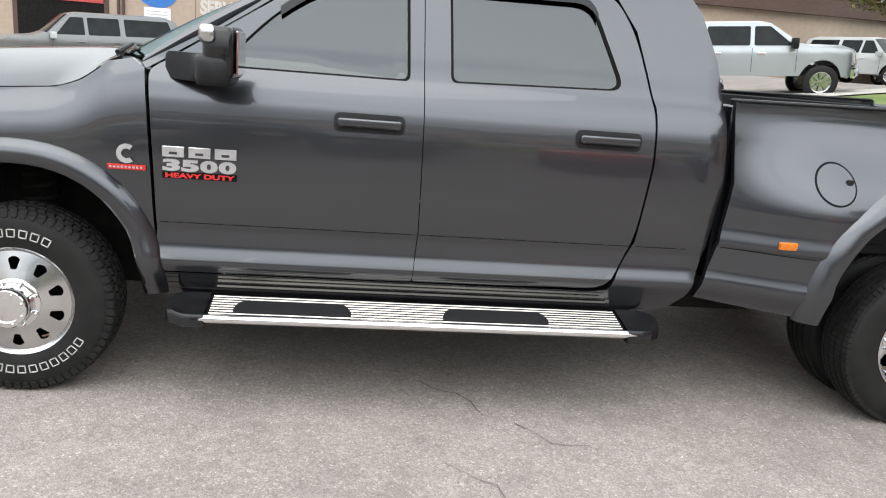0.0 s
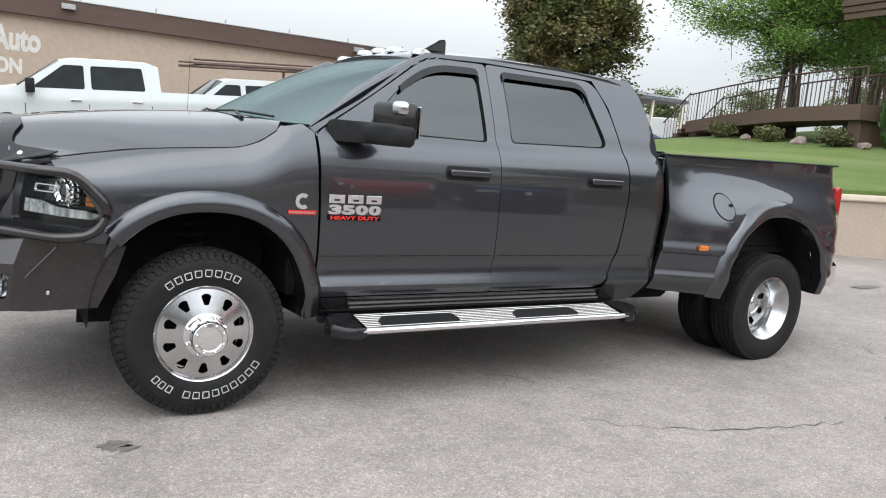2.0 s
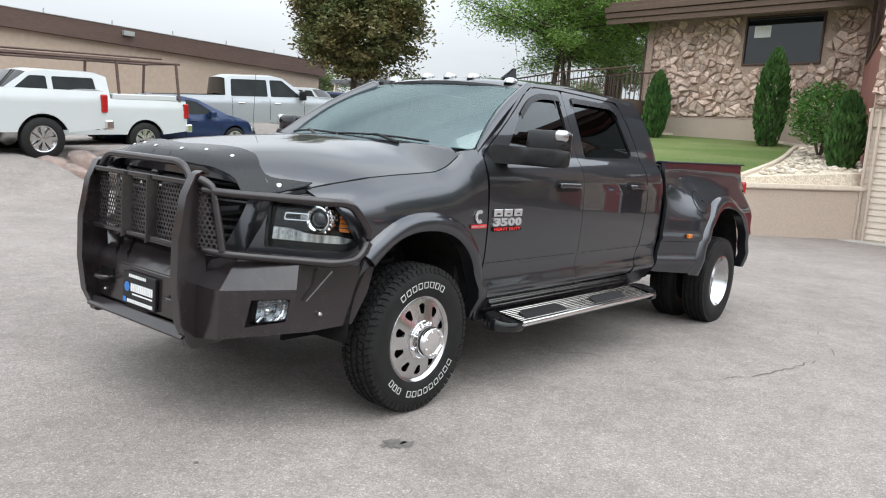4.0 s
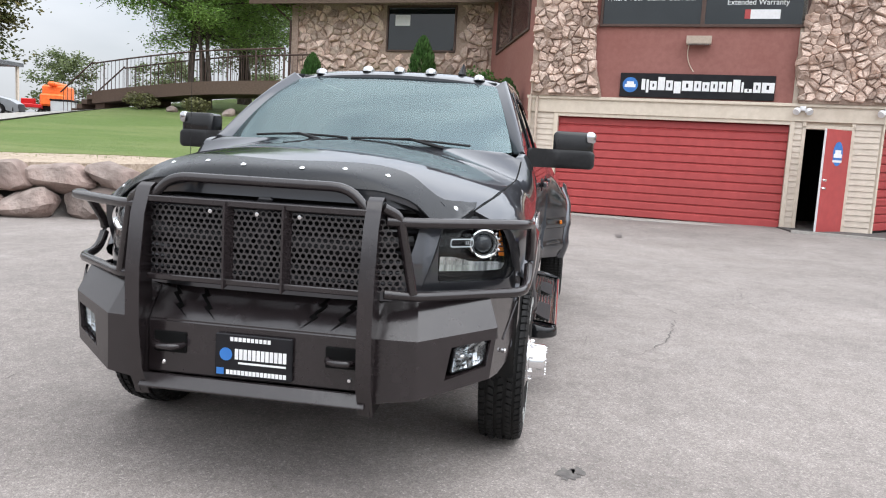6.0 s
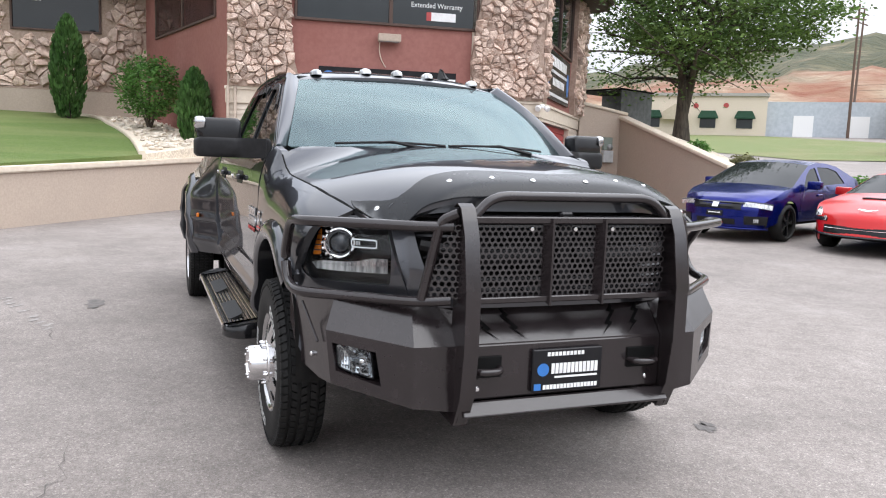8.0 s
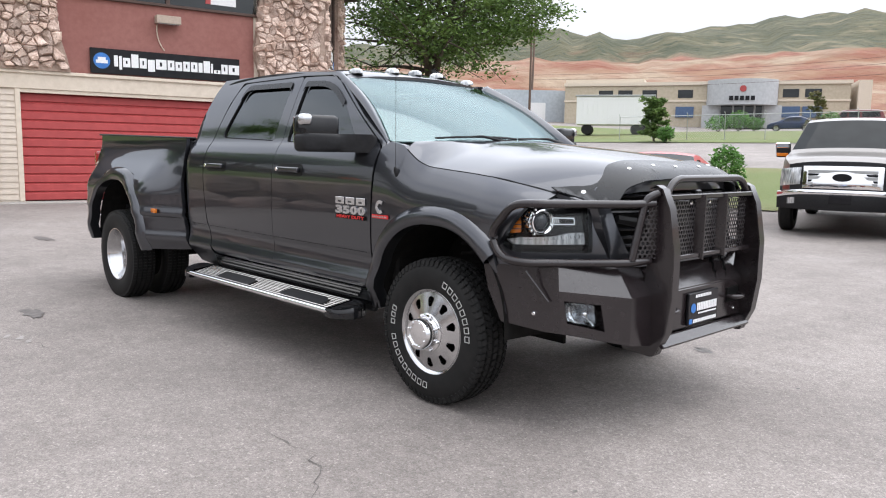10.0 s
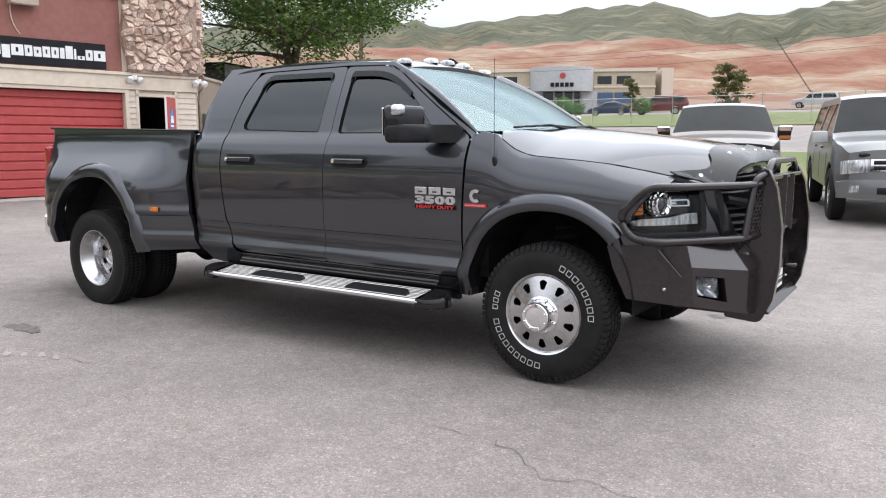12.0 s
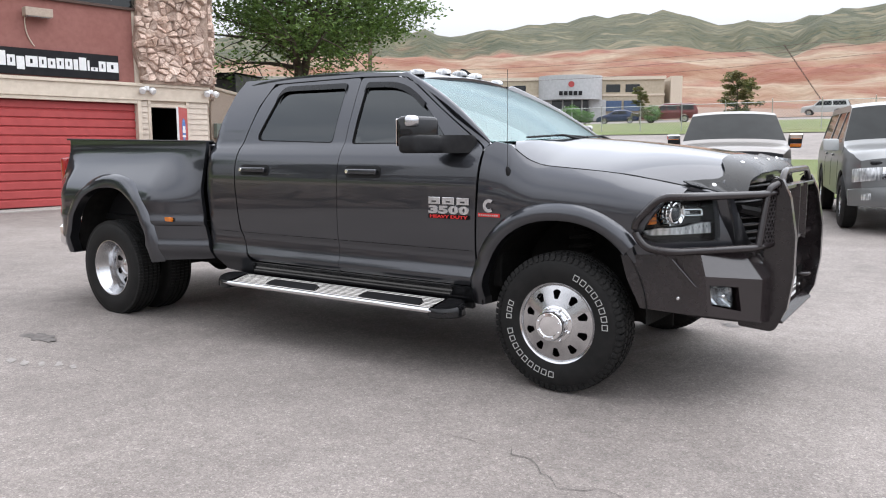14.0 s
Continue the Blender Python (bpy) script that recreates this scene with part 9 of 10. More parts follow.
def vehicle(name, label, category, m, spec, paint, group="parked vehicles"):
    """A car or pickup: front towards -x, its left side at -y, z = 0 on the ground.
    spec: length, half width, wheelbase, front overhang, wheel radius, the outline of the body and of the cabin, windows."""
    L, hw, wb, fo, R = spec["L"], spec["hw"], spec["wb"], spec["fo"], spec["R"]
    car = thing(name, label, category, m, group)
    belt = spec["belt"]

    def wy(x, z):
        nose = 0.22 * max(0.0, 1 - (x + fo) / 0.9)**2 if x < -fo + 0.9 else 0.0
        tail = 0.12 * max(0.0, 1 - (L - fo - x) / 0.6)**2 if x > L - fo - 0.6 else 0.0
        y = hw - 0.05 * max(0.0, 0.55 - z) - (z > belt) * ((z - belt) * spec["tumble"] + 0.0378) - 0.10 * max(0.0, z - (belt - 0.18))**2 / 0.03 * (z <= belt) * 0.35
        return y - nose - tail

    def arch_pts(cx):
        r = R * spec.get("arch", 1.18)
        lo = spec["low"]
        pts = []
        for i in range(15):
            t = math.pi - math.pi * i / 14
            pts.append((cx + r * math.cos(t), max(lo, R + r * math.sin(t))))
        return [p for k, p in enumerate(pts)]

    body = [(-fo + 0.12, spec["low"])] + arch_pts(0) + arch_pts(wb) + [(L - fo - 0.05, spec["low"] + 0.08)] + spec["top"]
    low_loop = [(x, z) for x, z in body]
    for s in (-1, 1):
        panel("body_side", [low_loop] + ([rounded(w, 0.05) for w in spec["wins"]]), side_map(wy, s), paint, car, 0.14, (0, -s * 0.03, 0))
        for w in spec["wins"]:
            panel("side_window", [rounded(w, 0.05)], side_map(wy, s, -0.012), FARGLASS, car, 0.3, (0, -s * 0.004, 0), "dark window")
        for x in spec["seams"]:
            panel("door_seam", [[(x, spec["low"] + 0.1), (x + 0.012, spec["low"] + 0.1), (x + 0.012, belt), (x, belt)]], side_map(wy, s, 0.003), GAP, car, 0.2, (0, -s * 0.004, 0))
        for x in spec["handles"]:
            bm = bmesh.new()
            y = s * (wy(x, belt - 0.14) + 0.012)
            box(bm, x - 0.1, x + 0.1, y - 0.015, y + 0.015, belt - 0.16, belt - 0.12, 0.01)
            part("door_handle", bm, CHROME if spec.get("chrome") else paint, car)
        bm = bmesh.new()
        mx, mz = spec["mirror"]
        box(bm, mx - 0.07, mx + 0.09, s * (wy(mx, mz) + 0.02), s * (wy(mx, mz) + 0.26), mz - 0.02, mz + spec.get("mh", 0.17), 0.03, seg=2)
        part("wing_mirror", bm, spec.get("mirror_mat", paint), car, "", 50)
        if spec.get("flare"):
            for cx in (0, wb):
                bm = bmesh.new()
                rows = []
                for (x, z) in arch_pts(cx):
                    d = Vector((x - cx, z - R)).normalized()
                    rows.append([bm.verts.new((x + d.x * r, s * (wy(x, z) + dy), z + d.y * r)) for r, dy in ((-0.02, -0.05), (-0.02, 0.02), (0.05, 0.025), (0.07, -0.01))])
                for a, b in zip(rows, rows[1:]):
                    for i in range(3):
                        bm.faces.new((a[i], a[i + 1], b[i + 1], b[i]))
                part("wheel_flare", bm, spec["flare"], car, "", 50)
    # the skin across the top: panes where the outline runs over glass
    top = spec["top"]
    seg_n = []
    for a, b in zip(top, top[1:]):
        ln = math.dist(a, b)
        seg_n.append(((b[1] - a[1]) / ln, -(b[0] - a[0]) / ln))
    pt_n = []
    for i in range(len(top)):
        p, q = seg_n[max(0, i - 1)], seg_n[min(i, len(seg_n) - 1)]
        ln = math.hypot(p[0] + q[0], p[1] + q[1]) or 1
        pt_n.append(((p[0] + q[0]) / ln, (p[1] + q[1]) / ln))
    runs = [[k, list(g)] for k, g in itertools.groupby(range(len(top) - 1), key=lambda q: spec["skin"][q])]
    for kind, segs in runs:
        mat = {"p": paint, "g": FARGLASS, "b": PLASTIC, "c": CHROME, "d": DARK}[kind]
        nm = {"p": "body_panel", "g": "window_pane", "b": "black_trim", "c": "bright_trim", "d": "load_bed"}[kind]
        bm = bmesh.new()
        rows = []
        k = 4
        for i in segs:
            a, b = top[i], top[i + 1]
            for j in range(0 if i == segs[0] else 1, k + 1):
                t = j / k
                x, z = a[0] + (b[0] - a[0]) * t, a[1] + (b[1] - a[1]) * t
                nx, nz = pt_n[i][0] * (1 - t) + pt_n[i + 1][0] * t, pt_n[i][1] * (1 - t) + pt_n[i + 1][1] * t
                row = []
                for q in range(17):
                    v = -1 + 2 * q / 16
                    crown = (0.0 if kind == "d" else spec.get("crown", 0.05)) * (1 - abs(v)**2.4)
                    row.append(bm.verts.new((x + nx * crown, v * (wy(x, z) - 0.004), z + nz * crown)))
                rows.append(row)
        for r0, r1 in zip(rows, rows[1:]):
            for q in range(16):
                bm.faces.new((r0[q], r0[q + 1], r1[q + 1], r1[q]))
        bmesh.ops.recalc_face_normals(bm, faces=bm.faces)
        bmesh.ops.solidify(bm, geom=bm.faces[:], thickness=0.012)
        part(nm, bm, mat, car, "", 50)
    # floor and wheels
    boxpart("underbody", (-fo + 0.2, L - fo - 0.15, -hw * 0.86, hw * 0.86, spec["low"] + 0.04, spec["low"] + 0.25), DARK, car, "", 0.02)
    for cx in (0, wb):
        for s in (-1, 1):
            wm_ = frame3((cx, s * (hw - 0.12), R), (-s, 0, 0), (0, 0, 1)) if s > 0 else frame3((cx, s * (hw - 0.12), R), (1, 0, 0), (0, 0, 1))
            bm = bmesh.new()
            rr = spec["rim"]
            w2 = 0.115
            lathe(bm, [(rr, -w2 * 0.8), (rr * 1.05, -w2), (R * 0.9, -w2), (R, -w2 * 0.7), (R, w2 * 0.7), (R * 0.9, w2), (rr * 1.05, w2), (rr, w2 * 0.8)], 32, wm_)
            wheel = part("wheel", bm, RUBBER, car, "black tyre", 50)
            bm = bmesh.new()
            lathe(bm, [(rr, w2 * 0.85), (rr * 0.93, w2 * 0.80), (rr * 0.90, 0.0), (0, -0.01)], 28, wm_)
            part("rim_well", bm, DARK if spec.get("dark_rim") else ALLOY, wheel, "", 50)
            bm = bmesh.new()
            ns_ = spec.get("spokes", 6)
            for k in range(ns_):
                a = 2 * math.pi * k / ns_
                vs = [bm.verts.new(wm_ @ Vector((r * math.cos(a + d), r * math.sin(a + d), zz))) for zz in (w2 * 0.45, w2 * 0.75) for r, d in ((rr * 0.15, -0.5), (rr * 0.95, -0.17), (rr * 0.95, 0.17), (rr * 0.15, 0.5))]
                for f in ((4, 5, 6, 7), (0, 1, 5, 4), (1, 2, 6, 5), (2, 3, 7, 6), (3, 0, 4, 7)):
                    bm.faces.new([vs[i] for i in f])
            lathe(bm, [(rr * 0.24, w2 * 0.5), (rr * 0.22, w2 * 0.82), (0, w2 * 0.86)], 16, wm_)
            part("spokes", bm, BLACK if spec.get("dark_rim") else ALLOY, wheel, "", 30)
    return car, wy


def front_face(car, spec, boxes):
    """Lamps, grille and bumper pieces fitted to the nose: (name, material, y0, y1, z0, z1, depth, label), mirrored when y0 > 0."""
    top = spec["top"]

    def nose_x_at(y, z):
        x = -spec["fo"]
        for a, b in zip(top, top[1:]):
            if a[0] < 0.3 and b[1] <= z <= a[1]:
                x = a[0] + (b[0] - a[0]) * (a[1] - z) / max(1e-6, a[1] - b[1])
        return x - spec.get("crown", 0.05) * (1 - min(1.0, abs(y) / spec["hw"])**2.4)
    for nm, mat, y0, y1, z0, z1, d, lab in boxes:
        for s in ((-1, 1) if y0 > 0 else (1,)):
            lo, hi = min(y0 * s, y1 * s), max(y0 * s, y1 * s)
            n = max(3, int((hi - lo) / 0.08))
            k = max(2, int((z1 - z0) / 0.05))
            bm = bmesh.new()
            out, inn = [], []
            for i in range(n + 1):
                y = lo + (hi - lo) * i / n
                out.append([])
                inn.append([])
                for j in range(k + 1):
                    z = z0 + (z1 - z0) * j / k
                    edge = 0.012 if i in (0, n) or j in (0, k) else 0.0
                    x = nose_x_at(y, z)
                    out[-1].append(bm.verts.new((x - max(d, 0.012) + edge, y, z)))
                    inn[-1].append(bm.verts.new((x + 0.06, y, z)))
            for i in range(n):
                for j in range(k):
                    bm.faces.new((out[i][j], out[i + 1][j], out[i + 1][j + 1], out[i][j + 1]))
            for i in range(n):
                bm.faces.new((out[i][0], out[i + 1][0], inn[i + 1][0], inn[i][0]))
                bm.faces.new((out[i][k], out[i + 1][k], inn[i + 1][k], inn[i][k]))
            for j in range(k):
                bm.faces.new((out[0][j], out[0][j + 1], inn[0][j + 1], inn[0][j]))
                bm.faces.new((out[n][j], out[n][j + 1], inn[n][j + 1], inn[n][j]))
            part(nm, bm, mat, car, lab, 40)


def soften(car, spec, front=0.30, rear=0.16, barrel=0.05):
    """Sweeps the corners of nose and tail back and rounds the flanks, over all body parts alike."""
    hw, xf, xr = spec["hw"], -spec["fo"] + 0.85, spec["L"] - spec["fo"] - 0.6
    for ob in car.children_recursive:
        if ob.type != "MESH" or ob.name.split(".")[0] in ("wheel", "rim_well", "spokes"):
            continue
        for v in ob.data.vertices:
            u = min(1.1, abs(v.co.y) / hw)
            if v.co.x < xf:
                k = (xf - v.co.x) / 0.85
                v.co.z -= 0.07 * u**4 * k * (v.co.z > 0.5)
                v.co.x += front * u**2.6 * k * k
            if v.co.x > xr:
                v.co.x -= rear * u**3 * ((v.co.x - xr) / 0.6)**2
            if v.co.z < spec["belt"]:
                v.co.y -= math.copysign(barrel * ((v.co.z - spec["belt"] * 0.66) / spec["belt"])**2 * 4 * u**3, v.co.y)


PICKUP = dict(L=6.2, hw=1.0, wb=4.0, fo=0.95, R=0.42, low=0.55, belt=1.32, tumble=0.30, rim=0.26, mirror=(0.75, 1.32), mh=0.26, mirror_mat=PLASTIC, spokes=8,
              top=[(5.22, 0.80), (5.22, 1.38), (3.15, 1.40), (3.12, 1.90), (2.9, 1.97), (1.55, 1.98), (1.30, 1.93), (0.55, 1.42), (0.35, 1.38), (-0.60, 1.34), (-0.88, 1.26), (-0.95, 0.75)],
              skin="pdgppp" + "gpppb",
              wins=[[(0.78, 1.40), (1.72, 1.40), (1.72, 1.86), (1.36, 1.86)], [(1.84, 1.40), (2.85, 1.40), (2.80, 1.86), (1.84, 1.86)]],
              seams=(0.66, 1.78, 2.95), handles=(1.55, 2.68), chrome=True)


def on_land(x, y, turn, dz=0.0):
    """Standing on the land, tilted with it; turn: degrees by which the nose turns from -x."""
    e = 1.5
    n_ = Vector((land(x - e, y) - land(x + e, y), land(x, y - e) - land(x, y + e), 2 * e)).normalized()
    h = Vector((math.cos(radians(turn)), math.sin(radians(turn)), 0))
    h = (h - n_ * h.dot(n_)).normalized()
    return frame3((x, y, land(x, y) + dz), h, n_.cross(h))


def centred(spec):
    return Matrix.Translation((-spec["wb"] / 2, 0, 0))


def park(name, label, category, x, y, turn, spec, paint, dz=0.0):
    return vehicle(name, label, category, on_land(x, y, turn, dz) @ centred(spec), spec, paint)


TALLPICK = dict(PICKUP, R=0.44, arch=1.30, low=0.60, dark_rim=False, rim=0.27, wins=[[(0.74, 1.38), (1.74, 1.38), (1.74, 1.88), (1.34, 1.88)], [(1.84, 1.38), (2.98, 1.38), (2.94, 1.88), (1.84, 1.88)]])
# silver pickup at the upper lot, nose to the right of the lawn
c, f = park("silver_pickup", "silver four-door pickup parked on the upper lot", "pickup truck", 12.05, 16.70, 163, TALLPICK, SILVER, -0.08)
front_face(c, TALLPICK, [("headlamp", LAMPWHITE, 0.62, 0.95, 0.92, 1.26, 0.03, "tall clear headlamp"), ("lamp_frame", BLACK, 0.56, 0.97, 0.90, 0.945, 0.04, ""), ("grille", CHROME, -0.56, 0.56, 0.88, 1.28, 0.04, "chrome grille"), ("grille_slot", BLACK, -0.48, 0.48, 0.94, 1.04, 0.05, ""), ("grille_slot", BLACK, -0.48, 0.48, 1.12, 1.22, 0.05, ""), ("bumper", CHROME, -0.98, 0.98, 0.62, 0.84, 0.12, "chrome bumper"), ("fog_lamp", LAMPWHITE, 0.62, 0.76, 0.66, 0.76, 0.14, "")])
LPICK = dict(PICKUP, L=6.63, wb=4.35, top=[(x + 0.43, z) if x > 4 else (x, z) for x, z in PICKUP["top"]])
soften(c, TALLPICK, 0.22, 0.06, 0.03)
# white pickups with their tails towards the lawn
c, f = park("white_pickup", "white crew cab pickup parked beside the lawn", "pickup truck", 1.55, 13.15, -2, LPICK, CARWHITE, -0.12)
front_face(c, LPICK, [("headlamp", LAMPWHITE, 0.55, 0.92, 0.98, 1.28, 0.03, ""), ("grille", CHROME, -0.54, 0.54, 0.92, 1.28, 0.04, ""), ("bumper", CHROME, -0.96, 0.96, 0.58, 0.82, 0.10, "")])
for s in (-1, 1):
    boxpart("tail_lamp", (5.53, 5.67, s * 0.86 - 0.10, s * 0.86 + 0.10, 0.95, 1.32), REDLENS, c, "red tail lamp", 0.02)
boxpart("rear_bumper", (5.61, 5.79, -0.95, 0.95, 0.60, 0.80), CHROME, c, "", 0.03)
c, f = park("work_pickup", "white work pickup with a dark ladder rack", "pickup truck", 5.15, 15.4, 0, PICKUP, CARWHITE, -0.30)
for s in (-1, 1):
    boxpart("tail_lamp", (5.10, 5.24, s * 0.86 - 0.10, s * 0.86 + 0.10, 0.95, 1.32), REDLENS, c, "red tail lamp", 0.02)
    for x in (3.4, 5.0):
        bm = bmesh.new()
        tube(bm, [(x, s * 0.90, 1.36), (x, s * 0.78, 2.30)], 0.035, 6)
        part("rack_post", bm, BROWN, c, "", 60)
    bm = bmesh.new()
    tube(bm, [(0.6, s * 0.78, 2.32), (5.1, s * 0.78, 2.32)], 0.035, 6)
    tube(bm, [(0.6, s * 0.78, 2.42), (4.6, s * 0.78, 2.42)], 0.025, 6)
    part("rack_rail", bm, BROWN, c, "dark ladder rack rail", 60)
for x in (0.8, 2.2, 3.4, 5.0):
    bm = bmesh.new()
    tube(bm, [(x, -0.78, 2.32), (x, 0.78, 2.32)], 0.03, 6)
    part("rack_bar", bm, BROWN, c, "", 60)
boxpart("tool_chest", (3.2, 4.9, -0.95, 0.95, 1.38, 1.52), CARWHITE, c, "white tool chest", 0.02)
boxpart("rear_bumper", (5.18, 5.36, -0.95, 0.95, 0.60, 0.80), CHROME, c, "", 0.03)

SEDAN = dict(L=4.55, hw=0.89, wb=2.70, fo=0.88, R=0.32, low=0.24, belt=0.94, tumble=0.42, rim=0.22, mirror=(0.72, 0.93), mh=0.13, spokes=5,
             top=[(3.62, 0.55), (3.66, 0.98), (3.20, 1.06), (2.30, 1.42), (1.45, 1.44), (1.00, 1.36), (0.20, 0.97), (-0.55, 0.80), (-0.84, 0.62), (-0.88, 0.30)],
             skin="ppgpp" + "gppb",
             wins=[[(0.55, 0.98), (1.38, 0.98), (1.38, 1.36), (1.06, 1.31)], [(1.46, 0.98), (2.40, 0.99), (2.24, 1.34), (1.46, 1.37)]],
             seams=(0.40, 1.42, 2.40), handles=(1.22, 2.22))
c, f = park("navy_sedan", "dark blue sedan parked between the pickups", "car", 8.85, 15.85, 171, SEDAN, NAVY, -0.22)
front_face(c, SEDAN, [("headlamp", LAMPWHITE, 0.45, 0.80, 0.58, 0.70, 0.02, "clear headlamp"), ("grille", BLACK, -0.40, 0.40, 0.36, 0.52, 0.03, ""), ("fog_lamp", CHROME, 0.55, 0.75, 0.34, 0.42, 0.03, "")])
soften(c, SEDAN, 0.42)
HATCH = dict(SEDAN, L=4.52, hw=0.90, wb=2.70, fo=0.92, R=0.33, dark_rim=True, spokes=5, rim=0.255, low=0.22, belt=0.93, crown=0.045,
             top=[(3.58, 0.50), (3.60, 0.90), (3.46, 1.02), (3.05, 1.10), (2.35, 1.32), (1.90, 1.375), (1.45, 1.38), (1.10, 1.335), (0.70, 1.18), (0.12, 0.94), (-0.25, 0.88), (-0.62, 0.79), (-0.82, 0.71), (-0.90, 0.60), (-0.92, 0.40), (-0.86, 0.22)], skin="ppgg" + "ppp" + "gg" + "pppppp",
             wins=[[(0.62, 0.955), (1.36, 0.965), (1.36, 1.295), (1.10, 1.265), (0.86, 1.15)], [(1.44, 0.965), (2.52, 0.99), (2.30, 1.225), (1.95, 1.29), (1.44, 1.305)]],
             seams=(0.42, 1.40, 2.35), handles=(1.22, 2.20))
c, f = park("cobalt_hatchback", "bright blue hatchback parked by the wing wall", "car", 8.00, -9.92, -69, HATCH, COBALT)
front_face(c, HATCH, [("headlamp", LAMPWHITE, 0.46, 0.86, 0.625, 0.70, 0.012, "slim clear headlamp"), ("lamp_brow", BLACK, 0.50, 0.86, 0.70, 0.715, 0.014, "black lamp brow"), ("grille", BLACK, -0.44, 0.44, 0.565, 0.665, 0.016, "black grille with a bright badge"), ("grille_bar", GLOSSBLACK, -0.48, 0.48, 0.668, 0.695, 0.03, ""), ("air_intake", BLACK, -0.36, 0.36, 0.30, 0.40, 0.012, ""),
                      ("fog_surround", BLACK, 0.50, 0.82, 0.31, 0.455, 0.010, "black fog lamp surround"), ("fog_lamp", LAMPWHITE, 0.64, 0.71, 0.345, 0.41, 0.026, ""), ("badge", CHROME, -0.055, 0.055, 0.595, 0.68, 0.035, "chrome badge"), ("dealer_plate", BLACK, -0.15, 0.15, 0.44, 0.535, 0.025, "black dealer plate"), ("print_bar", WHITE, -0.11, 0.11, 0.48, 0.505, 0.030, ""), ("lip", COBALT, -0.84, 0.84, 0.225, 0.25, 0.04, "")])
soften(c, HATCH, 0.34)
SPORT = dict(L=4.5, hw=0.94, wb=2.71, fo=0.98, R=0.335, low=0.18, belt=0.84, tumble=0.55, rim=0.25, mirror=(0.95, 0.86), mh=0.12, spokes=5, dark_rim=True,
             top=[(3.48, 0.50), (3.50, 0.92), (3.0, 0.98), (2.2, 1.20), (1.75, 1.23), (1.40, 1.20), (0.62, 0.88), (-0.35, 0.76), (-0.85, 0.58), (-0.98, 0.28)], skin="ppgpp" + "gppp",
             wins=[[(0.95, 0.90), (1.95, 0.90), (1.95, 1.12), (1.55, 1.13)]], seams=(0.80, 2.05), handles=(1.85,))
c, f = park("scarlet_sports_car", "low scarlet sports car with black air intake", "sports car", 5.78, -10.86, -70, SPORT, SCARLET)
front_face(c, SPORT, [("headlamp", BLACK, 0.56, 0.86, 0.50, 0.72, 0.012, "slanted dark headlamp"), ("lamp_strip", LAMPWHITE, 0.58, 0.64, 0.52, 0.66, 0.02, ""), ("lamp_strip", LAMPWHITE, 0.70, 0.84, 0.60, 0.715, 0.02, ""), ("air_intake", BLACK, -0.60, 0.60, 0.33, 0.45, 0.012, "wide black air intake"), ("intake_lip", CHROME, -0.58, 0.58, 0.40, 0.414, 0.022, "bright lip"), ("splitter", BLACK, -0.88, 0.88, 0.285, 0.315, 0.05, "black splitter")])
boxpart("bonnet_vent", (-0.05, 0.20, -0.34, 0.34, 0.845, 0.868), BLACK, c, "black bonnet vent", 0.004)
bm = bmesh.new()
for s in (-1, 1):
    vs = [bm.verts.new(p) for p in ((-0.74, 0, 0.690), (-0.72, s * 0.14, 0.712), (-0.68, s * 0.14, 0.724), (-0.69, 0, 0.708))]
    bm.faces.new(vs)
bmesh.ops.solidify(bm, geom=bm.faces[:], thickness=0.03)
part("nose_badge", bm, CHROME, c, "bright winged badge", 0)

soften(c, SPORT, 0.5)

# champagne pickup and pewter utility wagon facing the lot
F150 = dict(PICKUP, L=5.9, wb=3.68, fo=0.92, R=0.42, low=0.50, flare=PLASTIC, mirror=(0.62, 1.28), mh=0.24,
            top=[(4.95, 0.80), (4.95, 1.36), (3.0, 1.38), (2.95, 1.86), (2.75, 1.93), (1.35, 1.94), (1.10, 1.89), (0.42, 1.40), (0.20, 1.33), (-0.62, 1.26), (-0.84, 1.20), (-0.92, 0.72)])
c, f = park("champagne_pickup", "champagne four-door pickup with chrome bar grille", "pickup truck", 2.25, -12.0, -75, F150, CHAMPAGNE)
front_face(c, F150, [("grille_frame", CHROME, -0.58, 0.58, 0.80, 1.16, 0.05, "chrome grille frame"), ("headlamp", LAMPWHITE, 0.62, 0.94, 0.86, 1.14, 0.01, "tall clear headlamp"), ("bumper", CHROME, -0.98, 0.98, 0.70, 0.78, 0.10, "chrome bumper top"),
                         ("lower_bumper", PLASTIC, -0.98, 0.98, 0.45, 0.70, 0.12, "dark lower bumper"), ("dealer_plate", BLACK, -0.16, 0.16, 0.56, 0.70, 0.14, "black dealer plate"), ("fog_lamp", LAMPWHITE, 0.68, 0.80, 0.56, 0.66, 0.14, "round fog lamp")])
for k in range(3):
    boxpart("grille_bar", (-1.00, -0.95, -0.50, 0.50, 0.85 + k * 0.10, 0.90 + k * 0.10), GREYMETAL, c, "", 0.005)
    boxpart("grille_slot", (-0.99, -0.96, -0.50, 0.50, 0.905 + k * 0.10, 0.94 + k * 0.10), BLACK, c, "", 0.003) if k < 2 else None
bm = bmesh.new()
lathe(bm, [(0, 0.02), (0.13, 0.015), (0.14, 0)], 24, frame3((-1.0, 0, 0.98), (0, -1, 0), (0, 0, 1)) @ Matrix.Diagonal((1, 0.45, 1, 1)))
part("grille_badge", bm, BLACK, c, "dark oval badge", 50)
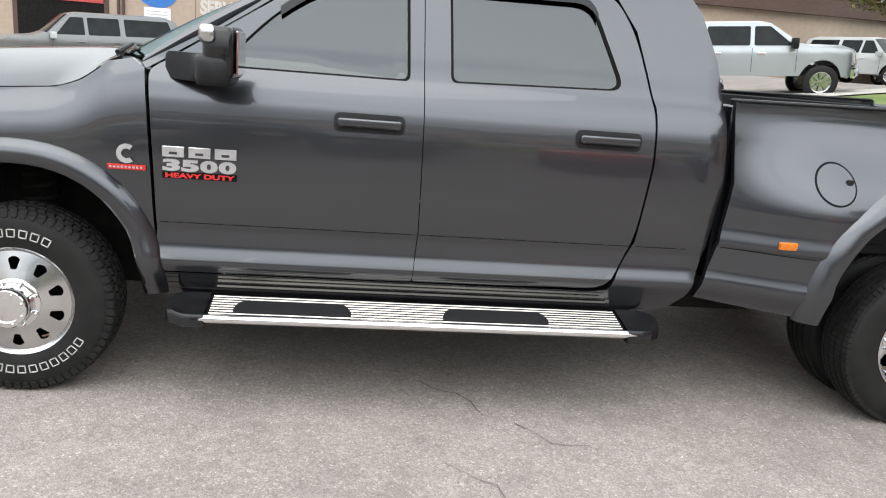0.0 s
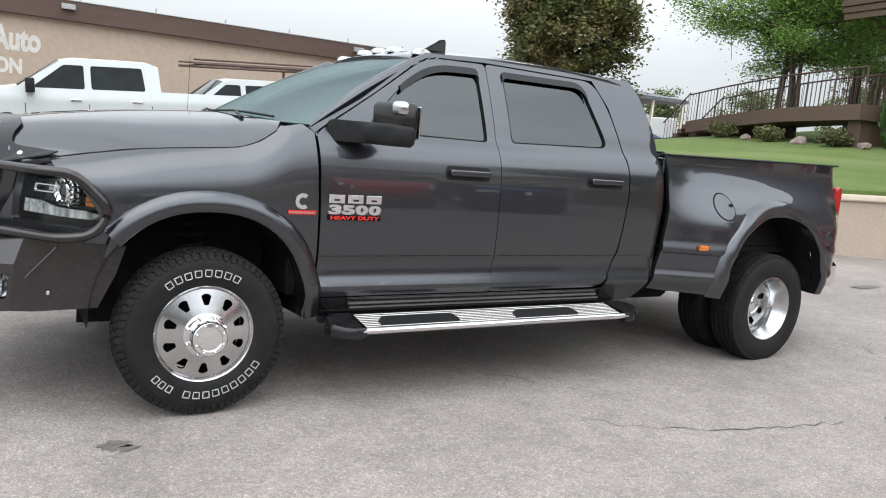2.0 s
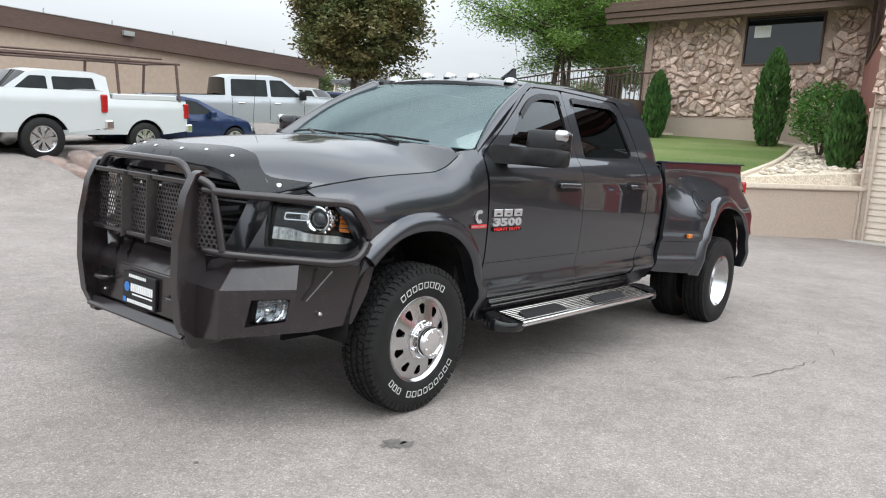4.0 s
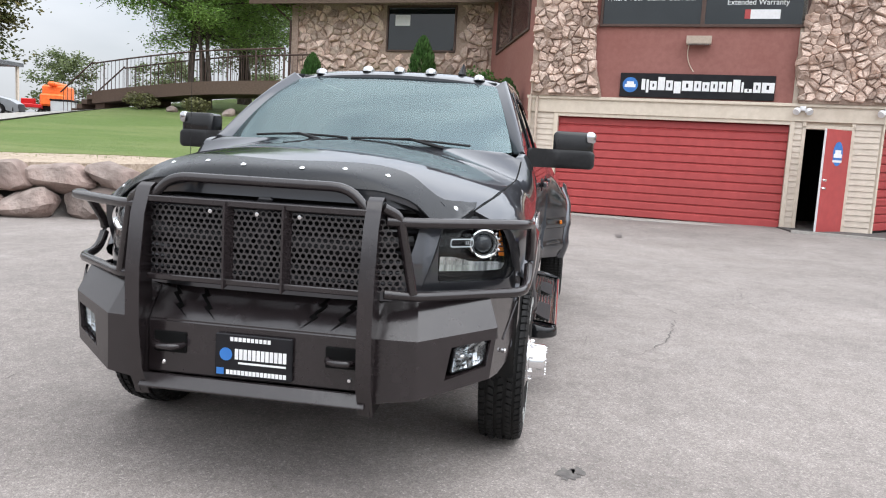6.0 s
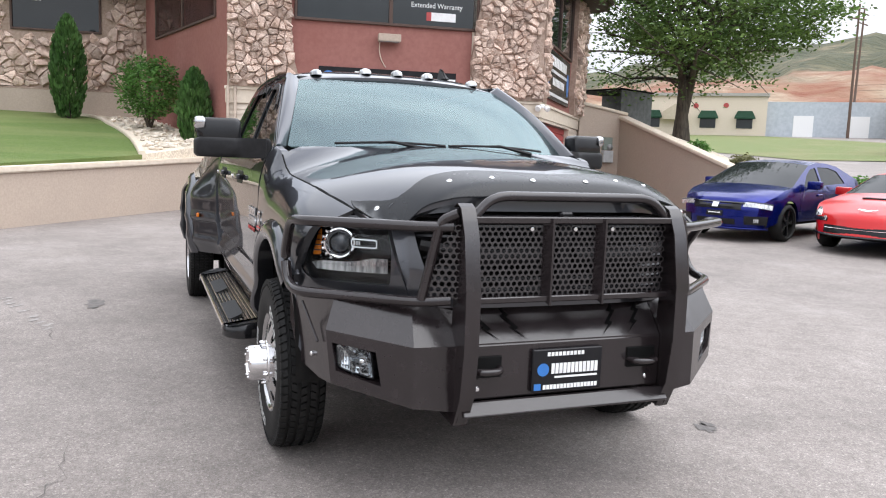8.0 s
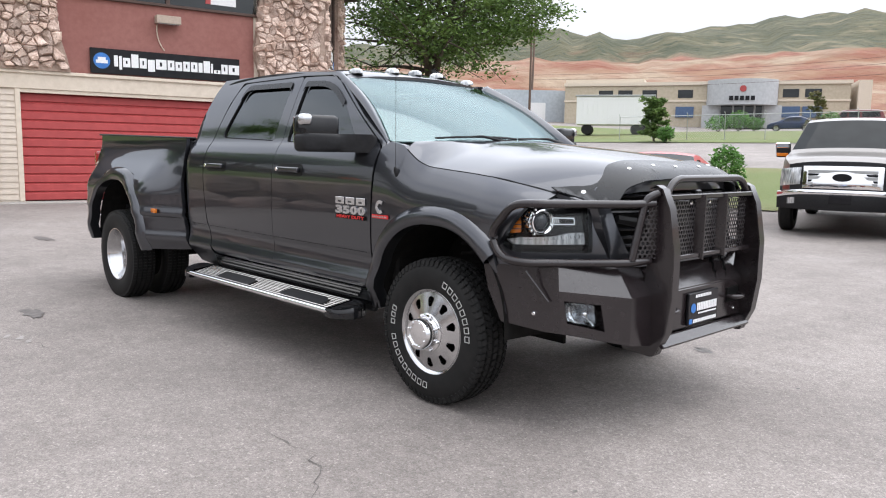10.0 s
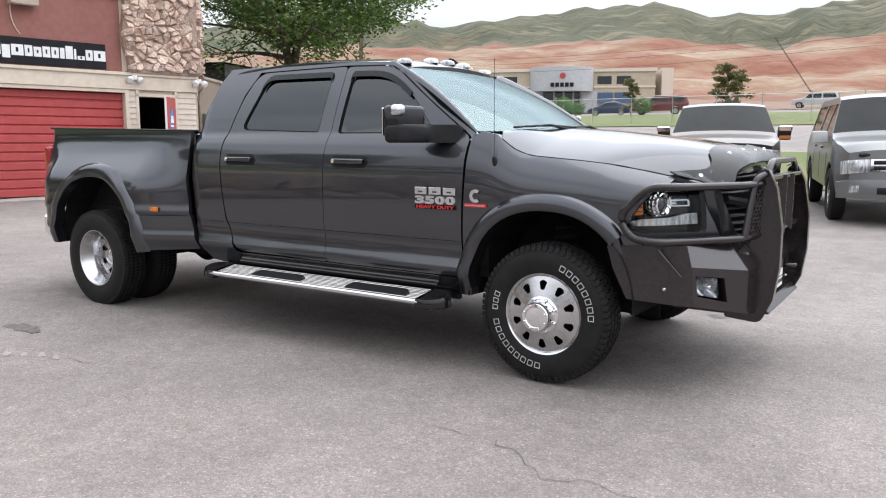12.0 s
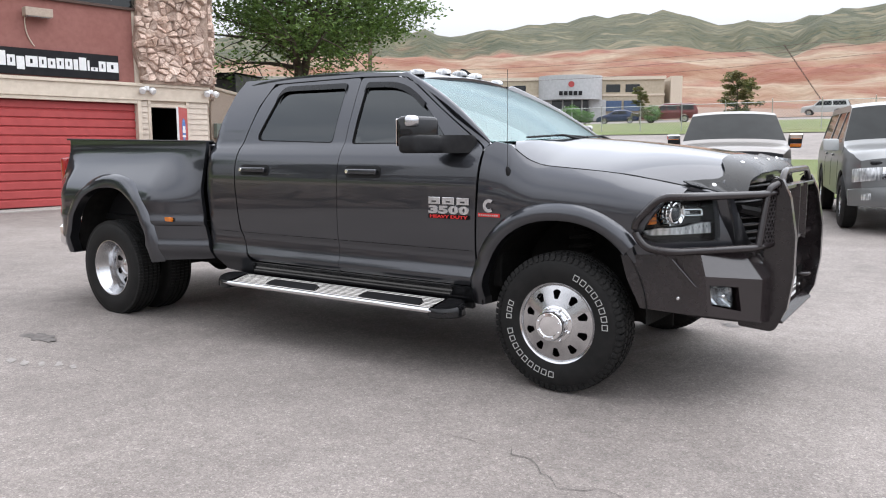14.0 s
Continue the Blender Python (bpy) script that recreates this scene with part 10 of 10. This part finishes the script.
for s in (-1, 1):
    boxpart("mirror_marker", (0.53, 0.56, s * 1.02 if s > 0 else -1.22, 1.22 if s > 0 else -1.02, 1.28, 1.34), AMBER, c, "amber mirror marker", 0.004)
    boxpart("mirror_cap", (0.54, 0.70, s * 1.0 if s > 0 else -1.24, 1.24 if s > 0 else -1.0, 1.42, 1.53), CHROME, c, "chrome mirror cap", 0.02)
soften(c, F150, 0.20, 0.06, 0.03)
WAGON = dict(L=5.6, hw=1.0, wb=3.30, fo=0.98, R=0.40, low=0.42, belt=1.20, tumble=0.30, rim=0.25, mirror=(0.55, 1.16), mh=0.18, spokes=5, mirror_mat=CARWHITE,
             top=[(4.55, 0.60), (4.60, 1.20), (4.35, 1.80), (4.0, 1.90), (1.40, 1.92), (1.10, 1.86), (0.42, 1.30), (0.15, 1.22), (-0.62, 1.14), (-0.90, 1.04), (-0.98, 0.45)],
             skin="pgpp" + "pgpppp",
             wins=[[(0.66, 1.27), (1.50, 1.27), (1.50, 1.80), (1.12, 1.80)], [(1.60, 1.27), (2.55, 1.27), (2.55, 1.80), (1.60, 1.80)], [(2.70, 1.27), (4.25, 1.27), (4.10, 1.78), (2.70, 1.80)]],
             seams=(0.52, 1.55, 2.62), handles=(1.35, 2.42))
TALL = dict(WAGON, R=0.43, low=0.50, belt=1.29, mirror=(0.55, 1.25), top=[(x, z + 0.09) for x, z in WAGON["top"]], wins=[[(x, z + 0.09) for x, z in w] for w in WAGON["wins"]])
c, f = park("pewter_wagon", "pewter grey utility wagon with roof rails", "car", -0.80, -10.9, -77, TALL, PEWTER)
front_face(c, TALL, [("headlamp", LAMPWHITE, 0.55, 0.92, 0.82, 1.02, 0.01, "clear headlamp"), ("grille", CHROME, -0.54, 0.54, 0.84, 1.02, 0.03, "chrome grille frame"), ("grille_slot", BLACK, -0.50, 0.50, 0.94, 1.00, 0.05, ""), ("grille_slot", BLACK, -0.50, 0.50, 0.86, 0.915, 0.05, ""), ("bumper", PEWTER, -0.97, 0.97, 0.42, 0.72, 0.07, ""), ("lower_intake", BLACK, -0.45, 0.45, 0.50, 0.60, 0.09, ""), ("fog_lamp", LAMPWHITE, 0.68, 0.80, 0.54, 0.64, 0.09, "round fog lamp")])
boxpart("bonnet_deflector", (-0.98, -0.86, -0.70, 0.70, 1.06, 1.12), SMOKE, c, "dark bonnet deflector", 0.02)
for s in (-1, 1):
    bm = bmesh.new()
    tube(bm, bent([(1.4, s * 0.70, 1.91), (1.5, s * 0.70, 1.97), (3.9, s * 0.70, 1.97), (4.0, s * 0.70, 1.89)], 0.1), 0.022, 6)
    part("roof_rail", bm, PLASTIC, c, "black roof rail", 60)

soften(c, TALL, 0.26, 0.08, 0.03)

# far vehicles
park("grey_wagon", "grey utility wagon on the upper lot", "car", -7.2, 22.5, 30, WAGON, PEWTER)
park("far_white_wagon", "white utility wagon on the far road", "car", 13.5, -104.0, 182, WAGON, CARWHITE)
park("far_dark_sedan", "dark sedan beside the open shelter", "car", 43.0, 38.5, 150, SEDAN, NAVY)
park("far_white_wagon", "white utility wagon at the back of the upper lot", "car", 23.6, 27.6, 110, WAGON, CARWHITE)
park("far_dark_wagon", "dark wagon at the back of the upper lot", "car", 26.2, 27.2, 110, WAGON, NAVY)
park("far_silver_sedan", "silver sedan at the back of the upper lot", "car", 28.4, 26.4, 115, SEDAN, SILVER)
park("far_dark_sedan", "dark sedan by the far office", "car", 30.0, -76.0, 200, SEDAN, NAVY)
park("far_dark_wagon", "dark wagon by the far office", "car", 24.0, -74.5, 200, WAGON, MAROON)


# machines at the works yard beyond the shelter
hauler = thing("white_hauler", "white road tractor parked beyond the shelter", "truck", on_land(57.4, 49.8, 215))
for nm, d, mat in (("cab", (-1.2, 1.2, -1.2, 1.2, 1.0, 3.1), CARWHITE), ("bonnet", (-2.9, -1.2, -0.9, 0.9, 1.0, 2.0), CARWHITE), ("windscreen", (-1.25, -1.18, -1.0, 1.0, 2.1, 2.9), FARGLASS), ("side_window", (-0.7, 0.4, -1.23, -1.18, 2.1, 2.8), FARGLASS), ("chassis", (-2.9, 4.5, -0.5, 0.5, 0.6, 1.0), DARK), ("bumper", (-3.1, -2.85, -1.2, 1.2, 0.5, 0.95), CHROME)):
    boxpart(nm, d, mat, hauler, "", 0.08)
for x in (-2.1, 2.6, 3.8):
    for s in (-1, 1):
        bm = bmesh.new()
        lathe(bm, [(0.25, -0.14), (0.48, -0.14), (0.52, -0.08), (0.52, 0.08), (0.48, 0.14), (0.25, 0.14), (0.2, 0.04), (0, 0.04)], 20, frame3((x, s * 1.05, 0.52), (1, 0, 0), (0, 0, 1)))
        part("wheel", bm, RUBBER, hauler, "", 50)
deck = thing("flatbed_trailer", "low red flatbed trailer beyond the lawn", "trailer", on_land(57.5, 45.6, 215))
boxpart("deck", (-3, 4, -1.2, 1.2, 1.0, 1.3), SCARLET, deck, "", 0.04)
boxpart("goose_neck", (-4.2, -3, -0.6, 0.6, 1.2, 1.9), SCARLET, deck, "", 0.05)
for x in (2.0, 3.0):
    for s in (-1, 1):
        bm = bmesh.new()
        lathe(bm, [(0, -0.12), (0.42, -0.12), (0.46, 0), (0.42, 0.12), (0, 0.12)], 18, frame3((x, s * 1.05, 0.46), (1, 0, 0), (0, 0, 1)))
        part("wheel", bm, RUBBER, deck, "", 50)
ORANGE = surf("orange_machine_paint", (0.72, 0.13, 0.02), (0.80, 0.18, 0.03), scale=5, rough=0.5)
lift_ = thing("orange_machine", "bright orange works machine on wheels", "machine", on_land(61.5, 45.5, 200))
for nm, d, mat in (("hood", (-1.8, 1.2, -1.0, 1.0, 1.6, 3.2), ORANGE), ("boom", (-2.4, 2.0, -0.3, 0.3, 3.1, 3.5), ORANGE), ("frame", (-2.0, 1.6, -0.9, 0.9, 0.9, 1.7), DARK), ("weight", (1.1, 1.9, -1.0, 1.0, 1.3, 2.4), ORANGE)):
    boxpart(nm, d, mat, lift_, "", 0.15 if mat is ORANGE else 0.05)
for x in (-1.3, 1.2):
    for s in (-1, 1):
        bm = bmesh.new()
        lathe(bm, [(0, -0.2), (0.55, -0.2), (0.6, 0), (0.55, 0.2), (0, 0.2)], 18, frame3((x, s * 0.95, 0.6), (1, 0, 0), (0, 0, 1)))
        part("wheel", bm, RUBBER, lift_, "", 50)
bin_ = thing("white_container", "white waste container beside the orange machine", "container", on_land(57.5, 42.0, 200))
boxpart("body", (-1.2, 1.2, -0.8, 0.8, 0.2, 1.7), CARWHITE, bin_, "", 0.08)
boxpart("lid", (-1.25, 1.25, -0.85, 0.85, 1.7, 1.85), DARK, bin_, "", 0.04)

# ---- trees and shrubs ----
def leaf_cloud(bm, centres, n, spread, size, rng, flat=0.6):
    """Small leaves round the centres, each a bent pair of triangles."""
    for c in centres:
        for k in range(n):
            p = c + Vector((rng.gauss(0, spread), rng.gauss(0, spread), rng.gauss(0, spread * flat)))
            s = size * rng.uniform(0.6, 1.3)
            a = Vector((rng.uniform(-1, 1), rng.uniform(-1, 1), rng.uniform(-0.5, 0.5))).normalized()
            b = a.cross(Vector((rng.uniform(-1, 1), rng.uniform(-1, 1), rng.uniform(-1, 1)))).normalized()
            vs = [bm.verts.new(p - a * s), bm.verts.new(p + b * s * 0.45), bm.verts.new(p + a * s), bm.verts.new(p - b * s * 0.45)]
            bm.faces.new(vs)


def tree(name, label, x, y, h, trunk_h, crown_r, crown_h, leaf, seed, stems=1, limbs=9, leaves=70, size=0.10, tr=0.16, z=None, group="", bare=0.0, dome=0, dome_leaves=40, off=(0, 0)):
    rng = random.Random(seed)
    zb = land(x, y) if z is None else z
    t = thing(name, label, "tree", pose(x, y, zb), group)
    bm = bmesh.new()
    tips = []
    for sidx in range(stems):
        lean = Vector((rng.uniform(-1, 1), rng.uniform(-1, 1), 0)) * (0.10 if stems == 1 else 0.55)
        base = Vector((rng.uniform(-0.15, 0.15), rng.uniform(-0.15, 0.15), 0)) * (stems - 1)
        pts, rad = [], []
        for k in range(7):
            f = k / 6
            pts.append(base + Vector((lean.x * f * f * h * 0.35 + rng.uniform(-0.06, 0.06), lean.y * f * f * h * 0.35 + rng.uniform(-0.06, 0.06), -0.15 + f * h * 0.82)))
            rad.append(tr * (1 - 0.85 * f) / math.sqrt(stems)**0.6 * (1.35 if k == 0 else 1))
        tube(bm, pts, rad, 9)
        for b in range(limbs):
            f = trunk_h / h + (0.95 - trunk_h / h) * (b + rng.random()) / limbs
            k = min(5, int(f / 0.82 * 6)) if f < 0.82 else 5
            o = pts[k].lerp(pts[k + 1], min(1, max(0, f / 0.82 * 6 - k)))
            ang = b * 2.4 + rng.uniform(-0.5, 0.5)
            rel = (f * h - trunk_h) / max(0.1, h - trunk_h)
            reach = crown_r * (0.55 + 0.45 * math.sin(math.pi * min(1, 0.25 + rel * 0.75))) * rng.uniform(0.7, 1.05)
            end = o + Vector((math.cos(ang) * reach, math.sin(ang) * reach, crown_h * rng.uniform(0.05, 0.28)))
            mid = o.lerp(end, 0.5) + Vector((0, 0, rng.uniform(0.0, 0.4)))
            lp = arc(o, mid, end, 5)
            tube(bm, lp, [max(0.012, tr * 0.42 * (1 - rel * 0.5) * (1 - i / 5.5)) for i in range(6)], 6)
            for q in range(6):
                s = lp[1 + q % 5]
                e2 = s + Vector((rng.gauss(0, 0.30), rng.gauss(0, 0.30), rng.gauss(0.06, 0.2))) * crown_r
                tube(bm, [s, s.lerp(e2, 0.5) + Vector((0, 0, 0.08)), e2], [tr * 0.12, tr * 0.08, 0.008], 4)
                tips += [e2, s.lerp(e2, 0.6)]
            tips += [end, lp[4]]
    part("trunk", bm, BARK, t, "dark rough trunk and limbs", 60)
    bm = bmesh.new()
    tips = [p for p in tips if p.z > trunk_h * 0.9 and rng.random() > bare]
    leaf_cloud(bm, tips, leaves, crown_r * 0.10, size, rng)
    # clumps through the dome of the crown, thinner towards its foot
    mid_z = trunk_h + crown_h * 0.5
    clumps = []
    for k in range(dome):
        d = Vector((rng.gauss(0, 1), rng.gauss(0, 1), rng.gauss(0.1, 1))).normalized()
        q = rng.uniform(0.45, 1.0)**0.6 * (0.88 + 0.30 * noise.noise(d * 2.1 + Vector((seed * 3.7, 0, 0))))
        clumps.append(Vector((off[0] + d.x * crown_r * q, off[1] + d.y * crown_r * q, mid_z + d.z * crown_h * 0.55 * q)))
    leaf_cloud(bm, clumps, dome_leaves, crown_r * 0.085, size, rng, 0.45)
    finish("crown", bm, leaf, t, "loose crown of small leaves", 0, recalc=False)
    return t


tree("maple_tree", "maple with dark bronze-green leaves at the lot", 20.6, 21.2, 8.2, 2.0, 3.1, 5.6, LEAF_MAPLE, 1, limbs=20, leaves=40, size=0.105, tr=0.19, dome=460, dome_leaves=80)
tree("ash_tree", "spreading light green tree with several stems", 23.9, 12.6, 7.8, 2.5, 3.6, 4.2, LEAF_GREEN, 2, stems=5, limbs=8, leaves=230, size=0.056, tr=0.17, bare=0.30)
tree("ash_tree", "leaning green tree behind the footbridge", 27.5, 12.4, 7.2, 2.6, 3.0, 3.8, LEAF_DARK, 3, stems=3, limbs=7, leaves=120, size=0.06, tr=0.20, bare=0.4)
tree("ash_tree", "green tree beyond the shelter", 33.0, 15.0, 7.6, 1.8, 3.2, 4.4, LEAF_FAR, 9, stems=2, limbs=9, leaves=120, size=0.08, tr=0.20)
tree("locust_tree", "broad dark green locust on the bank", 18.7, -15.9, 8.0, 1.95, 4.3, 5.4, LEAF_DARK, 4, stems=2, limbs=18, leaves=30, size=0.085, tr=0.27, dome=330, dome_leaves=75, off=(-0.7, -0.9))
tree("young_tree", "slender young tree with red-green leaves beyond the road", 12.2, -54, 4.0, 0.5, 1.25, 2.9, LEAF_MAPLE, 5, limbs=12, leaves=34, size=0.11, tr=0.10)
tree("young_tree", "bushy young green tree before the far office", 28.0, -47, 3.4, 0.2, 1.0, 2.6, LEAF_DARK, 6, limbs=14, leaves=44, size=0.11, tr=0.08)
tree("young_tree", "thin young reddish tree by the far office", 25.5, -70.5, 3.6, 0.7, 0.8, 2.6, LEAF_MAPLE, 7, limbs=10, leaves=16, size=0.11, tr=0.07)
for k, (x, y) in enumerate(((92, 84), (100, 72), (108, 60), (112, 46), (84, 95), (70, 104))):
    tree("distant_tree", "green tree beyond the lot", x, y, 9 + k % 3, 1.0, 5.4, 6.2, LEAF_FAR, 30 + k, limbs=9, leaves=50, size=0.24, tr=0.2, group="trees beyond the lot")


def cypress(x, y, z, h, r, seed):
    rng = random.Random(seed)
    t = thing("cypress_shrub", "narrow upright dark green cypress shrub", "shrub", pose(x, y, z), "cypress shrubs")
    bm = bmesh.new()
    tube(bm, [(0, 0, -0.2), (0, 0, h * 0.7)], [0.06, 0.02], 7)
    part("trunk", bm, BARK, t, "", 60)
    bm = bmesh.new()
    for k in range(3400):
        f = rng.random()**0.85
        rr = r * (math.sin(math.pi * min(1.0, 0.12 + f * 0.88))**0.6) * (1.0 + 0.18 * noise.noise(Vector((f * 6, seed, k % 7)))) * math.sqrt(rng.uniform(0.35, 1.0))
        a = rng.uniform(0, 2 * math.pi)
        p = Vector((rr * math.cos(a), rr * math.sin(a), 0.08 + f * h))
        d = Vector((math.cos(a) * 0.35, math.sin(a) * 0.35, 1)).normalized()
        w = d.cross(Vector((rng.uniform(-1, 1), rng.uniform(-1, 1), 0.1))).normalized()
        s = rng.uniform(0.05, 0.11)
        bm.faces.new([bm.verts.new(q) for q in (p - d * s, p + w * s * 0.4, p + d * s, p - w * s * 0.4)])
    finish("crown", bm, LEAF_CYPRESS, t, "", 0, recalc=False)


def bush(x, y, z, r, h, seed, leaf=None, n=2600, size=0.055, name="round_bush", label="rounded leafy green bush"):
    rng = random.Random(seed)
    t = thing(name, label, "bush", pose(x, y, z), "bushes")
    bm = bmesh.new()
    for k in range(5):
        a = k * 1.3
        tube(bm, [(0, 0, -0.1), (math.cos(a) * r * 0.3, math.sin(a) * r * 0.3, h * 0.35), (math.cos(a) * r * 0.55, math.sin(a) * r * 0.55, h * 0.7)], [0.03, 0.02, 0.008], 5)
    part("stem", bm, BARK, t, "", 60)
    bm = bmesh.new()
    for k in range(n):
        d = Vector((rng.gauss(0, 1), rng.gauss(0, 1), rng.gauss(0, 1))).normalized()
        q = (0.80 + 0.26 * noise.noise(d * 2.2 + Vector((seed, 0, 0)))) * rng.uniform(0.6, 1.04)
        p = Vector((d.x * r * q, d.y * r * q, h * 0.5 + d.z * h * 0.5 * q))
        leaf_cloud(bm, [p], 1, 0.03, size, rng)
    finish("foliage", bm, leaf or LEAF_SHRUB, t, "", 0, recalc=False)


cypress(15.85, 0.46, land(15.85, 0.46) - 0.1, 1.72, 0.40, 1)
cypress(20.5, 3.55, land(20.5, 3.6), 2.75, 0.48, 2)
cypress(21.2, 7.4, land(21.2, 7.4), 2.1, 0.42, 3)
bush(17.9, 1.45, land(17.9, 1.45) + 0.1, 0.98, 2.0, 4, n=4200)
bush(20.8, 8.9, land(20.8, 8.9), 0.6, 0.6, 5, LEAF_OLIVE, n=900, size=0.06)
bush(21.4, 11.6, land(21.4, 11.6), 0.6, 0.6, 6, LEAF_OLIVE, n=900, size=0.06)
bush(22.0, 14.0, land(22.0, 14.0), 0.7, 0.7, 7, LEAF_OLIVE, n=900, size=0.06)
for k, (x, y) in enumerate(((13.05, -14.55), (13.55, -14.15), (14.0, -13.85))):
    bush(x, y, land(x, y) + 0.02, 0.48, 0.72, 80 + k, LEAF_OLIVE, n=1100, size=0.055, name="low_hedge", label="low clipped yellow-green hedge bush")
bush(15.5, -14.1, land(15.5, -14.1) + 0.1, 0.45, 0.62, 9, n=900, size=0.055)
bush(9.6, -14.0, land(9.6, -14.0), 0.55, 1.25, 12, n=1300, size=0.06)
bush(7.65, -17.7, land(7.65, -17.7), 0.62, 1.62, 10, n=2000, size=0.06)
for k, (x, y, r, h) in enumerate(((36.3, -73.0, 1.6, 1.9), (34.6, -74.0, 1.5, 2.4), (33.2, -74.6, 1.3, 1.7), (25.0, -72.5, 1.3, 2.0), (43.0, -70.0, 1.5, 1.4), (26.6, -46.2, 0.8, 1.3))):
    bush(x, y, land(x, y), r, h, 20 + k, n=700, size=0.13)
# stones lying in the planting bed
cobbles = []
for k in range(9):
    rng = random.Random(480 + k)
    bm = bmesh.new()
    bmesh.ops.create_icosphere(bm, subdivisions=1, radius=1.0)
    for v in bm.verts:
        v.co *= rng.uniform(0.75, 1.2)
        v.co.z *= 0.65
    ob = finish("cobble", bm, PEBBLE, angle=60)
    cobbles.append(ob.data)
    bpy.data.objects.remove(ob)
rng = random.Random(77)
edge_y = curve(EDGING[:9])
placed = 0
while placed < 295:
    x, y = rng.uniform(13.0, 21.5), rng.uniform(-0.4, 2.6)
    d = -side_of((x, y), FOOT)
    if d < 0.42 or y > edge_y(x) - 0.15 or y < -1.2 + (x - 15.2) * 0.24:
        continue
    if rng.random() < (x - 14) / 12:
        continue
    ob = tagged(new("bed_stone", cobbles[placed % 9]), "pale rounded stone in the gravel bed", "stone", "stones in the bed")
    r = rng.uniform(0.035, 0.085)
    ob.matrix_basis = pose(x, y, terrace(x, y) + 0.035 + r * 0.35, rng.uniform(-20, 20), rng.uniform(-20, 20), rng.uniform(0, 360)) @ Matrix.Diagonal((r * rng.uniform(1, 1.5), r, r, 1))
    placed += 1
for k, (x, y, r) in enumerate(((21.0, 10.2, 0.25), (21.6, 12.6, 0.22), (20.6, 7.9, 0.2))):
    boulder(x, y, land(x, y) + r * 0.4, 1, r, r * 0.8, r * 0.7, 900 + k, k * 40)
# grass blades at the lawn's near edge and tufts
bm = bmesh.new()
rng = random.Random(8)
for k in range(9000):
    t = rng.random()
    x = 7.0 + rng.uniform(0, 12)
    y = rng.uniform(1.0, 13)
    d = -side_of((x, y), FOOT)
    if not 1.2 < d < 5.0:
        continue
    if y < (edge_y(x) + 0.2 if x > 12.7 else 0):
        continue
    p = Vector((x, y, terrace(x, y) + 0.02))
    a = rng.uniform(0, 6.28)
    w = Vector((math.cos(a), math.sin(a), 0)) * 0.008
    bm.faces.new([bm.verts.new(q) for q in (p - w, p + w, p + Vector((rng.uniform(-0.02, 0.02), rng.uniform(-0.02, 0.02), rng.uniform(0.015, 0.035))))])
tagged(finish("grass_blades", bm, GRASS, angle=0, recalc=False), "short mown grass blades", "grass", kind="stuff")
